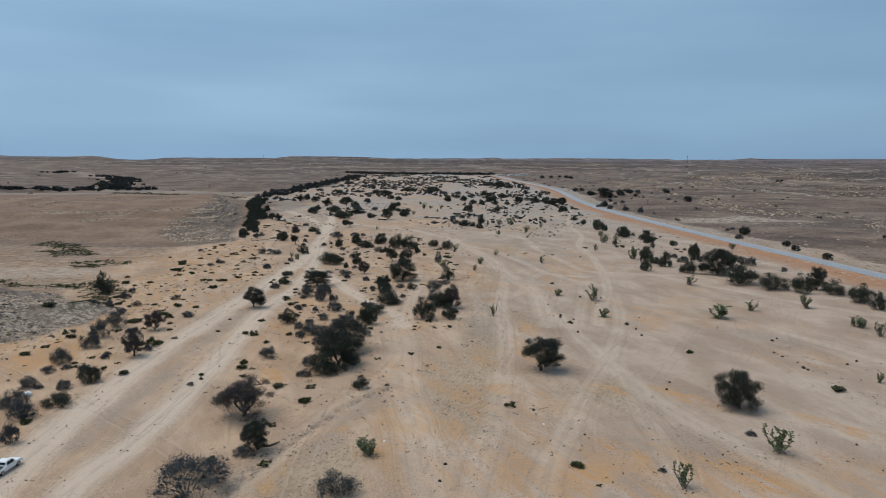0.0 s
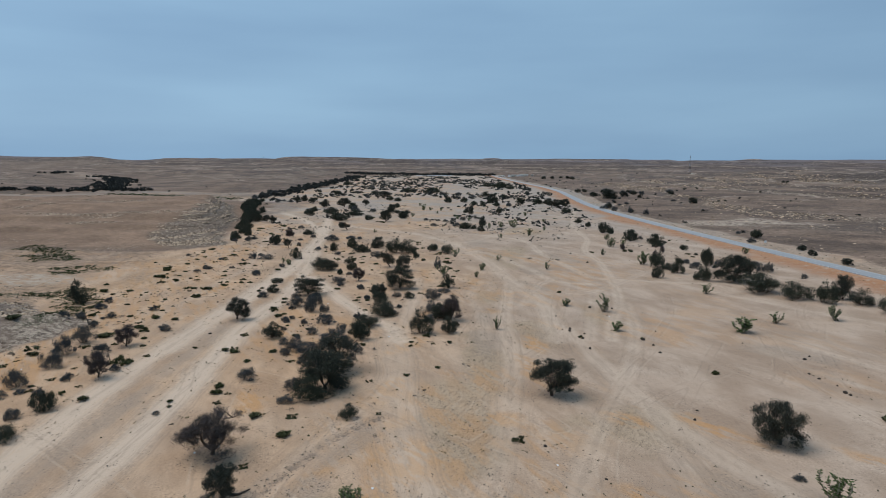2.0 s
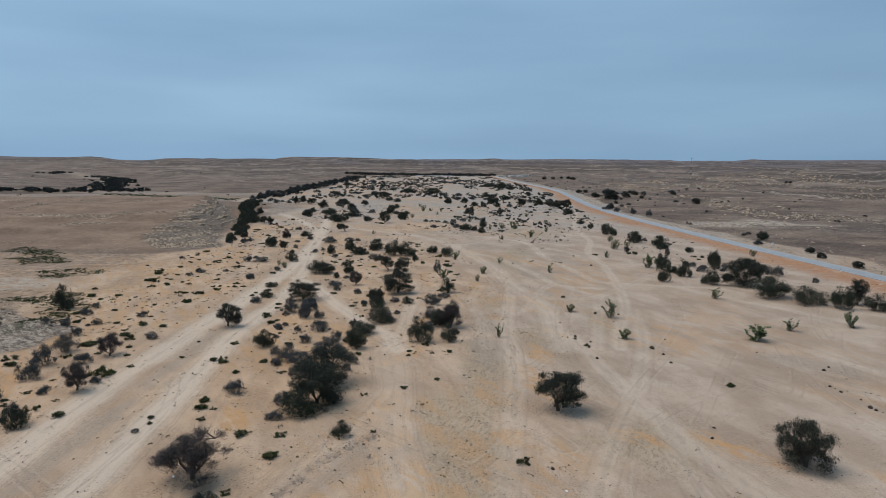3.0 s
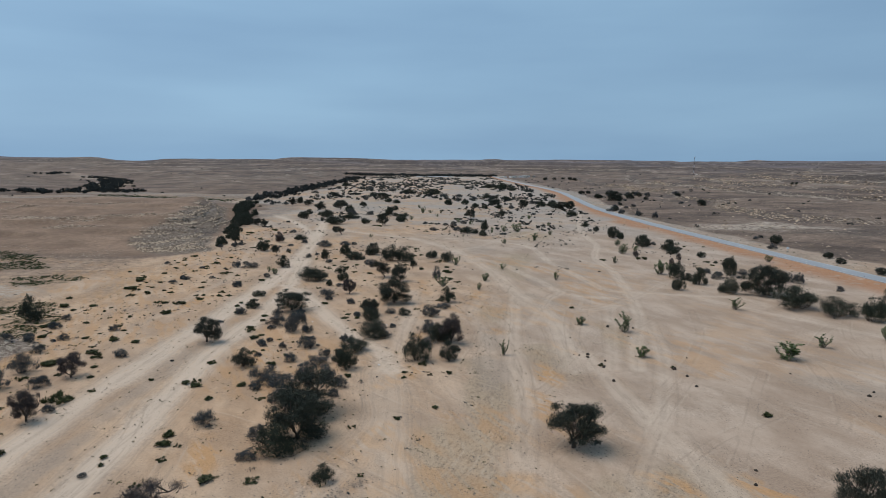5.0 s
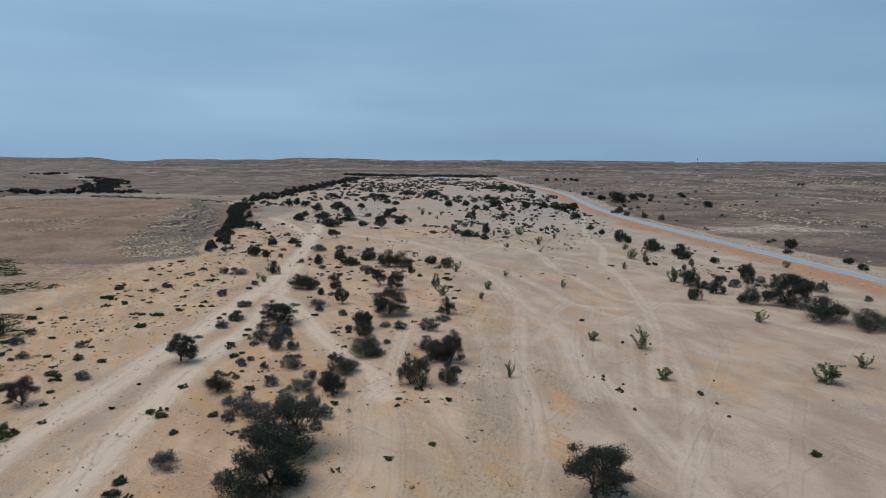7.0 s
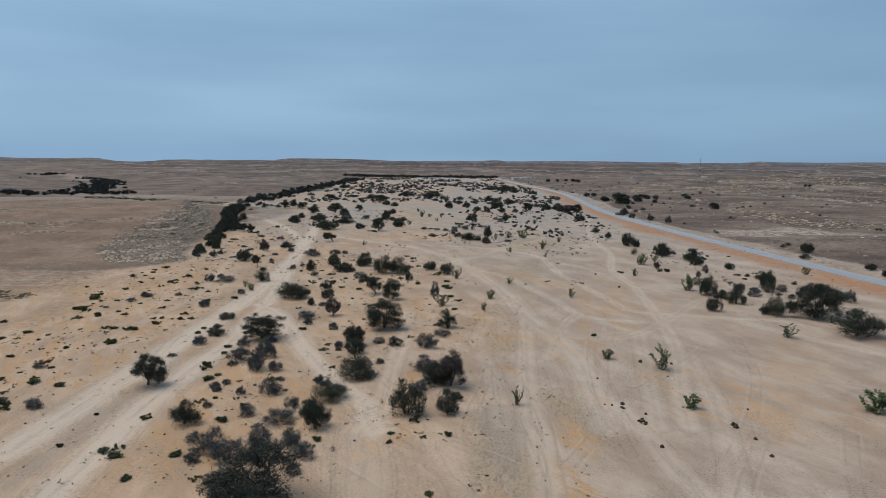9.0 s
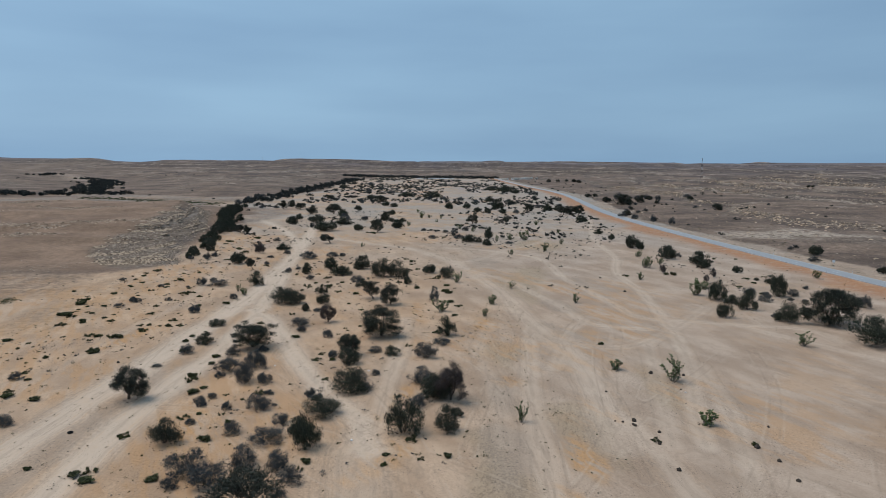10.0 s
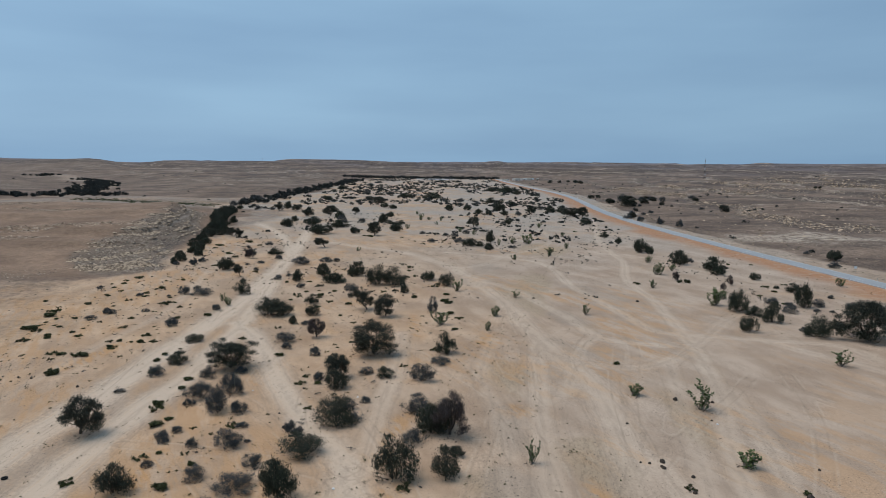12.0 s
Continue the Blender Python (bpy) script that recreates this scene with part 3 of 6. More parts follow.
def make_ground():
    gx = graded(-95, 105, 1.12, -4800, 4800, 1.03)
    gy = graded(60, 285, 1.12, -4800, 4900, 1.018)
    X, Y = np.meshgrid(gx, gy)
    nx, ny = len(gx), len(gy)
    x, y = X.ravel(), Y.ravel()
    z = height(x, y)
    # tracks
    way = np.full(x.shape, 30.0)
    rel = np.full(x.shape, 9.0)
    wear = np.zeros(x.shape)
    for half, worn, points in TRACKS:
        line = smooth_line(points)
        for a, b in zip(line[:-1], line[1:]):
            i0, i1 = np.searchsorted(gx, (min(a[0], b[0]) - 14, max(a[0], b[0]) + 14))
            j0, j1 = np.searchsorted(gy, (min(a[1], b[1]) - 14, max(a[1], b[1]) + 14))
            if i0 >= i1 or j0 >= j1:
                continue
            k = (np.arange(j0, j1)[:, None] * nx + np.arange(i0, i1)[None, :]).ravel()
            ab = b - a
            t = np.clip(((x[k] - a[0]) * ab[0] + (y[k] - a[1]) * ab[1]) / max(ab @ ab, 1e-6), 0, 1)
            d = np.hypot(x[k] - a[0] - t * ab[0], y[k] - a[1] - t * ab[1])
            way[k] = np.minimum(way[k], d)
            rel[k] = np.minimum(rel[k], d / half)
            wear[k] = np.maximum(wear[k], worn * (1.0 if worn > 0.8 else 0.85) * step01(1.75, 0.4, d / half + 0.5 * fbm(x[k], y[k], 9, 3, 71)))
    wobble = 0.35 * fbm(x, y, 7, 3, 71)
    track = wear
    berm = step01(0.1, 0.9, wear * 1.6 + 0.25) * step01(0.7, 1.1, rel + wobble) * step01(2.0, 1.3, rel + wobble)
    z = z - 0.10 * track + 0.07 * berm * (1 + fbm(x, y, 2.4, 2, 73))
    rut = np.full(x.shape, 9.0)
    for line in wheel_ruts():
        for a, b in zip(line[:-1], line[1:]):
            i0, i1 = np.searchsorted(gx, (min(a[0], b[0]) - 4, max(a[0], b[0]) + 4))
            j0, j1 = np.searchsorted(gy, (min(a[1], b[1]) - 4, max(a[1], b[1]) + 4))
            if i0 >= i1 or j0 >= j1:
                continue
            k = (np.arange(j0, j1)[:, None] * nx + np.arange(i0, i1)[None, :]).ravel()
            ab = b - a
            t = np.clip(((x[k] - a[0]) * ab[0] + (y[k] - a[1]) * ab[1]) / max(ab @ ab, 1e-6), 0, 1)
            rut[k] = np.minimum(rut[k], np.hypot(x[k] - a[0] - t * ab[0], y[k] - a[1] - t * ab[1]))
    d = outside(x, y)
    mh, face = mesa(x, y)
    mm, mound_rock = mound(x, y)
    left_flat = step01(-104, -140, x + 24 * fbm(x, y, 50, 3, 81)) * step01(60, 90, y) * step01(680, 620, y)
    beyond = x - road_x(y)
    apron = step01(292, 312, y + 0.12 * (x + 130) + 10 * fbm(x, y, 30, 3, 113)) * step01(-104, -124, x + 0.2 * (y - 320) + 8 * fbm(x, y, 25, 2, 115)) * step01(660, 600, y)
    hill = np.clip(step01(-30, 30, d + 25 * fbm(x, y, 90, 3, 83)) + 0.50 * step01(-195, -230, x) * step01(600, 640, y) + step01(0.6, 2.5, mh) + mound_rock + 0.50 * left_flat + 0.6 * apron + 0.8 * step01(12, 30, beyond + 10 * fbm(x, y, 30, 2, 85)), 0, 1)
    slope = np.hypot(*[g.ravel() for g in np.gradient(z.reshape(ny, nx), gy, gx)])
    bands = step01(0.0, 0.3, fbm(x, y, 60, 4, 87)) * step01(0.03, 0.08, slope) * (1 - 0.7 * step01(0.5, 2.0, mh))
    on_spur = np.maximum(step01(0.1, 1.0, mh) * step01(330, 345, y) * step01(620, 600, y), apron)
    bands = bands * (1 - on_spur)
    stony = np.clip((step01(0.10, 0.25, slope) + 0.7 * bands + 0.6 * step01(0.15, 0.5, fbm(x, y * 0.6, 130, 4, 88))) * (1 - 0.85 * on_spur) + 0.4 * face + 0.8 * mound_rock + patches(x, y, OUTCROPS, 0.7, 14, 105), 0, 1)
    verge = step01(-24, -9, beyond + 9 * fbm(x, y, 24, 3, 89)) * step01(-3, -5, beyond)
    for a, b in zip(GULLY, GULLY[1:]):
        ab = np.subtract(b, a)
        k = np.flatnonzero((np.abs(x - a[0]) < 30) & (np.abs(y - a[1]) < 30))
        t = np.clip(((x[k] - a[0]) * ab[0] + (y[k] - a[1]) * ab[1]) / (ab @ ab), 0, 1)
        dd = np.hypot(x[k] - a[0] - t * ab[0], y[k] - a[1] - t * ab[1]) + 0.5 * fbm(x[k], y[k], 3, 2, 95)
        berm[k] = np.maximum(berm[k], step01(1.5, 0.4, dd))
        z[k] -= 0.25 * step01(1.3, 0.2, dd)
    gully = np.zeros(x.shape)
    ochre = np.zeros(x.shape)
    for a, b in zip(GULLY, GULLY[1:]):
        ab = np.subtract(b, a)
        k = np.flatnonzero((np.abs(x - a[0]) < 30) & (np.abs(y - a[1]) < 30))
        t = np.clip(((x[k] - a[0]) * ab[0] + (y[k] - a[1]) * ab[1]) / (ab @ ab), 0, 1)
        dd = np.hypot(x[k] - a[0] - t * ab[0], y[k] - a[1] - t * ab[1])
        gully[k] = np.maximum(gully[k], step01(1.25, 0.35, dd))
        side = np.hypot(x[k] - 3.6 - a[0] - t * ab[0], y[k] + 1.6 - a[1] - t * ab[1])
        ochre[k] = np.maximum(ochre[k], step01(2.6, 0.6, side + 0.8 * fbm(x[k], y[k], 4, 2, 117)))
    churn = churned(x, y)
    churn = churn * (1 - 0.8 * track)
    stony = stony * (1 - 0.65 * step01(250, 900, d))
    # share of the far stone colour and its painted haze, growing outwards
    varnish_haze = step01(250, 1000, d + 150 * fbm(x, y, 300, 3, 97))
    pale = step01(1.0, 0.6, np.hypot((x - 203) / 55, (y - 452) / 26) + 0.9 * fbm(x, y, 22, 4, 99))
    rim = step01(20, 4, np.abs(x + 98 + 12 * fbm(x, y, 35, 3, 96))) * step01(80, 110, y) * step01(340, 300, y)
    pale = np.maximum(pale, 0.9 * step01(1.0, 0.6, np.hypot((x + 160) / 40, (y - 228) / 15) + 0.4 * fbm(x, y, 25, 3, 98)))
    pale = np.maximum(pale, 0.8 * step01(1.0, 0.7, np.hypot((x + 70) / 200, (y - 1640) / 85) + 0.3 * fbm(x, y, 60, 3, 109)))
    orange = np.clip(1.1 * rim + 0.8 * patches(x, y, ((-165, 322, 30, 6, 0.15), (-145, 285, 18, 4, -0.3)), 0.6, 15, 111) + 1.2 * step01(0.05, 0.45, fbm(x, y, 26, 4, 91)) + 0.5 * berm, 0, 1)
    orange = 0.9 * orange
    orange = orange * (1 - 0.6 * step01(45, 75, x) * (1 - verge))
    growth = patches(x, y, HERBS, 1.3, 14, 107) + 0.35 * step01(-0.1, 0.3, fbm(x, y, 34, 3, 93)) * step01(-88, -104, x) * step01(140, 190, y) * step01(330, 290, y) + 0.5 * step01(6, 9, beyond) * step01(30, 14, beyond) + 0.8 * step01(45, 20, np.hypot((x + 290) / 3.0, y - 735))
    i = np.arange(nx * ny).reshape(ny, nx)
    quads = np.stack((i[:-1, :-1], i[:-1, 1:], i[1:, 1:], i[1:, :-1]), -1).reshape(-1, 4)
    me = bpy.data.meshes.new("ground")
    me.vertices.add(len(x))
    me.vertices.foreach_set("co", np.stack((x, y, z), -1).ravel().astype(np.float32))
    me.loops.add(quads.size)
    me.loops.foreach_set("vertex_index", quads.ravel().astype(np.int32))
    me.polygons.add(len(quads))
    me.polygons.foreach_set("loop_start", np.arange(0, quads.size, 4, dtype=np.int32))
    me.polygons.foreach_set("use_smooth", np.ones(len(quads), bool))
    for name, values in (("track_way", way), ("track", track), ("berm", berm), ("hill", hill), ("stony", stony), ("orange", orange), ("growth", growth), ("steep", step01(0.08, 0.22, slope)), ("verge", verge), ("varnish_haze", varnish_haze), ("pale", pale), ("churn", churn), ("valley_haze", step01(220, 600, y)), ("near_track", step01(3.4, 1.0, rel + wobble)), ("ochre", np.maximum(0.8 * ochre, patches(x, y, OCHRE, 0.8, 7, 119))), ("grit", patches(x, y, GRIT, 0.7, 8, 121) * (1 - 0.7 * track)), ("gully", gully), ("rubble", mound_rock), ("rut_way", rut), ("bare", face), ("spur", on_spur), ("layers", np.clip(step01(0.015, 0.09, slope) * step01(10, 80, d) + 0.8 * face, 0, 1)), ("wash", step01(0.13, 0.02, np.abs(fbm(x + 0.3 * y, y, 640, 2, 35))) * step01(60, 300, d)), ("warm", step01(35, -35, x + 25 * fbm(x, y, 60, 3, 94)))):
        me.attributes.new(name, "FLOAT", "POINT").data.foreach_set("value", values.astype(np.float32))
    me.update(calc_edges=True)
    me.materials.append(GROUND)
    return tagged(new("ground", me), "pale sandy desert valley floor with wheel tracks and brown stony hills", "ground", kind="structure")


ground = make_ground()


def ribbon(name, offset_a, offset_b, lift, y0, y1, material, parent=None, dash=None):
    """A strip along the road between two distances from its centre line."""
    ys = np.concatenate((np.arange(y0, 900, 4.0), np.arange(900, y1, 15.0)))
    bm = bmesh.new()
    rows = []
    for y in ys:
        c, slope = road_x(y), (road_x(y + 2) - road_x(y - 2)) / 4
        n = Vector((1, -slope, 0)).normalized()
        z = float(height(c, y)) + lift
        left, right = Vector((c, y, z)) + n * offset_a, Vector((c, y, z)) + n * offset_b
        rows.append([bm.verts.new(left - Vector((0, 0, 0.35))), bm.verts.new(left), bm.verts.new(right), bm.verts.new(right - Vector((0, 0, 0.35)))])
    for k, (a, b) in enumerate(zip(rows, rows[1:])):
        if dash and k % dash:
            continue
        for s in range(3):
            bm.faces.new((a[s], a[s + 1], b[s + 1], b[s]))
    bmesh.ops.recalc_face_normals(bm, faces=bm.faces)
    me = bpy.data.meshes.new(name)
    bm.to_mesh(me)
    bm.free()
    me.materials.append(material)
    ob = new(name, me)
    ob.parent = parent
    return ob


road = tagged(ribbon("road", -4.1, 4.1, 0.16, -300, 1850, ASPHALT), "grey two-lane asphalt road with worn white edge lines", "road", kind="structure")
for a in (-3.75, 3.6):
    ribbon("edge_line", a, a + 0.15, 0.166, -300, 1850, LINE_PAINT, road)
ribbon("centre_line", -0.08, 0.08, 0.166, -300, 1500, LINE_PAINT, road, dash=3)


# ---- plants ----
def mesh_object(name, verts, faces, material, parent=None, smooth=False):
    me = bpy.data.meshes.new(name)
    me.from_pydata([tuple(v) for v in verts], [], [tuple(int(i) for i in f) for f in faces])
    if smooth:
        me.polygons.foreach_set("use_smooth", np.ones(len(me.polygons), bool))
    me.materials.append(material)
    ob = new(name, me)
    ob.parent = parent
    return ob


def tube(points, radii, sides=6):
    """A tapering round limb along a line."""
    points = [Vector(p) for p in points]
    verts, faces = [], []
    for k, p in enumerate(points):
        way = (points[min(k + 1, len(points) - 1)] - points[max(k - 1, 0)]).normalized()
        u = way.orthogonal().normalized()
        v = way.cross(u)
        for s in range(sides):
            a = 2 * math.pi * s / sides
            verts.append(p + (u * math.cos(a) + v * math.sin(a)) * radii[k])
    for k in range(len(points) - 1):
        for s in range(sides):
            a, b = k * sides + s, k * sides + (s + 1) % sides
            faces.append((a, b, b + sides, a + sides))
    faces.append(tuple(range((len(points) - 1) * sides, len(points) * sides)))
    return verts, faces


def join(pieces):
    verts, faces = [], []
    for v, f in pieces:
        n = len(verts)
        verts += list(v)
        faces += [tuple(i + n for i in face) for face in f]
    return verts, faces


def blades(rng, at, long, wide, ways=None, spread=1.0, broad=False):
    """Small leaf-shaped faces at the given places; ways: the direction each one points; broad: with a wide middle."""
    n = len(at)
    w = rng.normal(size=(n, 3))
    if ways is not None:
        w = w * spread + ways
    w /= np.linalg.norm(w, axis=1)[:, None] + 1e-9
    side = np.cross(w, rng.normal(size=(n, 3)))
    side /= np.linalg.norm(side, axis=1)[:, None] + 1e-9
    size = rng.uniform(0.6, 1.35, (n, 1))
    l, s = w * long * size / 2, side * wide * size / 2
    if broad:
        return np.stack((at - l, at + s - 0.1 * l, at + l, at - s - 0.1 * l), 1).reshape(-1, 3), np.arange(4 * n).reshape(-1, 4)
    return np.stack((at - l + s, at + l, at - l - s), 1).reshape(-1, 3), np.arange(3 * n).reshape(-1, 3)


def in_clumps(rng, centres, radii, count, shell=0.55):
    """Places in and mostly near the skin of many uneven clumps."""
    radii = np.asarray(radii, float)
    share = radii[:, 0] * radii[:, 1]
    pick = rng.choice(len(centres), count, p=share / share.sum())
    w = rng.normal(size=(count, 3))
    w /= np.linalg.norm(w, axis=1)[:, None]
    r = shell + (1 - shell) * rng.random((count, 1)) ** 0.6
    r *= rng.uniform(0.75, 1.2, (count, 1))
    return np.asarray(centres)[pick] + w * r * radii[pick], w


def fuzz(rng, centres, radii, inner, outer, long, wide, heart, up=0.4, spread=0.7, fine=1.0):
    """Foliage: large dim leaves deep in each clump, and a feathery skin of fine ones that point up and out from the heart."""
    radii = np.asarray(radii, float)
    at, w = in_clumps(rng, centres, radii * 0.8, inner, 0.0)
    v0, f0 = blades(rng, at, 0.8 * long, 0.36 * long, None, 1.0, True)
    # small solid tangles of twigs and leaves that close the middle of each clump
    knots = (5 if fine > 0.7 else 2) * len(centres)
    at, w = in_clumps(rng, centres, radii * 0.78, knots, 0.0)
    corner = np.array(((1, 0, 0), (0, 1, 0), (-1, 0, 0), (0, -1, 0), (0, 0, 1), (0, 0, -1)))
    lump = corner[None] * rng.uniform(0.5, 1.4, (knots, 6, 1)) * rng.uniform(0.10, 0.24, (knots, 1, 1)) * (1.0 if fine > 0.7 else 1.6) * radii.mean()
    face = np.array(((0, 1, 4), (1, 2, 4), (2, 3, 4), (3, 0, 4), (1, 0, 5), (2, 1, 5), (3, 2, 5), (0, 3, 5)))
    v2 = (lump + at[:, None, :]).reshape(-1, 3)
    f2 = (face[None] + 6 * np.arange(knots)[:, None, None]).reshape(-1, 3)
    share = radii[:, 0] * radii[:, 1]
    pick = rng.choice(len(centres), outer, p=share / share.sum())
    at = np.asarray(centres)[pick] + np.clip(rng.normal(size=(outer, 3)), -1.7, 1.7) * radii[pick] * 0.52
    at = at[compact(at, 0.97)]
    w = at - heart
    w /= np.linalg.norm(w, axis=1)[:, None] + 1e-6
    w[:, 2] += up
    v1, f1 = blades(rng, at, long, wide, w, spread)
    faces = [tuple(q) for q in f0] + [tuple(q) for q in f1 + len(v0)] + [tuple(q) for q in f2 + len(v0) + len(v1)]
    return np.concatenate((v0, v1, v2)), faces


def compact(at, keep=0.965):
    """Leaves out the most outlying places of a crown."""
    mid = np.median(at, axis=0)
    far = np.linalg.norm((at - mid) / (np.std(at, axis=0) + 1e-6), axis=1)
    return far <= np.quantile(far, keep)


def bend(rng, a, b, sag=0.12, n=5):
    a, b = np.asarray(a, float), np.asarray(b, float)
    span = np.linalg.norm(b - a)
    k1, k2 = rng.normal(size=3) * sag * span, rng.normal(size=3) * sag * 0.5 * span
    t = np.linspace(0, 1, n)[:, None]
    return a + (b - a) * t + k1 * np.sin(t * math.pi) + k2 * np.sin(2 * t * math.pi)


def broom(at, fork):
    """Directions that fan up and out from the fork of a tree."""
    w = at - fork * (1, 1, 0.6)
    w[:, 2] += 0.3
    return w / (np.linalg.norm(w, axis=1)[:, None] + 1e-6)


def make_acacia(seed, lean=0.0, full=0.0, leaf=ACACIA_LEAF, dry=False, fine=1.0):
    """Thorn tree, about 5 m across and high: low fork, rising limbs, a broken, lobed dome of feathery clumps."""
    rng = np.random.default_rng(seed)
    tree = new("acacia_tree")
    fork = np.array((lean * 0.7 + rng.normal() * 0.12, rng.normal() * 0.12, rng.uniform(0.35, 0.75) * (1 - 0.4 * full) + 0.4 * abs(lean)))
    mesh_object("trunk", *tube(bend(rng, (0, 0, -0.3), fork, 0.1), np.linspace(0.19, 0.14, 5), 8), BARK, tree, True)
    count = int(36 + 22 * full)
    p1, p2, bare = rng.uniform(0, 6.28, 3)
    centres, radii = [], []
    while len(centres) < count:
        a, r = rng.uniform(0, 2 * math.pi), math.sqrt(rng.random())
        lobe = 1 + 0.13 * math.sin(2 * a + p1) + 0.15 * math.sin(3 * a + p2)
        top = (4.3 - 0.35 * abs(lean)) * (1 - 0.36 * r * r) * (0.88 + 0.12 * lobe)
        low = (1.45 - 1.25 * full) * (1.0 - 0.3 * r)
        z = low + (top - low) * rng.random() ** 0.7
        if math.cos(a - bare) > 0.82 and r > 0.45 and z < 2.6 and full < 0.8:
            continue
        centres.append(np.array((2.0 * r * lobe * math.cos(a) + lean * 0.5 * z, 2.0 * r * lobe * math.sin(a), z)))
        radii.append(rng.uniform(0.38, 0.74) * np.array((1, 1, 0.72)) * (1.25 if z < 1.2 else 1.0))
    limbs = int(rng.integers(4, 7))
    groups = [[] for k in range(limbs)]
    for c in centres:
        a = math.atan2(c[1], c[0] - lean * 0.5 * c[2])
        groups[int((a / (2 * math.pi) + 1) * limbs + 0.5) % limbs].append(c)
    for g in groups:
        if not g:
            continue
        mid = np.mean(g, axis=0) + (0, 0, 0.15)
        line = bend(rng, fork, mid, 0.13, 7)
        pieces = [tube(line, np.linspace(0.10, 0.04, 7), 6)]
        for c in g:
            start = line[int(rng.integers(3, 7))]
            pieces.append(tube(bend(rng, start, c, 0.14, 4), np.linspace(0.05, 0.014, 4), 4))
        mesh_object("limb", *join(pieces), BARK, tree, True)
    heart = np.array((fork[0], fork[1], 1.2))
    if dry:
        at, w = in_clumps(rng, centres, np.asarray(radii) * 1.1, 13000, 0.0)
        at = at[compact(at)]
        v, f = blades(rng, at, 0.42, 0.022, broom(at, fork), 0.55)
    else:
        v, f = fuzz(rng, centres, radii, int((600 + 500 * full) * fine ** 1.4), int((7000 + 3500 * full) * fine ** 1.5), 0.25 / fine ** 0.7, 0.052 / fine ** 0.9, heart, fine=fine)
    mesh_object("crown", v, f, leaf, tree)
    return tree


def make_shrub(seed, leaf, grey=False, fine=1.0):
    """Dense many-stemmed bush with foliage to the ground, 4 m across and 3 m high; fine: how much smaller its leaves are."""
    rng = np.random.default_rng(seed)
    bush = new("grey_shrub" if grey else "thorn_shrub")
    p1, p2 = rng.uniform(0, 6.28, 2)
    stems, centres, radii = [], [], []
    for k in range(38):
        a, r = rng.uniform(0, 2 * math.pi), math.sqrt(rng.random())
        lobe = 1 + 0.13 * math.sin(2 * a + p1) + 0.14 * math.sin(3 * a + p2)
        top = 2.4 * (1 - 0.55 * r * r) * (0.8 + 0.2 * lobe)
        c = np.array((1.45 * r * lobe * math.cos(a), 1.45 * r * lobe * math.sin(a), 0.25 + (top - 0.25) * rng.random() ** 0.8))
        centres.append(c)
        radii.append(rng.uniform(0.42, 0.64, 3) * (1, 1, 0.85))
        if k % 3 == 0:
            stems.append(tube(bend(rng, (0.12 * math.cos(a), 0.12 * math.sin(a), -0.2), c * (1.1, 1.1, 1.12), 0.1, 4), np.linspace(0.05, 0.012, 4), 4))
    mesh_object("branchwork", *join(stems), PALE_BARK if grey else BARK, bush, True)
    heart = np.array((0, 0, -0.3))
    if grey:
        v, f = fuzz(rng, centres, radii, int(260 * fine ** 1.4), int(3300 * fine ** 1.4), 0.24 / fine ** 0.8, 0.036 / fine ** 0.9, heart, 0.3, 0.5, fine)
    else:
        v, f = fuzz(rng, centres, radii, int(300 * fine ** 1.4), int(3100 * fine ** 1.4), 0.22 / fine ** 0.8, 0.060 / fine, heart, 0.3, 0.75, fine)
    v[:, 2] = np.maximum(v[:, 2], 0.02)
    mesh_object("foliage", v, f, leaf, bush)
    return bush


def make_milkweed(seed):
    """Open, upright shrub with thick pale stems and broad leaves, 2.4 m across and high."""
    rng = np.random.default_rng(seed)
    bush = new("milkweed_shrub")
    at, ways = [], []
    for k in range(int(rng.integers(7, 11))):
        a, reach = rng.uniform(0, 2 * math.pi), rng.uniform(0.15, 0.95)
        top = np.array((reach * math.cos(a), reach * math.sin(a), rng.uniform(1.1, 2.25)))
        line = bend(rng, (0, 0, -0.15), top, 0.1, 7)
        mesh_object("stem", *tube(line, np.linspace(0.05, 0.02, 7), 5), PALE_BARK, bush, True)
        for t in np.linspace(0.3, 1.02, 13):
            p = line[0] + (top - line[0]) * t if t > 1 else np.array([np.interp(t * 6, range(7), line[:, c]) for c in range(3)])
            for s in range(4):
                w = rng.normal(size=3) * (1, 1, 0.4) + (0, 0, 0.5)
                w /= np.linalg.norm(w)
                at.append(p + w * 0.12)
                ways.append(w)
    v, f = blades(rng, np.array(at), 0.21, 0.115, np.array(ways), 0.25, True)
    mesh_object("foliage", v, f, MILKWEED_LEAF, bush)
    return bush


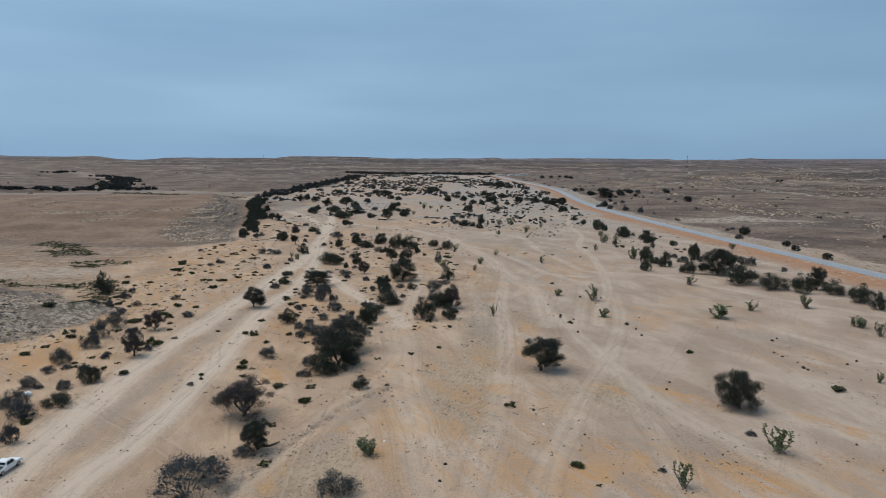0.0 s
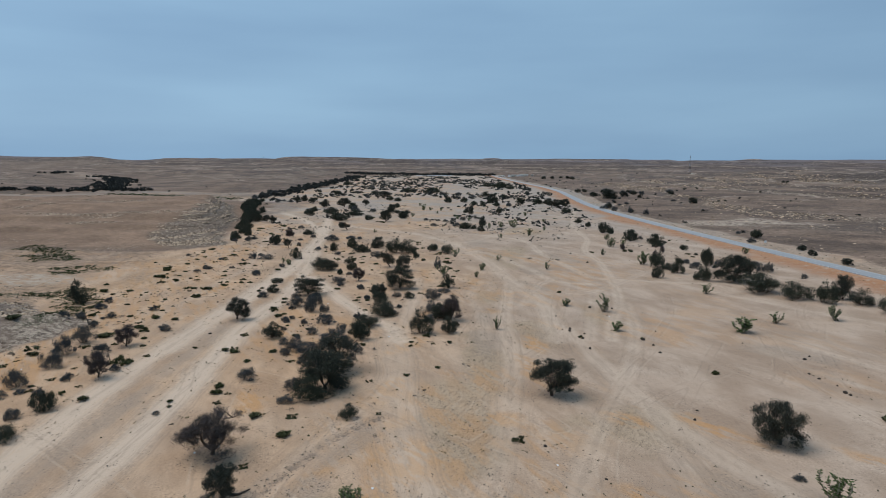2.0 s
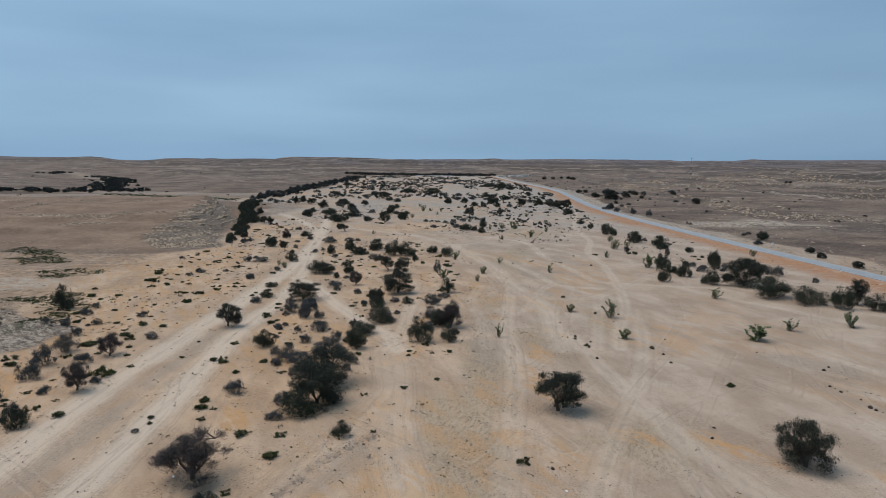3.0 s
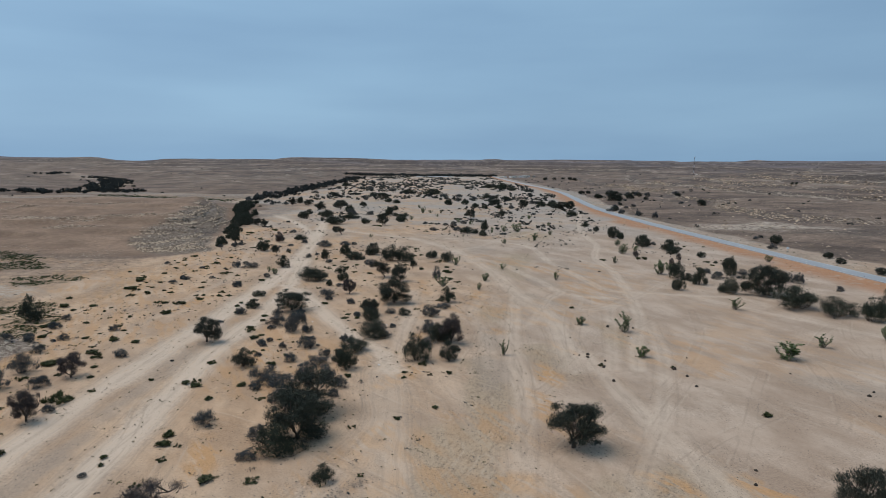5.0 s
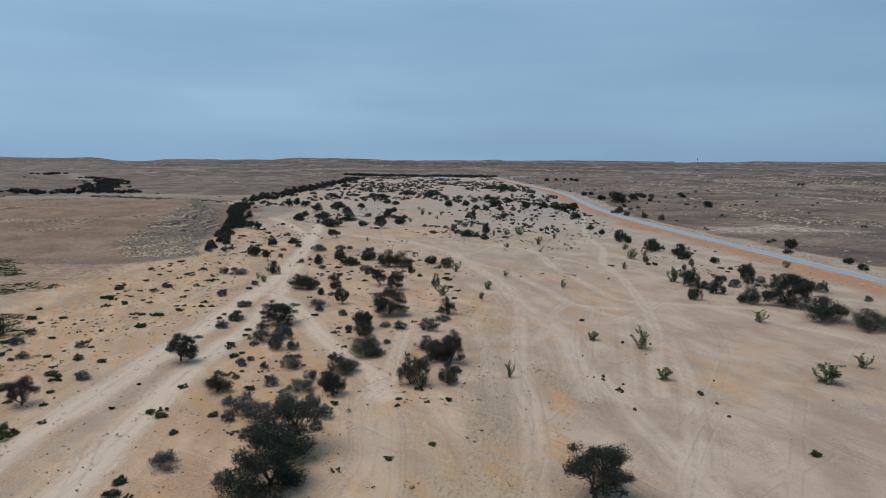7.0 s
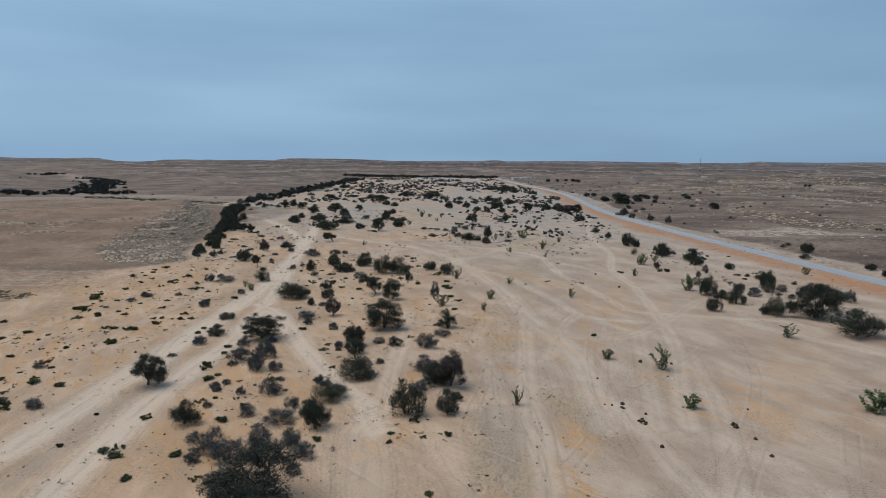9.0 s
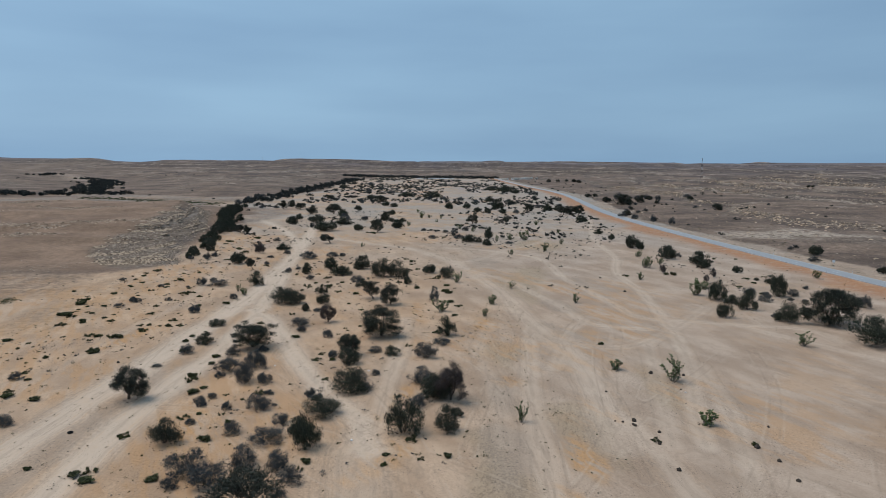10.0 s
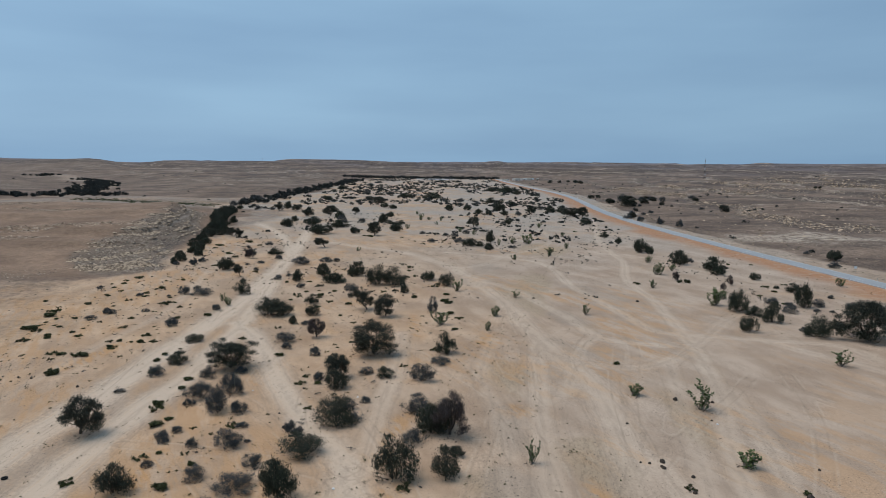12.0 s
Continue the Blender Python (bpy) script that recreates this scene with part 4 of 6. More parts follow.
def make_tuft(seed):
    """Low cushion of small leaves, 1.5 m across and 0.5 m high."""
    rng = np.random.default_rng(seed)
    n = int(rng.integers(4, 8))
    centres = np.c_[rng.normal(size=(n, 2)) * (0.36, 0.24), rng.uniform(0.08, 0.24, n)]
    radii = np.c_[rng.uniform(0.16, 0.34, (n, 2)), rng.uniform(0.12, 0.24, n)]
    at, w = in_clumps(rng, centres, radii * 0.7, 46, 0.0)
    v0, f0 = blades(rng, at, 0.24, 0.16, None, 1.0, True)
    at, w = in_clumps(rng, centres, radii, 300, 0.3)
    v1, f1 = blades(rng, at, 0.17, 0.055, w + (0, 0, 0.7), 0.6)
    v = np.concatenate((v0, v1))
    v[:, 2] = np.maximum(v[:, 2], -0.02)
    return mesh_object("low_bush", v, [tuple(q) for q in f0] + [tuple(q) for q in f1 + len(v0)], TUFT_LEAF)


def make_rock(seed):
    rng = np.random.default_rng(seed)
    bm = bmesh.new()
    bmesh.ops.create_icosphere(bm, subdivisions=1, radius=0.5)
    for v in bm.verts:
        v.co *= rng.uniform(0.7, 1.15)
        v.co.z = max(v.co.z * 0.75, -0.15)
    me = bpy.data.meshes.new("rock")
    bm.to_mesh(me)
    bm.free()
    me.materials.append(DARK_STONE)
    return new("rock", me)


PLANTED = []  # where plants stand: x, y, width


class Nursery:
    """Places plants of one kind, each a copy of one of a few that were grown."""

    def __init__(self, makers, size, labels, category, group, split=0.0, small=0.0):
        self.makers, self.size, self.labels, self.category, self.group = makers, size, labels, category, group
        self.grown, self.extent = [None] * len(makers), [None] * len(makers)
        self.rng = np.random.default_rng(len(group) * 7 + len(makers))
        self.order, self.split, self.small = 0, split, small

    def plant(self, items):
        for x, y, w, *h in items:
            h = h[0] if h else w / self.size[0] * self.size[1] * self.rng.uniform(0.8, 1.2)
            third = len(self.makers) // 3
            k = self.order % third + third * (2 if y > 300 or w < self.small else 1 if w > self.split else 0)
            self.order += 1
            if self.grown[k] is None:
                ob = self.makers[k]()
                leafy = max((o for o in (ob, *ob.children) if o.type == "MESH"), key=lambda o: len(o.data.vertices))
                co = np.array([v.co for v in leafy.data.vertices])
                low, high = np.percentile(co, 0.2, axis=0), np.percentile(co, 99.8, axis=0)
                self.extent[k] = (high[0] - low[0], high[1] - low[1], high[2])
            wide, deep, tall = [0.93 * e for e in self.extent[k]]
            s = Vector((w / wide, w / deep * self.rng.uniform(0.9, 1.1), h / tall))
            turn = self.rng.uniform(0, 6.28) if self.group != "leaning trees" else self.rng.uniform(-0.4, 0.4)
            m = Matrix.LocRotScale((x, y, float(height(x, y)) - 0.04), Euler((0, 0, turn)), s)
            if self.grown[k] is None:
                ob.matrix_basis = m
                self.grown[k] = ob
            else:
                first = self.grown[k]
                ob = copy_thing(first, m @ Matrix.Diagonal((*[1 / c for c in first.scale], 1)))
            PLANTED.append((x, y, w))
            big = w * h > self.size[0] * self.size[1]
            tagged(ob, self.labels[0 if big else 1], self.category, self.group)


def some(make, seeds, *rest):
    return [lambda s=s: make(s, *rest) for s in seeds]


def three(make, seeds, near, big, far, *rest):
    """Plants for three uses: near and small, near and large, far away."""
    return some(make, seeds, *rest, near) + some(make, [s + 100 for s in seeds], *rest, big) + some(make, [s + 200 for s in seeds], *rest, far)


plant_dense = Nursery(three(make_acacia, (11, 12, 13), 1.4, 1.5, 0.36, 0.0, 1.0, ACACIA_LEAF, False), (5.2, 4.9), ("large dense dark green thorn tree with foliage to the ground", "dense dark green thorn tree with foliage to the ground"), "tree", "dense thorn trees").plant
plant_acacia = Nursery(three(make_acacia, (1, 2, 3, 4), 1.05, 1.5, 0.4, 0.0, 0.5, ACACIA_LEAF, False), (5.6, 4.7), ("large dark green acacia with a forked trunk on sand", "small dark green acacia with a forked trunk on sand"), "tree", "acacias in the valley", 6.0).plant
plant_lean = Nursery(three(make_acacia, (21, 22), 1.0, 1.0, 0.6, -1.3, 0.0, ACACIA_LEAF, False), (6.0, 4.4), ("leaning dark acacia with a bent trunk and lopsided crown",) * 2, "tree", "leaning trees").plant
plant_dry = Nursery(three(make_acacia, (31, 32, 33), 1.0, 1.0, 1.0, 0.0, 0.5, DRY_TWIG, True), (5.8, 4.7), ("large half-dead acacia with bare purplish grey twigs", "small half-dead acacia with bare grey twigs"), "tree", "dry trees").plant
plant_green = Nursery(three(make_shrub, (41, 42, 43, 44), 1.15, 1.8, 0.5, SHRUB_LEAF, False), (4.2, 3.0), ("tall dark green thorn shrub with dense rounded foliage", "small dark green thorn shrub growing on sand"), "shrub", "green shrubs", 5.8, 2.6).plant
plant_grey = Nursery(three(make_shrub, (51, 52, 53, 54), 1.15, 2.0, 0.5, GREY_LEAF, True), (4.2, 3.0), ("large grey-green spiky desert shrub on sand", "small grey twiggy desert shrub on sand"), "shrub", "grey shrubs", 4.6, 2.6).plant
plant_calo = Nursery(some(make_milkweed, (61, 62, 63, 64, 65, 66)), (2.3, 2.4), ("tall fresh green milkweed shrub with broad leaves", "small pale green milkweed shrub with broad leaves"), "shrub", "milkweed shrubs").plant
plant_tuft = Nursery(some(make_tuft, (71, 72, 73, 74, 75, 76)), (1.5, 0.5), ("wide low olive green cushion bush on sand", "small low olive green cushion bush on sand"), "bush", "low bushes").plant
plant_rock = Nursery(some(make_rock, (81, 82, 83)), (0.9, 0.6), ("large dark brown stone lying on the sand", "small dark brown stone lying on the sand"), "rock", "loose stones").plant

plant_dense(((50.0, 104.2, 7.1, 6.1), (-22.6, 125.6, 8.6, 6.8), (121.2, 205.3, 6.3, 7.2), (101.2, 234.4, 11.8, 8.8),))
plant_acacia(((-27.8, 87.4, 4.1, 4.1), (19.1, 124.0, 8.0, 6.7), (-22.6, 135.8, 10.0, 6.9), (-55.2, 175.6, 5.6, 5.5), (-20.7, 202.5, 4.6, 4.3), (-43.7,
    208.4, 9.8, 5.4), (-15.9, 219.0, 10.4, 6.8), (-16.8, 253.1, 5.9, 5.7), (-117.0, 431.6, 5.0, 4.6), (-121.7, 434.3, 6.3, 4.6), (-43.2, 446.6, 7.2,
    7.7), (15.7, 499.6, 8.2, 6.6), (-109.1, 572.3, 9.6, 6.9), (-94.1, 581.0, 12.5, 7.8), (104.9, 587.4, 9.9, 7.9), (93.5, 589.0, 9.9, 7.1), (99.2,
    590.6, 8.1, 6.7), (-77.0, 600.5, 6.5, 5.0), (67.5, 611.2, 9.4, 7.4), (-131.5, 624.5, 8.7, 5.7), (-146.4, 625.9, 7.8, 7.2), (254.5, 677.2, 7.4,
    5.2), (-71.2, 712.6, 12.4, 7.7),))
plant_lean(((-22.9, 261.0, 6.8, 5.9), (-74.7, 308.9, 3.7, 4.8), (-60.5, 392.1, 6.7, 4.6),))
plant_dry(((-33.2, 98.3, 8.5, 6.2), (-67.2, 130.6, 4.1, 5.0), (-72.5, 151.8, 4.5, 4.7), (1.0, 176.7, 5.5, 6.3), (-31.3, 231.5, 4.1, 4.5), (92.1,
    293.7, 1.9, 2.6), (98.7, 303.8, 2.0, 3.5), (82.4, 311.7, 2.5, 3.2), (-86.2, 354.2, 4.4, 5.3),))
plant_green(((-66.7, 102.9, 4.6, 2.0), (-16.3, 113.1, 3.1, 2.2), (-67.7, 114.6, 4.2, 3.1), (-24.4, 120.9, 6.1, 4.2), (-20.5, 158.0, 4.3, 4.5), (-41.3,
    158.9, 4.5, 3.7), (-6.3, 163.2, 5.9, 5.4), (0.1, 164.1, 3.8, 3.8), (-20.4, 170.4, 6.2, 2.7), (123.3, 177.7, 5.4, 4.7), (-1.0, 180.0, 5.6, 3.3),
    (-17.4, 181.3, 6.9, 4.2), (123.4, 186.3, 7.3, 5.4), (-107.9, 193.9, 5.3, 6.7), (-20.1, 197.0, 4.6, 3.2), (122.3, 197.6, 6.4, 4.8), (113.1, 200.1,
    6.4, 6.0), (-11.9, 203.1, 3.7, 1.9), (106.9, 205.5, 9.5, 5.1), (-55.2, 210.1, 3.9, 2.5), (101.0, 215.7, 11.5, 6.0), (-0.2, 219.3, 4.7, 4.4),
    (-58.6, 226.4, 4.4, 1.5), (90.4, 235.7, 6.0, 5.2),))
plant_green(((76.1, 241.2, 4.2, 3.9), (-40.0, 244.0, 2.0, 2.2), (99.9, 244.2, 3.5, 2.3), (86.9, 250.3, 5.1, 5.6), (-45.2, 253.6, 6.1, 3.7), (-49.0,
    253.8, 7.9, 4.7), (-37.3, 254.4, 4.0, 2.7), (85.8, 258.1, 4.7, 2.7), (83.3, 263.3, 5.8, 6.0), (-40.3, 268.0, 4.3, 2.9), (106.2, 271.0, 5.0, 7.0),
    (-65.3, 281.0, 5.0, 4.4), (-14.1, 284.7, 2.9, 2.7), (114.5, 292.5, 4.5, 3.0), (-24.4, 297.2, 8.0, 6.6), (-18.7, 297.7, 8.0, 5.9), (-0.6, 297.9,
    4.6, 4.3), (112.1, 298.3, 1.9, 1.0), (-39.3, 300.5, 7.7, 3.2), (-52.6, 301.2, 3.5, 4.1), (-7.3, 308.1, 4.8, 3.2), (-46.0, 313.2, 4.9, 4.6),
    (-34.2, 314.3, 6.2, 5.3), (112.8, 315.1, 3.7, 2.6),))
plant_green(((-85.9, 323.6, 5.6, 4.8), (103.9, 326.2, 5.2, 3.1), (105.9, 334.6, 7.6, 5.5), (97.2, 350.3, 7.1, 6.0), (170.3, 363.7, 6.0, 4.6), (-88.6,
    363.9, 4.5, 2.2), (-78.2, 365.9, 6.1, 2.6), (93.8, 379.2, 4.2, 3.7), (91.2, 384.0, 6.9, 6.3), (19.1, 388.8, 4.4, 3.3), (15.6, 401.0, 3.4, 2.6),
    (10.5, 401.7, 7.4, 3.8), (89.0, 416.8, 3.6, 3.4), (21.7, 418.3, 4.8, 6.3), (88.6, 446.5, 4.5, 3.0), (-75.4, 453.2, 13.1, 5.6), (-56.1, 456.9, 6.0,
    3.7), (-33.0, 470.8, 6.9, 5.2), (-70.6, 490.6, 12.3, 4.5), (-105.9, 492.6, 8.0, 5.1), (-91.2, 501.2, 10.4, 5.5), (-40.5, 512.2, 4.6, 2.9), (-33.7,
    513.7, 5.4, 2.8), (-45.7, 518.2, 6.2, 6.7),))
plant_green(((40.5, 521.3, 4.7, 4.5), (-108.7, 525.1, 5.5, 4.1), (95.7, 528.5, 7.9, 4.4), (-81.9, 552.7, 7.5, 5.6), (-46.4, 573.7, 6.1, 4.1), (43.9,
    595.7, 6.4, 4.3), (31.5, 600.0, 5.5, 3.9), (22.4, 603.2, 4.6, 4.0), (24.2, 611.5, 5.6, 4.0), (95.2, 633.0, 6.8, 4.6), (87.0, 634.7, 8.8, 5.6),
    (-0.8, 639.6, 7.9, 5.7), (15.2, 647.6, 8.0, 4.7), (-145.0, 648.3, 8.0, 6.3), (43.2, 649.0, 10.0, 9.2), (-52.5, 665.2, 7.2, 3.9), (-61.7, 678.6,
    7.4, 4.5), (62.2, 716.0, 9.0, 4.2), (42.2, 764.8, 10.8, 5.7), (-135.3, 786.0, 10.0, 4.7), (-88.8, 789.5, 12.5, 4.7), (-21.1, 829.8, 22.3, 7.1),
    (-52.7, 856.9, 16.4, 5.2), (90.6, 954.7, 10.8, 5.9),))
plant_green(((77.3, 985.2, 23.8, 9.0), (60.8, 1032.8, 13.4, 6.4), (-173.2, 1087.8, 12.5, 6.0),))
plant_calo(((30.6, 76.9, 2.6, 3.5), (-11.0, 85.4, 2.7, 2.6), (47.9, 86.9, 3.6, 3.9), (82.9, 117.6, 1.3, 2.0), (105.5, 150.7, 2.8, 3.6), (106.2, 158.7,
    2.6, 2.6), (104.8, 159.7, 2.6, 2.9), (73.0, 167.5, 5.2, 3.7), (12.4, 168.2, 1.9, 3.2), (41.9, 168.2, 2.7, 2.4), (86.3, 176.5, 3.2, 2.9), (103.6,
    179.4, 3.3, 3.9), (44.1, 189.6, 4.1, 4.5), (34.2, 195.6, 2.5, 2.1), (83.1, 213.9, 3.8, 3.3), (10.0, 239.1, 1.4, 2.3), (-1.7, 243.9, 4.4, 3.5),
    (12.7, 253.8, 2.5, 2.8), (38.4, 256.6, 2.5, 3.1), (-63.8, 264.3, 2.0, 2.3), (-67.7, 269.6, 1.7, 2.4), (80.0, 271.2, 4.4, 5.1), (21.2, 278.6, 2.5,
    2.5), (85.9, 279.9, 2.5, 2.5),))
plant_calo(((2.8, 289.0, 3.7, 3.7), (69.9, 297.9, 2.3, 2.7), (136.4, 303.7, 3.2, 2.8), (79.8, 324.7, 4.8, 4.3), (88.8, 333.2, 2.7, 2.7), (85.0, 353.7,
    2.9, 2.9), (28.8, 357.9, 2.5, 2.2), (45.5, 369.6, 3.6, 3.9), (-43.1, 379.7, 2.1, 2.1), (57.9, 397.2, 2.2, 2.8), (25.1, 405.7, 1.7, 3.5), (33.5,
    414.6, 3.6, 3.6), (41.8, 415.0, 5.9, 4.8), (65.8, 450.3, 2.0, 2.0), (14.0, 452.7, 2.6, 2.6), (6.7, 467.2, 3.4, 2.7), (-27.4, 486.5, 2.9, 2.9),
    (58.7, 501.7, 3.7, 3.0), (-8.8, 513.0, 2.3, 2.3), (-6.6, 541.3, 2.5, 2.5), (-15.8, 547.2, 3.3, 2.5), (-21.7, 547.6, 4.2, 5.0), (-26.9, 598.2, 2.8,
    2.8),))
plant_grey(((-14.0, 75.0, 5.6, 2.6), (-33.2, 75.8, 8.5, 4.2), (29.3, 81.2, 1.2, 0.5), (-29.0, 85.9, 3.2, 1.3), (-64.9, 88.4, 2.5, 3.1), (-66.8, 91.8,
    1.6, 0.8), (46.8, 92.9, 1.6, 0.8), (-69.3, 97.1, 4.1, 3.3), (-70.5, 111.1, 2.5, 1.8), (-75.3, 111.3, 1.7, 0.8), (-77.4, 111.9, 3.1, 2.1), (-47.8,
    112.6, 1.3, 0.5), (-28.1, 118.7, 2.8, 1.3), (-79.0, 119.7, 2.9, 1.4), (-76.9, 122.2, 2.0, 0.9), (-28.4, 125.4, 3.5, 2.1), (-79.5, 125.4, 4.1,
    3.3), (-38.2, 129.6, 4.0, 2.3), (-73.1, 130.6, 1.7, 1.0), (-66.3, 134.7, 2.0, 1.3), (-80.1, 136.3, 4.2, 3.3), (-82.6, 145.0, 4.5, 4.1), (-31.0,
    146.9, 5.3, 2.7), (-83.7, 154.0, 4.9, 3.8),))
plant_grey(((-26.7, 159.8, 5.7, 2.0), (-32.9, 162.6, 2.9, 1.7), (-69.5, 164.7, 3.3, 1.5), (-40.6, 165.7, 1.7, 0.9), (-26.4, 166.2, 2.8, 1.7), (-97.3,
    169.4, 2.8, 1.6), (-36.9, 171.8, 1.8, 1.4), (-31.7, 171.9, 3.9, 2.6), (-94.8, 172.7, 2.2, 1.4), (-41.6, 173.0, 1.8, 1.2), (-29.4, 173.7, 1.2,
    0.4), (-4.6, 173.8, 3.5, 2.1), (-41.2, 176.8, 1.7, 0.9), (-24.0, 177.6, 2.3, 1.8), (-31.9, 179.1, 2.1, 0.8), (-14.6, 182.1, 3.4, 1.1), (-34.1,
    184.6, 2.6, 2.1), (-81.8, 185.2, 2.7, 1.4), (-37.8, 185.3, 4.6, 4.1), (-4.8, 185.7, 4.6, 3.0), (-97.7, 187.3, 3.1, 1.8), (-43.8, 187.6, 2.3, 1.2),
    (-13.9, 189.6, 1.9, 1.1), (-43.3, 191.0, 4.9, 2.8),))
plant_grey(((-38.1, 193.2, 3.4, 3.0), (-58.7, 193.3, 2.0, 0.7), (-4.6, 200.7, 4.5, 3.3), (-45.8, 201.9, 3.2, 2.2), (-24.6, 202.6, 2.0, 1.0), (-56.5,
    202.7, 3.3, 1.8), (-15.9, 204.9, 2.9, 1.4), (-40.6, 205.2, 2.2, 1.3), (-1.3, 212.1, 4.0, 1.3), (-29.2, 219.9, 2.5, 1.2), (-36.0, 222.3, 2.5, 1.5),
    (-37.8, 227.3, 4.7, 2.2), (-69.8, 239.3, 2.8, 2.0), (128.7, 240.1, 2.6, 1.8), (90.2, 241.7, 2.0, 1.2), (-70.8, 242.4, 3.1, 1.5), (-36.4, 243.0,
    2.3, 1.2), (-93.6, 245.2, 2.9, 1.2), (-92.2, 252.2, 3.1, 1.2), (-93.4, 253.1, 2.3, 1.5), (123.3, 254.9, 3.7, 3.9), (-84.0, 255.7, 2.2, 1.0),
    (120.7, 257.6, 3.2, 3.5), (-4.2, 257.9, 3.1, 4.5),))
plant_grey(((-65.3, 258.4, 2.5, 1.7), (97.9, 262.4, 4.5, 2.5), (110.7, 263.8, 1.6, 0.8), (106.6, 264.4, 1.9, 1.1), (120.1, 268.6, 4.3, 1.9), (102.0,
    270.9, 2.7, 1.5), (110.9, 271.6, 3.4, 2.4), (126.7, 271.7, 2.7, 1.5), (98.0, 274.1, 4.1, 2.0), (-95.4, 275.6, 2.4, 1.0), (-77.5, 278.4, 6.3, 2.0),
    (167.7, 279.2, 3.5, 1.8), (-83.3, 279.3, 3.2, 2.6), (121.6, 283.3, 2.1, 1.3), (-31.4, 285.4, 4.0, 2.6), (-113.8, 286.6, 2.2, 1.1), (-49.2, 290.7,
    2.6, 1.5), (-61.1, 308.1, 2.4, 1.2), (-58.1, 310.7, 2.0, 1.3), (-73.8, 322.8, 2.2, 1.4), (-108.9, 333.0, 2.7, 1.6), (-102.5, 334.3, 3.6, 2.9),
    (-81.1, 335.5, 1.8, 1.0), (-60.3, 339.1, 6.9, 3.2),))
plant_grey(((-77.3, 340.5, 2.8, 1.2), (-101.8, 341.1, 3.2, 2.1), (158.0, 342.6, 4.6, 2.5), (-51.6, 347.1, 6.1, 2.0), (-47.3, 348.0, 2.9, 1.7), (-72.9,
    351.8, 3.4, 2.2), (104.4, 356.5, 2.9, 1.8), (169.9, 384.3, 2.7, 1.7), (31.3, 396.6, 3.9, 1.3), (-90.1, 397.9, 4.5, 2.0), (-9.5, 416.0, 4.7, 2.1),
    (5.3, 417.2, 5.4, 2.4), (85.7, 418.4, 2.4, 1.1), (3.1, 439.9, 4.4, 3.0), (-2.4, 445.2, 3.9, 1.7), (-15.8, 454.9, 3.3, 1.8), (9.8, 457.2, 4.0,
    2.8), (156.5, 516.2, 5.0, 5.2), (-72.3, 519.5, 4.7, 2.9), (36.6, 520.8, 3.9, 2.2), (-60.9, 521.2, 5.5, 3.3), (147.5, 529.4, 4.0, 5.4), (67.0,
    537.9, 4.0, 1.9), (-78.8, 541.8, 6.5, 3.8),))
plant_grey(((141.3, 553.0, 5.8, 3.9), (136.6, 570.9, 6.9, 3.2), (55.1, 598.0, 5.5, 3.5), (148.2, 602.6, 6.4, 4.4), (161.0, 611.9, 3.7, 2.2), (-191.3,
    630.9, 4.9, 3.3), (-166.8, 631.2, 5.9, 3.7), (-154.9, 632.3, 5.9, 2.7), (263.6, 635.2, 2.9, 2.4), (174.2, 635.4, 4.9, 2.8), (-164.6, 645.1, 5.0,
    2.3), (296.1, 662.0, 3.1, 2.0), (81.8, 666.0, 5.2, 4.0), (170.8, 673.6, 3.1, 2.5), (235.3, 679.8, 5.3, 2.5), (-205.5, 683.2, 7.5, 5.1), (-89.5,
    712.5, 4.5, 4.4), (189.6, 720.3, 4.5, 2.7), (-188.2, 721.2, 4.5, 4.4), (27.6, 731.0, 8.0, 3.2), (216.7, 737.8, 4.1, 2.8), (-215.9, 748.3, 8.3,
    5.1), (-16.0, 751.5, 7.1, 2.8), (-203.1, 752.7, 11.9, 6.8),))
plant_grey(((11.0, 774.7, 8.6, 4.1), (177.4, 779.7, 6.2, 3.5), (-7.4, 779.9, 7.4, 3.5), (212.0, 789.9, 8.7, 6.0), (234.6, 790.3, 7.5, 5.4), (197.2,
    811.4, 15.4, 8.6), (231.0, 818.4, 7.8, 5.0), (279.6, 822.8, 7.8, 3.7), (-79.4, 919.3, 11.8, 4.2), (-112.9, 947.2, 9.2, 5.9), (-143.1, 1215.7,
    12.0, 5.8), (-146.4, 1378.5, 16.0, 5.5),))
plant_tuft(((19.8, 77.1, 0.7), (17.9, 82.4, 1.9), (-25.6, 83.1, 1.6), (-33.2, 83.6, 2.0), (-27.9, 95.2, 1.4), (-67.3, 95.5, 2.1), (11.0, 104.5, 1.9),
    (-24.7, 104.8, 2.1), (-39.6, 110.0, 1.4), (-31.3, 111.7, 2.1), (-25.5, 112.2, 1.9), (72.0, 112.5, 2.5), (-11.5, 114.8, 0.9), (-47.0, 115.7, 0.9),
    (-39.6, 117.3, 1.3), (-63.5, 118.6, 1.8), (-39.2, 121.8, 1.1), (-41.4, 122.0, 2.0), (-75.6, 123.0, 1.4), (-41.9, 125.2, 1.9), (-75.6, 129.2, 1.4),
    (-8.1, 133.1, 1.2), (-75.0, 135.7, 1.0), (53.7, 136.3, 1.7),))
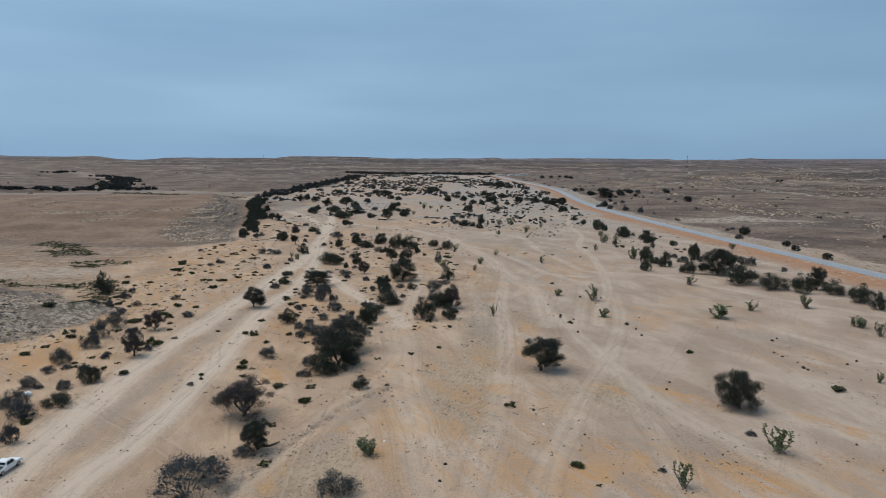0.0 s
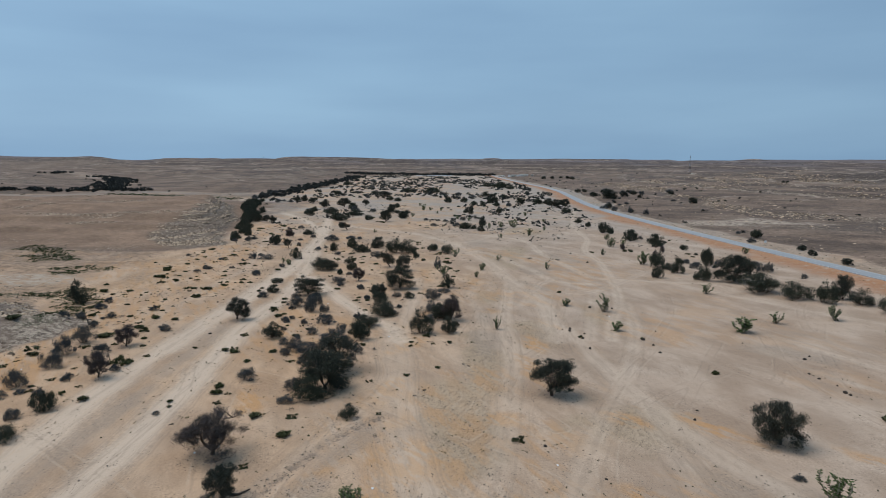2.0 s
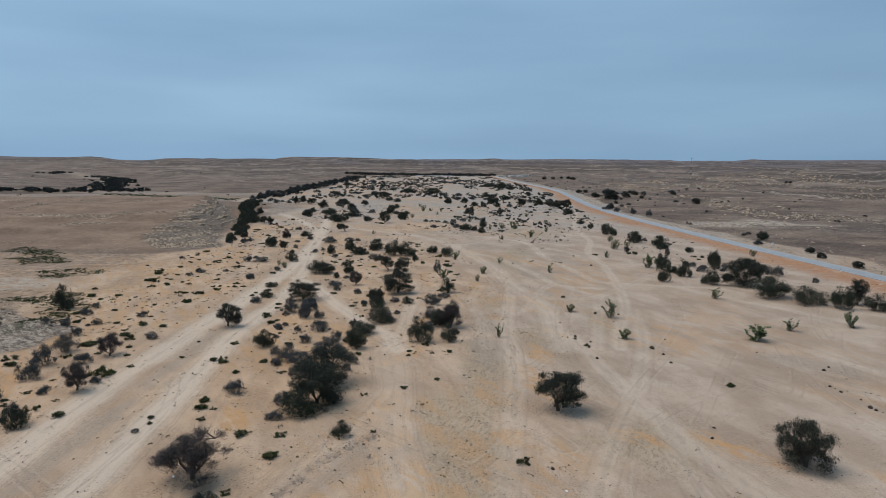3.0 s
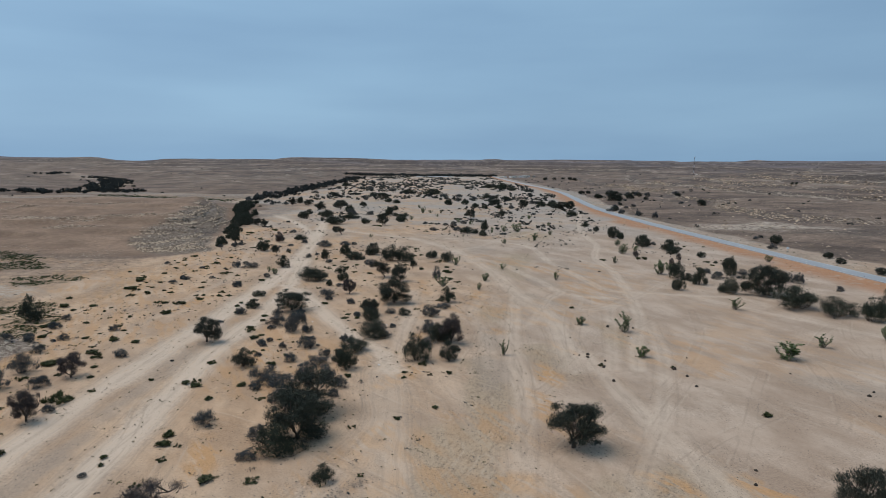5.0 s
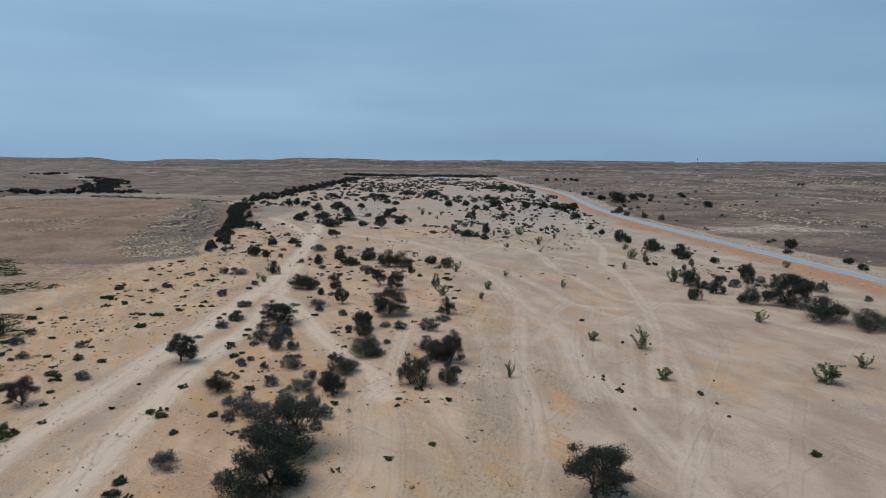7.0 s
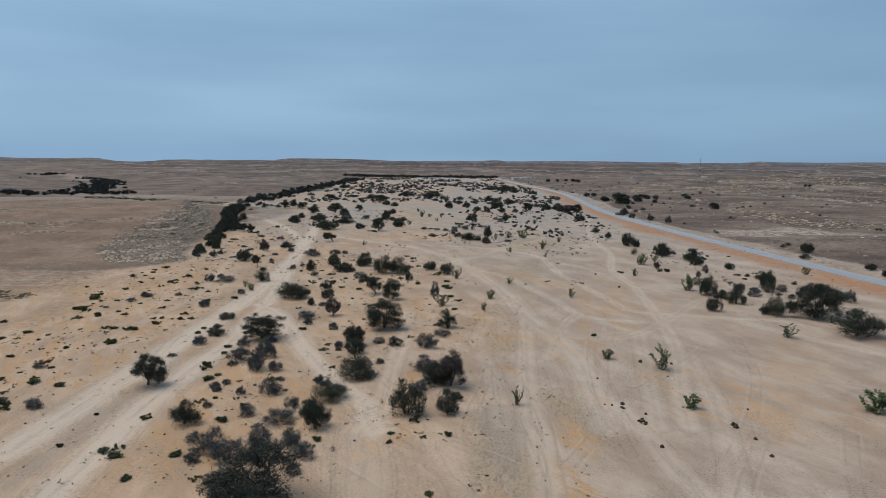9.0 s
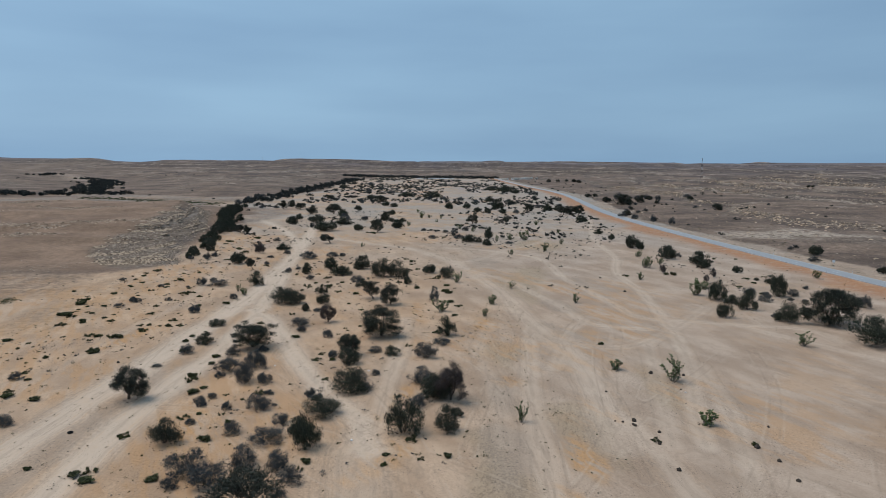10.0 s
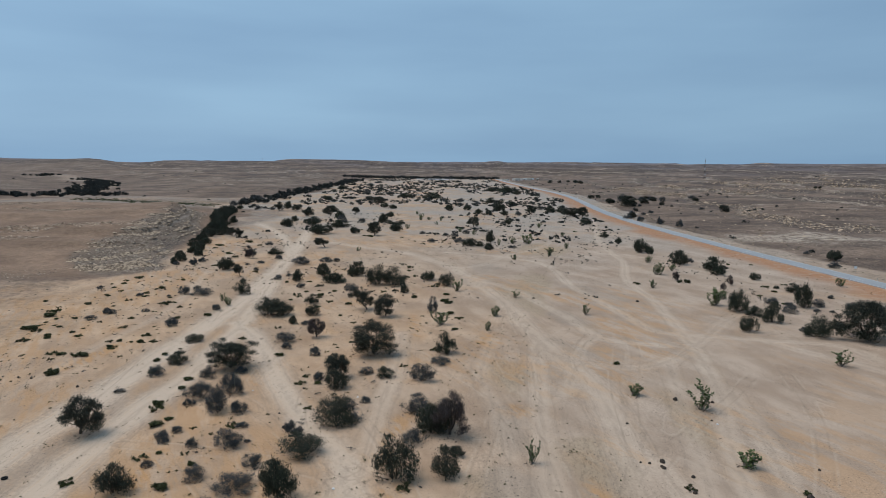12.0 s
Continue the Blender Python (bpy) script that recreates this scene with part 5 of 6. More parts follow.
plant_tuft(((-90.2, 136.3, 1.8), (-1.9, 137.7, 1.3), (-89.6, 140.2, 1.0), (-41.7, 140.6, 1.6), (-69.0, 142.0, 1.6), (-89.0, 144.1, 2.4), (-64.6,
    144.4, 1.3), (-46.4, 146.9, 2.2), (-81.0, 149.9, 1.9), (-56.4, 150.2, 1.1), (-19.7, 150.9, 1.1), (-8.3, 152.4, 1.1), (-3.2, 154.1, 1.1), (0.4,
    155.1, 1.4), (-15.8, 159.0, 0.7), (-81.1, 159.1, 3.5), (-21.6, 159.4, 1.0), (-36.1, 159.8, 1.9), (-4.9, 159.9, 1.9), (46.6, 161.1, 1.2), (32.2,
    161.9, 1.5), (-105.1, 162.3, 3.8), (-75.1, 165.6, 1.5), (-34.8, 166.4, 1.2),))
plant_tuft(((-42.6, 168.1, 2.0), (-40.6, 169.5, 1.1), (-36.9, 169.6, 1.2), (-71.3, 174.6, 2.2), (-78.4, 178.4, 1.6), (-45.5, 178.7, 2.1), (-33.4,
    179.3, 1.8), (-44.4, 181.2, 1.4), (-29.1, 183.9, 0.7), (-49.1, 187.4, 2.3), (-19.9, 192.8, 1.0), (-48.2, 195.3, 1.6), (-25.7, 195.7, 0.8), (-84.7,
    198.5, 1.4), (-27.4, 198.8, 1.9), (-76.5, 202.5, 2.4), (-77.5, 203.5, 2.2), (-57.6, 203.8, 2.2), (-8.6, 209.6, 1.6), (-60.2, 211.1, 1.6), (-82.5,
    211.2, 1.2), (35.6, 212.6, 1.4), (-69.1, 213.1, 1.0), (-77.4, 213.6, 2.6),))
plant_tuft(((-78.8, 214.4, 2.3), (-82.6, 214.5, 1.9), (-84.7, 215.2, 2.0), (-36.3, 216.9, 2.0), (-74.1, 219.4, 2.0), (-75.0, 220.0, 1.6), (-2.8,
    221.1, 1.8), (-24.7, 222.9, 0.8), (-69.5, 223.9, 1.5), (-72.2, 224.1, 1.0), (-77.1, 224.1, 1.5), (-70.4, 224.7, 1.6), (-67.5, 224.7, 1.8), (-75.2,
    224.9, 1.3), (-98.0, 225.1, 2.3), (-93.4, 227.3, 1.6), (-87.1, 228.7, 1.9), (-95.0, 229.5, 1.7), (-71.4, 230.2, 2.1), (-90.9, 232.6, 1.4),
    (-100.5, 233.9, 2.2), (-102.4, 235.5, 3.0), (-80.3, 236.6, 2.0), (-96.9, 237.4, 1.4),))
plant_tuft(((-102.8, 238.7, 1.4), (2.0, 239.3, 1.7), (-42.5, 239.3, 1.7), (-102.5, 245.2, 1.3), (-24.6, 245.9, 1.5), (-98.5, 246.4, 1.5), (-83.9,
    247.2, 1.5), (-71.7, 247.6, 1.8), (3.1, 250.2, 2.1), (-65.1, 251.2, 2.1), (-107.6, 252.4, 3.1), (-29.3, 253.5, 1.2), (-81.5, 255.4, 1.3), (0.8,
    256.0, 2.2), (-110.1, 258.6, 1.4), (-95.9, 261.1, 1.0), (-76.7, 261.2, 1.6), (-104.1, 262.8, 1.6), (-83.0, 265.7, 3.0), (-29.5, 267.4, 2.0),
    (-95.7, 269.1, 2.0), (0.4, 269.8, 2.4), (-35.6, 270.4, 2.0), (-0.8, 272.4, 2.7),))
plant_tuft(((102.0, 273.6, 1.7), (-85.1, 273.7, 1.4), (-93.2, 274.7, 2.0), (-104.9, 274.8, 1.4), (-39.7, 276.1, 1.7), (-10.5, 277.9, 2.1), (-47.5,
    279.7, 2.5), (-0.5, 282.6, 2.2), (-20.9, 284.7, 1.8), (-36.6, 284.8, 1.6), (100.1, 285.5, 1.8), (-93.6, 286.8, 2.2), (-17.1, 287.0, 1.8), (-110.4,
    288.5, 1.5), (-43.1, 292.5, 2.3), (108.5, 292.9, 1.7), (-110.7, 295.3, 1.9), (-3.6, 299.4, 1.9), (109.5, 300.1, 2.3), (-48.3, 300.5, 1.6), (-93.4,
    302.3, 2.0), (117.6, 304.1, 2.0), (66.9, 305.0, 2.4), (83.8, 307.5, 4.0),))
plant_tuft(((-15.9, 308.9, 2.4), (-54.1, 315.2, 1.7), (-15.6, 334.7, 2.7), (-18.4, 341.8, 2.3), (117.5, 348.7, 1.9), (127.5, 349.9, 1.7), (-111.8,
    383.0, 2.2), (-114.8, 395.0, 2.8), (-102.8, 407.9, 3.5), (-13.2, 409.3, 1.5), (-18.1, 419.0, 1.5), (-3.1, 420.7, 2.4), (-26.2, 434.1, 1.9),
    (-44.8, 439.7, 3.2), (-45.1, 441.9, 2.6), (-48.6, 443.7, 1.9), (-54.2, 472.3, 2.1), (78.0, 477.2, 2.1),))
plant_grey(((-76.6, 149.3, 2.0, 1.1), (-88.6, 166.4, 3.1, 1.7), (-90.3, 174.5, 1.2, 0.7), (-89.0, 176.5, 2.7, 1.5), (-97.8, 177.4, 2.5, 1.4), (-99.9,
    195.5, 2.7, 1.5), (-86.3, 275.4, 1.3, 0.7), (-82.1, 286.8, 2.2, 1.2), (-60.2, 304.0, 2.5, 1.4),))
plant_tuft(((-47.5, 149.7, 1.8), (-68.8, 151.4, 1.4), (-75.7, 152.4, 1.3), (-71.3, 157.5, 1.4), (-74.0, 163.5, 2.4), (-89.6, 169.4, 1.6), (-79.0, 170.5,
    1.3), (-83.4, 171.5, 0.7), (-79.8, 174.6, 0.8), (-76.9, 175.6, 2.3), (-35.7, 176.0, 0.8), (-84.5, 177.5, 1.6), (-39.2, 178.0, 1.0), (-95.2,
    178.4, 2.0), (-101.8, 181.4, 1.2), (-83.6, 181.6, 0.9), (-96.0, 182.5, 1.2), (-79.3, 184.6, 1.2), (-23.0, 186.3, 1.4), (-101.2, 188.4, 2.2),
    (-82.5, 188.7, 1.4), (-93.1, 192.5, 1.6), (-89.6, 197.7, 1.1), (-103.6, 198.5, 1.1), (-105.9, 198.5, 2.0), (-49.2, 200.4, 1.8), (-88.9,
    202.7, 0.7), (-94.9, 204.7, 1.0), (-100.6, 205.6, 1.2), (-104.2, 205.6, 1.6),))
plant_tuft(((-95.3, 208.7, 1.2), (-108.9, 209.6, 2.7), (-92.0, 209.8, 0.6), (-101.4, 210.7, 2.1), (-90.3, 213.8, 0.9), (-60.4, 215.4, 1.5), (-57.4,
    216.5, 1.1), (-58.9, 219.5, 0.8), (-26.4, 219.8, 1.0), (-114.2, 220.6, 1.9), (-25.7, 224.9, 1.0), (-22.2, 227.0, 1.2), (-48.3, 228.7, 1.6),
    (-104.7, 235.9, 2.4), (-90.2, 236.0, 1.0), (-73.6, 238.5, 0.8), (-99.1, 239.0, 1.0), (-103.2, 242.0, 1.1), (-89.4, 242.3, 1.2), (-5.4,
    245.3, 0.8), (-21.6, 246.1, 1.1), (-106.1, 248.2, 3.0), (-91.7, 256.4, 0.9), (-37.4, 264.1, 1.2), (-105.3, 264.3, 1.8), (-118.9, 266.2,
    1.5), (-81.5, 267.6, 1.4), (-47.6, 272.1, 1.3), (-76.8, 272.7, 1.1), (-106.1, 276.2, 1.2),))
plant_tuft(((-46.5, 276.9, 1.9), (-39.9, 278.9, 2.3), (-95.3, 279.4, 2.1), (-52.6, 281.1, 0.8), (-104.4, 281.5, 1.6), (-45.5, 283.2, 1.5), (-41.8,
    285.3, 1.1), (-94.9, 285.5, 1.2), (-95.2, 289.5, 1.4), (-114.2, 294.3, 1.1), (-4.6, 295.8, 2.4), (-55.9, 299.2, 1.5), (-112.0, 300.5, 1.8),
    (-98.3, 300.7, 1.3), (-110.5, 305.5, 2.9), (-15.0, 312.5, 1.8), (-12.4, 314.9, 2.0), (-73.0, 319.2, 2.0), (-15.1, 325.9, 1.6), (-93.2,
    331.9, 2.2), (-92.7, 355.2, 2.6), (-99.2, 366.2, 3.2), (-113.0, 392.3, 2.9), (-94.1, 394.7, 2.4),))
plant_dense(((171.3, 767.1, 9.8, 6.1), (177.5, 722.8, 17.3, 10.4), (204.8, 757.4, 9.8, 6.1), (234.1, 844.5, 6.3, 4.1), (226.8, 795.1, 7.4, 4.7), (214.4, 728.2, 4.8, 3.2), (143.6, 583.1, 6.5, 4.2), (167.7, 656.0, 3.6, 2.5), (150.4, 536.7, 4.5, 3.0), (264.8, 772.4, 6.6, 4.2), (247.5, 657.8, 8.2, 5.2), (267.3, 629.1, 2.4, 1.8), (168.9, 314.6, 4.2, 2.8), (165.5, 300.4, 3.7, 2.5), (164.4, 272.2, 4.0, 2.7), (274.4, 1489.3, 10.8, 6.7), (277.4, 1450.0, 10.6, 6.5), (183.0, 872.3, 6.4, 4.1), (171.3, 860.0, 7.8, 4.9), (214.7, 1459.4, 10.5, 6.5), (235.5, 1468.8, 9.3, 5.8), (265.9, 1531.7, 8.3, 5.2), (444.9, 864.4, 4.3, 2.9), (450.7, 865.5, 4.4, 3.0), (370.6, 772.8, 3.1, 2.2),))
plant_grey(((-34.5, 149.8, 4.8, 3.1), (-29.4, 139.7, 3.0, 1.9), (-19.8, 147.9, 3.1, 2.0),))
plant_tuft(((-67.9, 139.3, 4.3), (-76.7, 166.5, 2.7), (-48.8, 160.7, 1.7), (-49.0, 148.6, 1.8), (-14.8, 129.8, 1.4),))
plant_grey(((-73.1, 101.5, 4.9, 3.2), (-73.1, 121.7, 2.0, 1.3), (-72.6, 128.8, 1.8, 1.1), (-20.3, 143.0, 2.3, 1.5), (-35.2, 145.9, 2.1, 1.4), (-75.2, 145.9, 3.4, 2.2), (-23.0, 151.1, 3.9, 2.5), (-27.9, 152.0, 4.4, 2.8), (-42.4, 174.2, 2.0, 1.3), (-22.5, 176.5, 2.0, 1.3), (-16.5, 186.7, 2.9, 1.9), (-40.1, 197.5, 3.7, 2.4), (-24.4, 200.7, 2.0, 1.3), (-28.4, 216.8, 2.3, 1.5),))
plant_green(((-22.3, 162.4, 3.9, 2.5), (1.8, 169.8, 2.1, 1.4), (-22.5, 208.8, 4.3, 2.8),))
plant_tuft(((-47.9, 117.9, 1.1), (-69.6, 121.7, 2.5), (-77.2, 125.7, 1.2), (-68.3, 125.8, 1.1), (-90.7, 130.6, 2.4), (-32.7, 140.8, 1.7), (-38.2, 147.8, 1.8), (-91.7, 147.8, 3.0), (-19.3, 153.1, 1.6), (-37.1, 153.9, 1.5), (-8.3, 155.3, 1.1), (-48.5, 185.3, 2.2), (-24.0, 198.7, 1.4), (-27.2, 202.7, 1.5),))
plant_green(((-1.9, 177.8, 5.8, 3.9),))
plant_rock(((-0.9, 78.0, 0.4), (-0.2, 82.6, 0.5), (61.2, 90.1, 0.4), (21.3, 93.0, 0.4), (14.7, 102.9, 0.6), (40.8, 113.3, 0.5), (42.7, 117.2, 0.5),
    (73.2, 124.5, 0.6), (72.9, 125.5, 0.7), (83.4, 128.0, 0.6), (73.8, 129.4, 0.4), (86.6, 130.2, 0.5), (72.5, 133.2, 0.6), (72.3, 136.2, 0.6), (76.3,
    145.0, 0.7), (78.4, 147.0, 0.5), (47.2, 150.1, 0.7), (32.3, 152.7, 0.6), (47.5, 155.7, 0.6), (68.6, 157.2, 0.4), (46.5, 160.1, 0.9), (32.3, 161.0,
    0.6), (33.6, 165.1, 0.6), (51.7, 167.3, 0.4),))
plant_rock(((30.5, 167.6, 0.5), (30.4, 168.1, 0.5), (28.9, 168.9, 0.4), (27.7, 169.1, 0.3), (30.9, 169.4, 0.7), (29.5, 182.6, 0.4), (43.9, 184.4,
    0.4), (47.3, 192.6, 0.6), (41.2, 193.9, 0.8), (-67.8, 195.7, 0.6), (-79.2, 200.0, 0.5), (-82.0, 200.4, 0.5), (58.1, 275.4, 1.0),))


# ---- growth too far or too small to count ----
def scatter(name, places, label, material, long, wide, each, flat=0.75, seed=7, category="shrubs"):
    """Many bushes as one mesh; places: x, y, width."""
    rng = np.random.default_rng(seed)
    vs, fs, base = [], [], 0
    px, py = np.array([p[0] for p in places]), np.array([p[1] for p in places])
    pz = height(px, py)
    for (x, y, w), z in zip(places, pz):
        n = int(rng.integers(3, 6))
        centres = np.c_[rng.normal(size=(n, 2)) * 0.22 * w, rng.uniform(0.2, 0.55, n) * w * flat]
        radii = np.c_[rng.uniform(0.2, 0.36, (n, 2)) * w, rng.uniform(0.16, 0.34, n) * w * flat]
        at, way = in_clumps(rng, centres, radii, each, 0.3)
        v, f = blades(rng, at, long * max(w, 1.0) ** 0.5, wide * max(w, 1.0) ** 0.5, None, 1.0, True)
        v[:, 2] = np.maximum(v[:, 2], -0.05)
        vs.append(v + (x, y, z))
        fs.append(f + base)
        base += len(v)
    return tagged(mesh_object(name, np.concatenate(vs), np.concatenate(fs), material), label, category, kind="stuff")


rng = np.random.default_rng(5)
# scrub of the upper valley, denser in patches
places = []
while len(places) < 1500:
    x, y = rng.uniform(-195, 125), 420 + 1420 * rng.random() ** 1.1
    if x > road_x(y) - 18 or (y < 640 and mesa(x, y)[0] > 0.3) or x < -190 + 20 * value_noise(0, y / 60):
        continue
    if value_noise(x / 45, y / 110, 3) * 0.7 + value_noise(x / 14, y / 40, 4) * 0.5 > 0.58 + 0.16 * (y < 650):
        places.append((x, y, rng.uniform(2.0, 8.0) * (0.55 if y < 650 else 1.0)))
scatter("valley_scrub", places, "dark scrub scattered over the upper valley floor", FAR_LEAF, 0.5, 0.36, 50, 0.62, 8)
places = []
while len(places) < 1700:
    x, y = rng.uniform(-118, 20), rng.uniform(85, 420)
    if value_noise(x / 22, y / 30, 6) > 0.42 and value_noise(x / 3, y / 3, 8) > 0.45:
        places.append((x, y, 0.3 + 0.9 * rng.random() ** 2.2))
while len(places) < 2300:
    x, y = rng.uniform(-20, 140), rng.uniform(75, 420)
    if value_noise(x / 26, y / 40, 16) > 0.58 and x < road_x(y) - 20:
        places.append((x, y, rng.uniform(0.2, 0.5)))
scatter("scattered_tufts", places, "tiny dry tufts scattered over the sand", TUFT_LEAF, 0.16, 0.07, 16, 0.5, 9)
places = []
while len(places) < 900:
    x, y = rng.uniform(-112, 105), 275 + 330 * rng.random() ** 0.9
    if x > road_x(y) - 26 or (y > 315 and x < mesa_edge(y) + 8):
        continue
    if value_noise(x / 24, y / 45, 33) * 0.7 + value_noise(x / 7, y / 12, 34) * 0.5 > 0.60:
        places.append((x, y, 0.6 + 1.7 * rng.random() ** 1.8))
scatter("valley_bushes", places, "small dark bushes scattered over the middle of the valley", FAR_LEAF, 0.3, 0.17, 24, 0.6, 16)
places = []
while len(places) < 1500:
    x, y = rng.uniform(-215, -95), rng.uniform(165, 325)
    if patches(x, y, HERBS, 1.3, 14, 107) * (0.1 + 1.3 * value_noise(x / 5, y / 5, 43)) > 0.15 + 0.7 * rng.random():
        places.append((x, y, rng.uniform(0.6, 1.9)))
scatter("green_herbs", places, "low green herbs carpeting a damp hollow of the sandy flat", HERB_LEAF, 0.26, 0.12, 22, 0.32, 14)
places = []
while len(places) < 520:
    x, y = (rng.uniform(-108, -66), rng.uniform(80, 340)) if len(places) % 5 < 3 else (rng.uniform(-44, 8), rng.uniform(105, 340))
    if value_noise(x / 12, y / 16, 41) * 0.6 + value_noise(x / 4, y / 4, 42) * 0.5 > 0.56:
        places.append((x, y, 0.5 + 1.0 * rng.random() ** 1.6))
scatter("cushion_tufts", places[::2], "low olive cushion tufts dotted over the sand", TUFT_LEAF, 0.2, 0.08, 34, 0.4, 18)
scatter("dry_tufts", places[1::2], "low grey dry tufts dotted over the sand", GREY_LEAF, 0.24, 0.07, 34, 0.5, 19)
places = [(-410 + 190 * t + rng.normal() * 5, 772 - 92 * t + rng.normal() * 9, rng.uniform(2, 5)) for t in rng.random(240)]
scatter("valley_herbs", places, "green herbs along the mouth of the side valley", HERB_LEAF, 0.4, 0.25, 26, 0.3, 17)
# tree belts: along the western edge, across the valley's end, in the side valley
places = [(-203 - 0.02 * (y - 900) + rng.normal() * 9, y, rng.uniform(6, 11)) for y in np.linspace(690, 1560, 150) + rng.normal(size=150) * 4]
places += [(x, 1790 + 0.0006 * (x + 60) ** 2 + rng.normal() * 16, rng.uniform(9, 16)) for x in np.linspace(-290, 125, 120)]
scatter("far_tree_belt", places, "distant dark belt of trees along the valley edge", FAR_LEAF, 0.5, 0.36, 170, 0.75, 10, "trees")
places = [(x + rng.normal() * 6, 800 + 0.25 * (x + 560) + rng.normal() * 13, rng.uniform(5, 11)) for x in np.linspace(-585, -400, 80)]
places += [(-460 - 230 * t + rng.normal() * 16, 870 + 470 * t, rng.uniform(6, 11)) for t in rng.random(120)]
places += [(-690 - 140 * t + rng.normal() * 8, 1340 + 130 * t, rng.uniform(6, 11)) for t in rng.random(22)]
places += [(-1050 - 110 * t + rng.normal() * 14, 1690 + 230 * t, rng.uniform(7, 13)) for t in rng.random(24)]
scatter("side_valley_trees", places, "distant dark trees filling a side valley", FAR_LEAF, 0.5, 0.36, 170, 0.7, 11, "trees")
places = [(road_x(y) + rng.uniform(14, 210), y, rng.uniform(1.5, 5)) for y in rng.uniform(330, 1500, 60)]
places += [(rng.uniform(170, 1100), rng.uniform(500, 1900), rng.uniform(2.5, 6)) for k in range(30)]
places += [(-1 * rng.uniform(230, 900), rng.uniform(620, 1800), rng.uniform(2.5, 6)) for k in range(40)]
scatter("hill_scrub", places, "sparse dark bushes dotted over brown hills", FAR_LEAF, 0.4, 0.28, 70, 0.7, 12)
places = [(road_x(y) + rng.uniform(6, 42), y, rng.uniform(0.5, 1.4)) for y in rng.uniform(235, 720, 330)]
places += [(road_x(y) - rng.uniform(8, 34), y, rng.uniform(0.4, 1.0)) for y in rng.uniform(235, 520, 70)]
scatter("roadside_tufts", places, "low dark tufts along the far edge of the road", TUFT_LEAF, 0.2, 0.1, 26, 0.45, 13)
# trees at the foot of the rocky spur
rng = np.random.default_rng(15)
plant_green([(mesa_edge(y) + 5 + 0.02 * (y - 330) + rng.normal() * 2, y, rng.uniform(2.5, 4.5) + 0.018 * (y - 330), rng.uniform(2, 3.5) + 0.012 * (y - 330)) for y in np.linspace(335, 600, 34)])
plant_green([(mesa_edge(y) + 13 + rng.normal() * 3, y, rng.uniform(4, 7), rng.uniform(3, 5)) for y in np.linspace(440, 640, 12)])

# loose stones along the tracks, broken rock on the slopes
def strew(name, x, y, size, label, material, flat=0.7, seed=3, along=False):
    """Many angular stones as one mesh; along: they lie along the slope's contour."""
    rng = np.random.default_rng(seed)
    n = len(x)
    corner = np.array(((1, 0, 0), (0, 1, 0), (-1, 0, 0), (0, -1, 0), (0, 0, 0.9), (0, 0, -0.5)))
    turn = rng.uniform(0, 6.28, n)
    if along:
        turn = np.arctan2(height(x + 2, y) - height(x - 2, y), height(x, y - 2) - height(x, y + 2)) + rng.normal(size=n) * 0.25
    o = corner[None] * rng.uniform(0.6, 1.3, (n, 6, 1)) * size[:, None, None] * np.stack((np.ones(n), rng.uniform(0.5, 1.0, n), rng.uniform(0.6, 1.3, n) * flat), -1)[:, None, :]
    c, s = np.cos(turn)[:, None], np.sin(turn)[:, None]
    v = np.stack((o[..., 0] * c - o[..., 1] * s + x[:, None], o[..., 0] * s + o[..., 1] * c + y[:, None], o[..., 2] + height(x, y)[:, None]), -1).reshape(-1, 3)
    face = np.array(((0, 1, 4), (1, 2, 4), (2, 3, 4), (3, 0, 4), (1, 0, 5), (2, 1, 5), (3, 2, 5), (0, 3, 5)))
    f = (face[None] + 6 * np.arange(n)[:, None, None]).reshape(-1, 3)
    return tagged(mesh_object(name, v, f, material), label, "stones", kind="stuff")


def steepness(x, y):
    return np.hypot(height(x + 1.5, y) - height(x - 1.5, y), height(x, y + 1.5) - height(x, y - 1.5)) / 3


rng = np.random.default_rng(25)
at = []
for half, worn, points in TRACKS:
    line = smooth_line(points, 2.0)
    for k in range(int(len(line) * (1.5 if worn > 0.95 else 0.3))):
        p = line[rng.integers(len(line))]
        q = p + rng.normal(size=2) * (0.45, 1.5) + (rng.choice((-1, 1)) * half * rng.uniform(0.95, 1.35), 0)
        if q[1] < 330:
            at.append(q)
at = np.array(at)
strew("track_stones", at[:, 0], at[:, 1], rng.uniform(0.04, 0.11, len(at)), "small dark stones strewn along the wheel tracks", LITTER, 0.8, 4)
clod = np.random.default_rng(27)
x, y = clod.uniform(-95, 125, 90000), 70 + 300 * clod.random(90000) ** 1.3
keep = (clod.random(90000) < 0.8 * step01(0.02, 0.4, fbm(x, y, 9, 4, 121)) * step01(-0.3, 0.2, fbm(x, y, 45, 2, 123)) * (0.18 + 0.82 * step01(25, 5, x)) + 0.35 * patches(x, y, GRIT, 0.7, 8, 121) + 0.4 * churned(x, y) + 0.012) & (x < road_x(y) - 24)
x, y = x[keep][:13000], y[keep][:13000]
strew("sand_clods", x, y, 0.05 + 0.15 * clod.random(len(x)) ** 2.5, "dark clods and pebbles strewn in patches over sand", STONE, 0.6, 9)
# fallen litter under plants; its dark pieces also stand in for brown shade
at, size = [], []
for px, py, w in PLANTED:
    if w > 1.6 and py < 330:
        count = int(min(90, 7 * w))
        a, r = clod.uniform(0, 6.28, count), 0.62 * w * clod.random(count) ** 0.6
        at.append(np.c_[px + r * np.cos(a), py - 0.1 * w + 0.8 * r * np.sin(a)])
        size.append(clod.uniform(0.07, 0.2, count))
at, size = np.concatenate(at), np.concatenate(size)
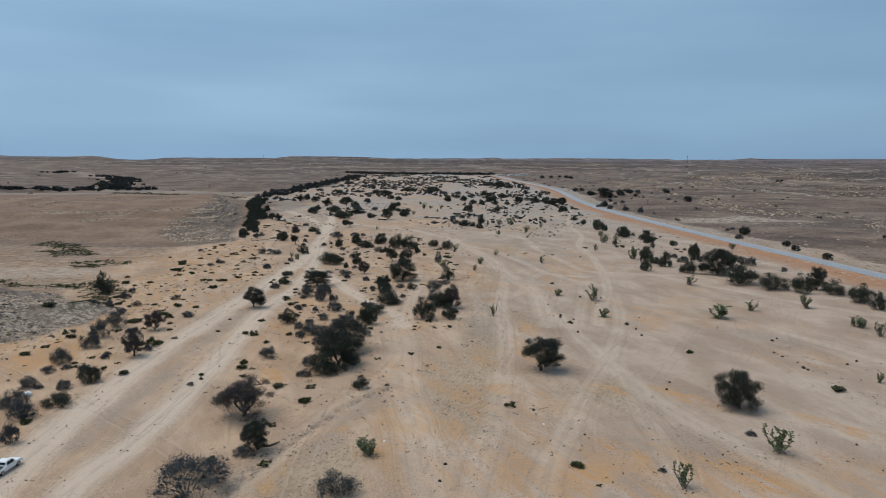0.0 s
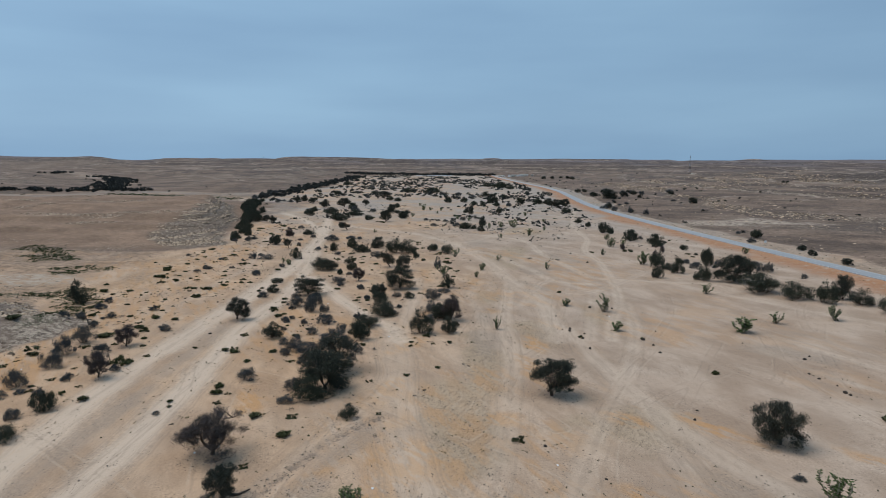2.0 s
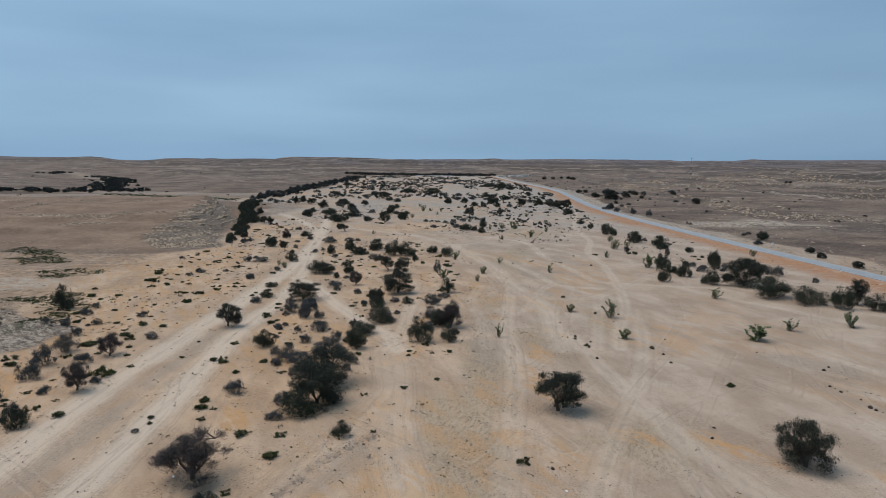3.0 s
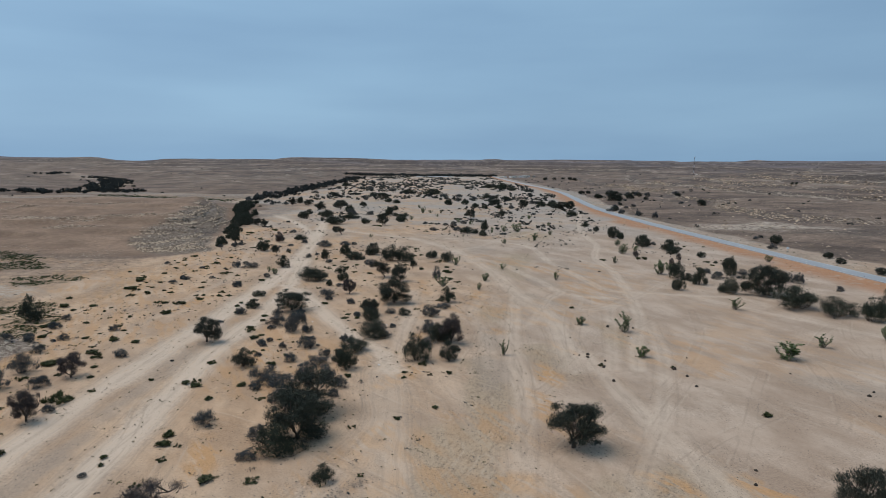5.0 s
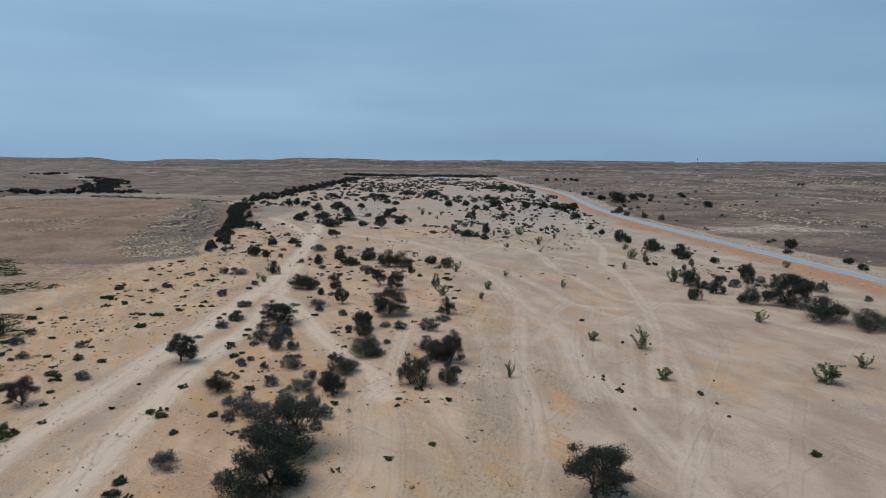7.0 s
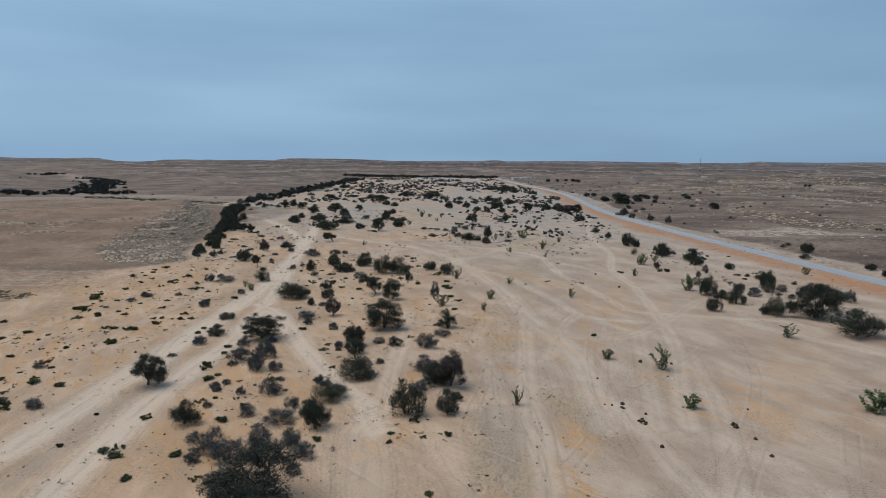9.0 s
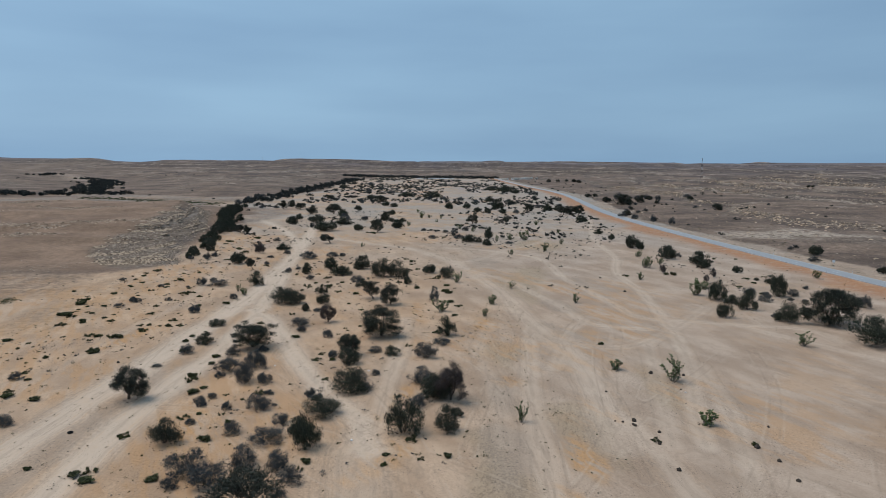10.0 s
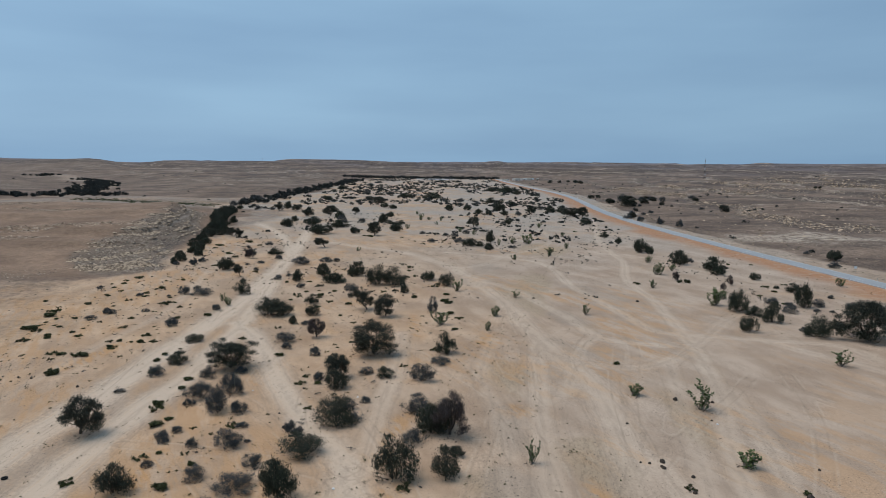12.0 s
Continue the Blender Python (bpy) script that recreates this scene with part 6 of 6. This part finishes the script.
strew("twig_litter", at[:, 0], at[:, 1], size, "dark fallen twigs and leaf litter deepening the shade under trees and shrubs", LITTER, 0.3, 10)
at = []
for a, b in zip(GULLY, GULLY[1:]):
    t = clod.random((50, 1))
    at.append(np.array(a) * (1 - t) + np.array(b) * t + clod.normal(size=(50, 2)) * 0.9)
at = np.concatenate(at)
strew("gully_stones", at[:, 0], at[:, 1], clod.uniform(0.05, 0.17, len(at)), "dark stones washed together along a shallow gully", STONE, 0.7, 11)
x, y = rng.uniform(170, 620, 60000), 260 + 900 * rng.random(60000) ** 1.4
x = x + road_x(y) - 150
keep = rng.random(60000) < 0.9 * step01(0.08, 0.3, steepness(x, y)) + 0.25 * step01(0.05, 0.4, fbm(x, y, 70, 3, 88)) + 0.02
x, y = x[keep][:6000], y[keep][:6000]
lx, ly = 150 + 620 * rng.random(160000) ** 1.3, 230 + 900 * rng.random(160000) ** 1.3
lx = lx + road_x(ly) - 130
keep = rng.random(160000) < (step01(0.10, 0.22, steepness(lx, ly)) + 0.012) * step01(-0.3, 0.15, fbm(lx, ly, 90, 3, 137))
lx, ly = lx[keep][:12000], ly[keep][:12000]
strew("hillside_ledges", lx, ly, (0.3 + 1.0 * rng.random(len(lx)) ** 2) * (0.8 + ly / 900), "broken limestone ledges along the brown hillside", LEDGE_STONE, 0.45, 15, True)
strew("hillside_rocks", x, y, rng.uniform(0.2, 0.6, len(x)) * (1 + 1.2 * step01(0.15, 0.4, steepness(x, y))), "broken pale and dark limestone on the brown hillside", HILL_STONE, 0.6, 5)
y = rng.uniform(306, 560, 90000)
x = mesa_edge(y) - rng.uniform(-1, 52, 90000)
level, bare = mesa(x, y)
level = (level / 1.25 + 0.5 * fbm(x, y, 18, 2, 131)) % 1.0
keep = rng.random(90000) < bare * step01(0.5, 0.15, level) * step01(-0.25, 0.25, fbm(x, y, 22, 3, 133) + 0.012 * (mesa_edge(y) - x - 14))
x, y = x[keep][:8500], y[keep][:8500]
strew("spur_ledges", x, y, 0.25 + 0.95 * rng.random(len(x)) ** 2, "pale limestone slabs in broken ledges on the spur's flank", LEDGE_STONE, 0.45, 12, True)
y = rng.uniform(318, 600, 30000)
x = mesa_edge(y) - rng.uniform(-2, 45, 30000)
keep = rng.random(30000) < mesa(x, y)[1] * 0.8 + 0.01
x, y = x[keep][:6500], y[keep][:6500]
strew("spur_rocks", x, y, rng.uniform(0.12, 0.5, len(x)) * (1 + 0.9 * (rng.random(len(x)) < 0.12)), "layered broken rock covering the flank of the spur", HILL_STONE, 0.6, 6)
x, y = rng.uniform(-340, -110, 40000), rng.uniform(315, 560, 40000)
keep = rng.random(40000) < 0.9 * patches(x, y, OUTCROPS, 0.7, 14, 105)
x, y = x[keep][:3000], y[keep][:3000]
strew("slope_rocks", x, y, rng.uniform(0.2, 0.75, len(x)), "pale rock ledges on the brown slope", LEDGE_STONE, 0.6, 7, True)
x, y = rng.uniform(-260, -96, 30000), rng.uniform(196, 330, 30000)
keep = rng.random(30000) < 0.5 * step01(0.0, 0.35, fbm(x, y, 26, 4, 141)) + 0.02
x, y = x[keep][:4200], y[keep][:4200]
strew("flat_stones", x, y, 0.1 + 0.4 * rng.random(len(x)) ** 2, "pale and brown stones scattered over the western flat", HILL_STONE, 0.5, 16)
x, y = rng.uniform(-170, -85, 20000), rng.uniform(112, 204, 20000)
keep = rng.random(20000) < mound(x, y)[1] * 0.8 * step01(-0.2, 0.3, fbm(x, y, 16, 3, 143))
x, y = x[keep], y[keep]
strew("mound_rocks", x, y, 0.15 + 0.75 * rng.random(len(x)) ** 2, "pale broken rock covering a low mound", LEDGE_STONE, 0.6, 8)


# ---- things ----
def part(name, bm, material, parent, label=""):
    """Links a bmesh as one mesh object under a thing or a part."""
    me = bpy.data.meshes.new(name)
    bmesh.ops.recalc_face_normals(bm, faces=bm.faces)
    bm.to_mesh(me)
    bm.free()
    me.materials.append(material)
    ob = new(name, me)
    ob.parent = parent
    return tagged(ob, label)


def box(size, at=(0, 0, 0), bevel=0.0, taper=(1.0, 1.0)):
    """A box with rounded edges; taper: how much narrower its top is in x and y."""
    bm = bmesh.new()
    bmesh.ops.create_cube(bm, size=1.0)
    for v in bm.verts:
        top = v.co.z > 0
        v.co = Vector((v.co.x * size[0] * (taper[0] if top else 1), v.co.y * size[1] * (taper[1] if top else 1), v.co.z * size[2])) + Vector(at)
    if bevel:
        bmesh.ops.bevel(bm, geom=bm.edges[:], offset=bevel, segments=2, affect="EDGES", profile=0.6)
    return bm


def extruded(profile, x0, x1, bevel=0.0):
    """A side view (y, z) drawn out across x."""
    bm = bmesh.new()
    a = [bm.verts.new((x0, y, z)) for y, z in profile]
    b = [bm.verts.new((x1, y, z)) for y, z in profile]
    bm.faces.new(a)
    bm.faces.new(b[::-1])
    for k in range(len(a)):
        j = (k + 1) % len(a)
        bm.faces.new((a[k], b[k], b[j], a[j]))
    if bevel:
        bmesh.ops.bevel(bm, geom=bm.edges[:], offset=bevel, segments=2, affect="EDGES", profile=0.6)
    return bm


def drum(radius, length, sides=20, radius2=None, m=None):
    bm = bmesh.new()
    bmesh.ops.create_cone(bm, cap_ends=True, segments=sides, radius1=radius, radius2=radius if radius2 is None else radius2, depth=length, matrix=m or Matrix.Identity(4))
    return bm


def pickup():
    """White double-cab pickup, nose along +y, 5.1 m long."""
    car = tagged(new("pickup_truck"), "white double-cab pickup truck parked on the dirt track", "car")
    side = ((-2.5, 0.5), (-2.5, 1.05), (-0.75, 1.08), (1.05, 1.08), (2.35, 0.95), (2.5, 0.8), (2.5, 0.45), (2.05, 0.4), (1.95, 0.7), (1.3, 0.7), (1.18, 0.38), (-1.1, 0.38), (-1.22, 0.7), (-1.9, 0.7), (-2.02, 0.45))
    body = part("body", extruded(side, -0.88, 0.88, 0.04), WHITE_PAINT, car)
    roof = ((-0.78, 1.06), (-0.55, 1.66), (-0.3, 1.74), (0.55, 1.72), (1.15, 1.06))
    bm = extruded(roof, -0.84, 0.84, 0.0)
    for v in bm.verts:
        if v.co.z > 1.3:
            v.co.x *= 0.86
    bmesh.ops.bevel(bm, geom=bm.edges[:], offset=0.04, segments=2, affect="EDGES")
    part("cab", bm, WHITE_PAINT, car)
    for x in (-1, 1):
        for y0, y1 in ((-0.5, 0.05), (0.12, 0.75)):
            bm = bmesh.new()
            corners = [(y0 - 0.04, 1.12), (y1 + (0.18 if y1 > 0.5 else 0.0), 1.12), (y1 - (0.18 if y1 > 0.5 else 0.0), 1.58), (y0 + 0.06, 1.58)]
            vs = [bm.verts.new((x * (0.857 - (z - 1.06) * 0.168 + o), y, z)) for o in (0.0, -0.03) for y, z in corners]
            bm.faces.new(vs[:4])
            bm.faces.new(vs[4:])
            for k in range(4):
                bm.faces.new((vs[k], vs[(k + 1) % 4], vs[4 + (k + 1) % 4], vs[4 + k]))
            part("side_window", bm, GLASS_DARK, car)
        for y in (-0.1, 0.78):
            part("door_handle", box((0.03, 0.14, 0.03), (x * 0.89, y - 0.3, 0.98), 0.008), STEEL, car)
        part("mirror", box((0.18, 0.1, 0.16), (x * 0.98, 0.82, 1.12), 0.03), WHITE_PAINT, car)
        part("headlight", box((0.32, 0.14, 0.17), (x * 0.66, 2.42, 0.82), 0.03), LAMP_GLASS, car, "clear glass headlight")
        part("tail_light", box((0.12, 0.06, 0.32), (x * 0.8, -2.49, 0.86), 0.02), RED_PAINT, car, "red tail light")
        for y in (-1.56, 1.62):
            wheel = new("wheel")
            wheel.parent = car
            wheel.matrix_basis = pose(x * 0.78, y, 0.37, 0, 90, 0)
            bm = drum(0.37, 0.24, 24)
            bmesh.ops.bevel(bm, geom=[e for e in bm.edges if abs(e.verts[0].co.z - e.verts[1].co.z) < 1e-4], offset=0.04, segments=2, affect="EDGES")
            part("tyre", bm, RUBBER, wheel, "black rubber tyre")
            part("rim", drum(0.22, 0.26, 16), STEEL, wheel, "grey steel rim")
    bm = bmesh.new()
    vs = [bm.verts.new((sx * (0.80 - 0.05 * k), 1.115 - 0.53 * k + o, 1.12 + 0.55 * k + 0.01)) for o in (0.02, -0.02) for k, sx in ((0, -1), (0, 1), (0.93, 0.98), (0.93, -0.98))]
    bm.faces.new(vs[:4])
    bm.faces.new(vs[4:])
    part("windscreen", bm, GLASS_DARK, car)
    part("rear_window", box((1.25, 0.03, 0.36), (0, -0.70, 1.36), 0.01), GLASS_DARK, car)
    part("load_bed", box((1.5, 1.5, 0.06), (0, -1.62, 1.07), 0.01), DARK_PLASTIC, car, "dark lined load bed")
    part("front_bumper", box((1.74, 0.16, 0.2), (0, 2.5, 0.52), 0.05), DARK_PLASTIC, car)
    part("rear_bumper", box((1.7, 0.14, 0.16), (0, -2.54, 0.52), 0.04), STEEL, car)
    part("grille", box((0.9, 0.05, 0.2), (0, 2.47, 0.78), 0.02), DARK_PLASTIC, car)
    return car


truck = pickup()
truck.matrix_basis = Matrix.LocRotScale((-60.0, 80.35, float(height(-60.0, 80.4)) - 0.08), Euler((0, 0, radians(-2.5))), (0.92, 0.92, 0.92))

tank = tagged(new("water_tank"), "small white plastic tank lying among the grey shrubs", "tank")
bm = drum(0.5, 1.25, 24, None, pose(0, 0, 0.5, 0, 90, 0))
bmesh.ops.bevel(bm, geom=[e for e in bm.edges if abs(e.verts[0].co.x - e.verts[1].co.x) < 1e-4], offset=0.16, segments=3, affect="EDGES")
part("shell", bm, WHITE_PLASTIC, tank)
part("opening", drum(0.2, 0.06, 18, None, pose(-0.62, 0, 0.5, 0, 90, 0)), DARK_PLASTIC, tank, "dark round opening")
for x in (-0.25, 0.25):
    part("band", drum(0.512, 0.06, 24, None, pose(x, 0, 0.5, 0, 90, 0)), WHITE_PLASTIC, tank)
tank.matrix_basis = pose(-74.8, 107.2, float(height(-74.8, 107.2)) - 0.03, 0, 0, 25)


def lattice_mast(x, y, tall, label):
    """Three-legged lattice tower in grey sections with aerials."""
    mast = tagged(new("radio_mast"), label, "mast")
    mast.location = (x, y, float(height(x, y)) - 0.2)
    sections = 7
    foot, head = tall * 0.055, tall * 0.012

    def corner(a, z):
        r = foot + (head - foot) * z / tall
        return Vector((r * math.cos(a), r * math.sin(a), z))

    angles = [math.radians(90 + 120 * k) for k in range(3)]
    for s in range(sections):
        z0, z1 = tall * s / sections, tall * (s + 1) / sections
        paint = STEEL if s % 2 else DARK_PLASTIC
        pieces = []
        for k, a in enumerate(angles):
            b = angles[(k + 1) % 3]
            pieces.append(tube((corner(a, z0), corner(a, z1)), (0.11, 0.10), 5))
            pieces.append(tube((corner(a, z0), corner(b, z1)), (0.05, 0.05), 4))
            pieces.append(tube((corner(b, z0), corner(a, z1)), (0.05, 0.05), 4))
            pieces.append(tube((corner(a, z1), corner(b, z1)), (0.05, 0.05), 4))
        mesh_object("mast_section", *join(pieces), paint, mast)
    for z, a in ((0.96, 0), (0.96, 120), (0.96, 240), (0.86, 60)):
        w = Vector((math.cos(radians(a)), math.sin(radians(a)), 0))
        part("aerial", box((0.35, 0.35, 2.2), corner(radians(a), tall * z) + w * 0.6, 0.06), WHITE_PLASTIC, mast)
    part("hut", box((4, 3, 2.8), (7, 2, 1.5), 0.08), HOUSE_PLASTER, mast, "small pale equipment hut")
    return mast


lattice_mast(517, 1390, 55 - float(height(517, 1390)), "tall thin grey lattice radio mast on the hills")
lattice_mast(-1250, 4300, 45, "far thin lattice radio mast on the horizon")


def house(x, y, w, d, h, turn, tone):
    """Flat-roofed desert house with a parapet, door and windows."""
    home = tagged(new("house"), "small pale flat-roofed house far up the valley", "house", "far village houses")
    part("wall", box((w, d, h), (0, 0, h / 2), 0.04), tone, home)
    part("roof", box((w + 0.3, d + 0.3, 0.35), (0, 0, h + 0.18), 0.05), HOUSE_PLASTER, home)
    part("door", box((1.1, 0.12, 2.1), (w * 0.1, -d / 2 - 0.03, 1.05), 0.02), DARK_PLASTIC, home)
    for k in (-0.32, 0.34):
        window = part("window", box((1.3, 0.12, 1.2), (w * k, -d / 2 - 0.03, h * 0.55), 0.02), GLASS_DARK, home)
        part("sill", box((1.5, 0.25, 0.1), (w * k, -d / 2 - 0.08, h * 0.55 - 0.66), 0.02), HOUSE_PLASTER, window)
    home.matrix_basis = pose(x, y, float(height(x, y)) - 0.3, 0, 0, turn)


rng = np.random.default_rng(35)
for k in range(13):
    x, y = 140 + 6.5 * k + rng.normal() * 4, 1680 + 16 * (k % 3) + 3 * k + rng.normal() * 8
    house(x, y, rng.uniform(7, 12), rng.uniform(6, 9), rng.uniform(3.2, 5.5), rng.uniform(-20, 20), WHITE_PAINT if k % 3 else HOUSE_PLASTER)

wall = tagged(new("boundary_wall"), "long low white wall before the far trees", "wall")
for k in range(12):
    part("wall_panel", box((7.9, 0.3, 2.4), (8 * k, 0, 1.1), 0.03), WHITE_PAINT, wall)
wall.matrix_basis = pose(-84, 1716, float(height(-40, 1720)), 0, 0, 4)

# marker posts along the road and one sign
post = tagged(new("marker_post"), "slim white marker post beside the asphalt road", "post", "road marker posts")
part("shaft", box((0.12, 0.12, 1.1), (0, 0, 0.5), 0.02, (0.8, 0.8)), WHITE_PLASTIC, post)
part("reflector", box((0.13, 0.13, 0.2), (0, 0, 0.86), 0.01), DARK_PLASTIC, post, "dark reflector band")
places = [(road_x(y) + s * 5.0, y) for y in range(262, 900, 50) for s in (-1, 1)]
post.matrix_basis = pose(*places[0], float(height(*places[0])) - 0.03)
for x, y in places[1:]:
    copy_thing(post, pose(x, y, float(height(x, y)) - 0.03))
sign = tagged(new("road_sign"), "small plain white road sign on a steel post", "sign")
part("pole", drum(0.05, 2.6, 10, None, pose(0, 0, 1.2)), STEEL, sign)
part("panel", box((1.3, 0.04, 1.0), (0, -0.07, 2.1), 0.015), WHITE_PAINT, sign)
sign.matrix_basis = pose(159.8, 331.9, float(height(159.8, 331.9)), 0, 0, 8)

# litter caught on the sand, and a fallen trunk
rng = np.random.default_rng(45)
for x, y in ((-14.0, 160.1), (-15.5, 192.0), (-35.1, 194.7), (44.2, 182.9), (-33.3, 101.2), (-36.0, 99.0), (-85.3, 135.1), (-31.3, 82.5), (15.5, 96.7), (-9.4, 89.8)):
    bm = bmesh.new()
    bmesh.ops.create_icosphere(bm, subdivisions=2, radius=0.24)
    for v in bm.verts:
        v.co *= 0.7 + 0.6 * noise.noise(v.co * 6 + Vector((x, y, 0)))
        v.co.z = max(v.co.z * 0.6, -0.06) + 0.05
    me = bpy.data.meshes.new("litter_bag")
    bm.to_mesh(me)
    bm.free()
    me.materials.append(WHITE_PLASTIC)
    tagged(new("litter_bag", me), "crumpled white plastic bag lying on sand", "litter", "litter").matrix_basis = pose(x, y, float(height(x, y)), 0, 0, rng.uniform(0, 360))
rng = np.random.default_rng(55)
line = bend(rng, (-1.4, 0, 0.14), (1.3, 0.5, 0.2), 0.07, 8)
log = mesh_object("fallen_trunk", *join([tube(line, np.linspace(0.2, 0.09, 8), 8), tube(bend(rng, line[5], line[5] + np.array((0.5, -0.6, 0.35)), 0.1, 4), np.linspace(0.08, 0.03, 4), 6)]), BARK, None, True)
tagged(log, "dark dead tree trunk fallen on the sand", "log")
log.matrix_basis = pose(-26.2, 88.6, float(height(-26.2, 88.6)), 0, 0, 10)

# a worn tyre left beside the dirt track
TX, TY = -57.3, 161.6
bm = bmesh.new()
rings = []
for k in range(28):
    a = 2 * math.pi * k / 28
    ring = []
    for s in range(10):
        b = 2 * math.pi * s / 10
        r = 0.30 + 0.11 * math.cos(b)
        ring.append(bm.verts.new((r * math.cos(a), r * math.sin(a), 0.11 + 0.11 * max(-0.85, min(0.85, 1.15 * math.sin(b))))))
    rings.append(ring)
for k in range(28):
    for s in range(10):
        bm.faces.new((rings[k][s], rings[k][(s + 1) % 10], rings[(k + 1) % 28][(s + 1) % 10], rings[(k + 1) % 28][s]))
tyre = tagged(part("car_tyre", bm, RUBBER, None), "worn black car tyre lying flat on sand", "tyre")
tyre.matrix_basis = pose(TX, TY, float(height(TX, TY)) + 0.02)
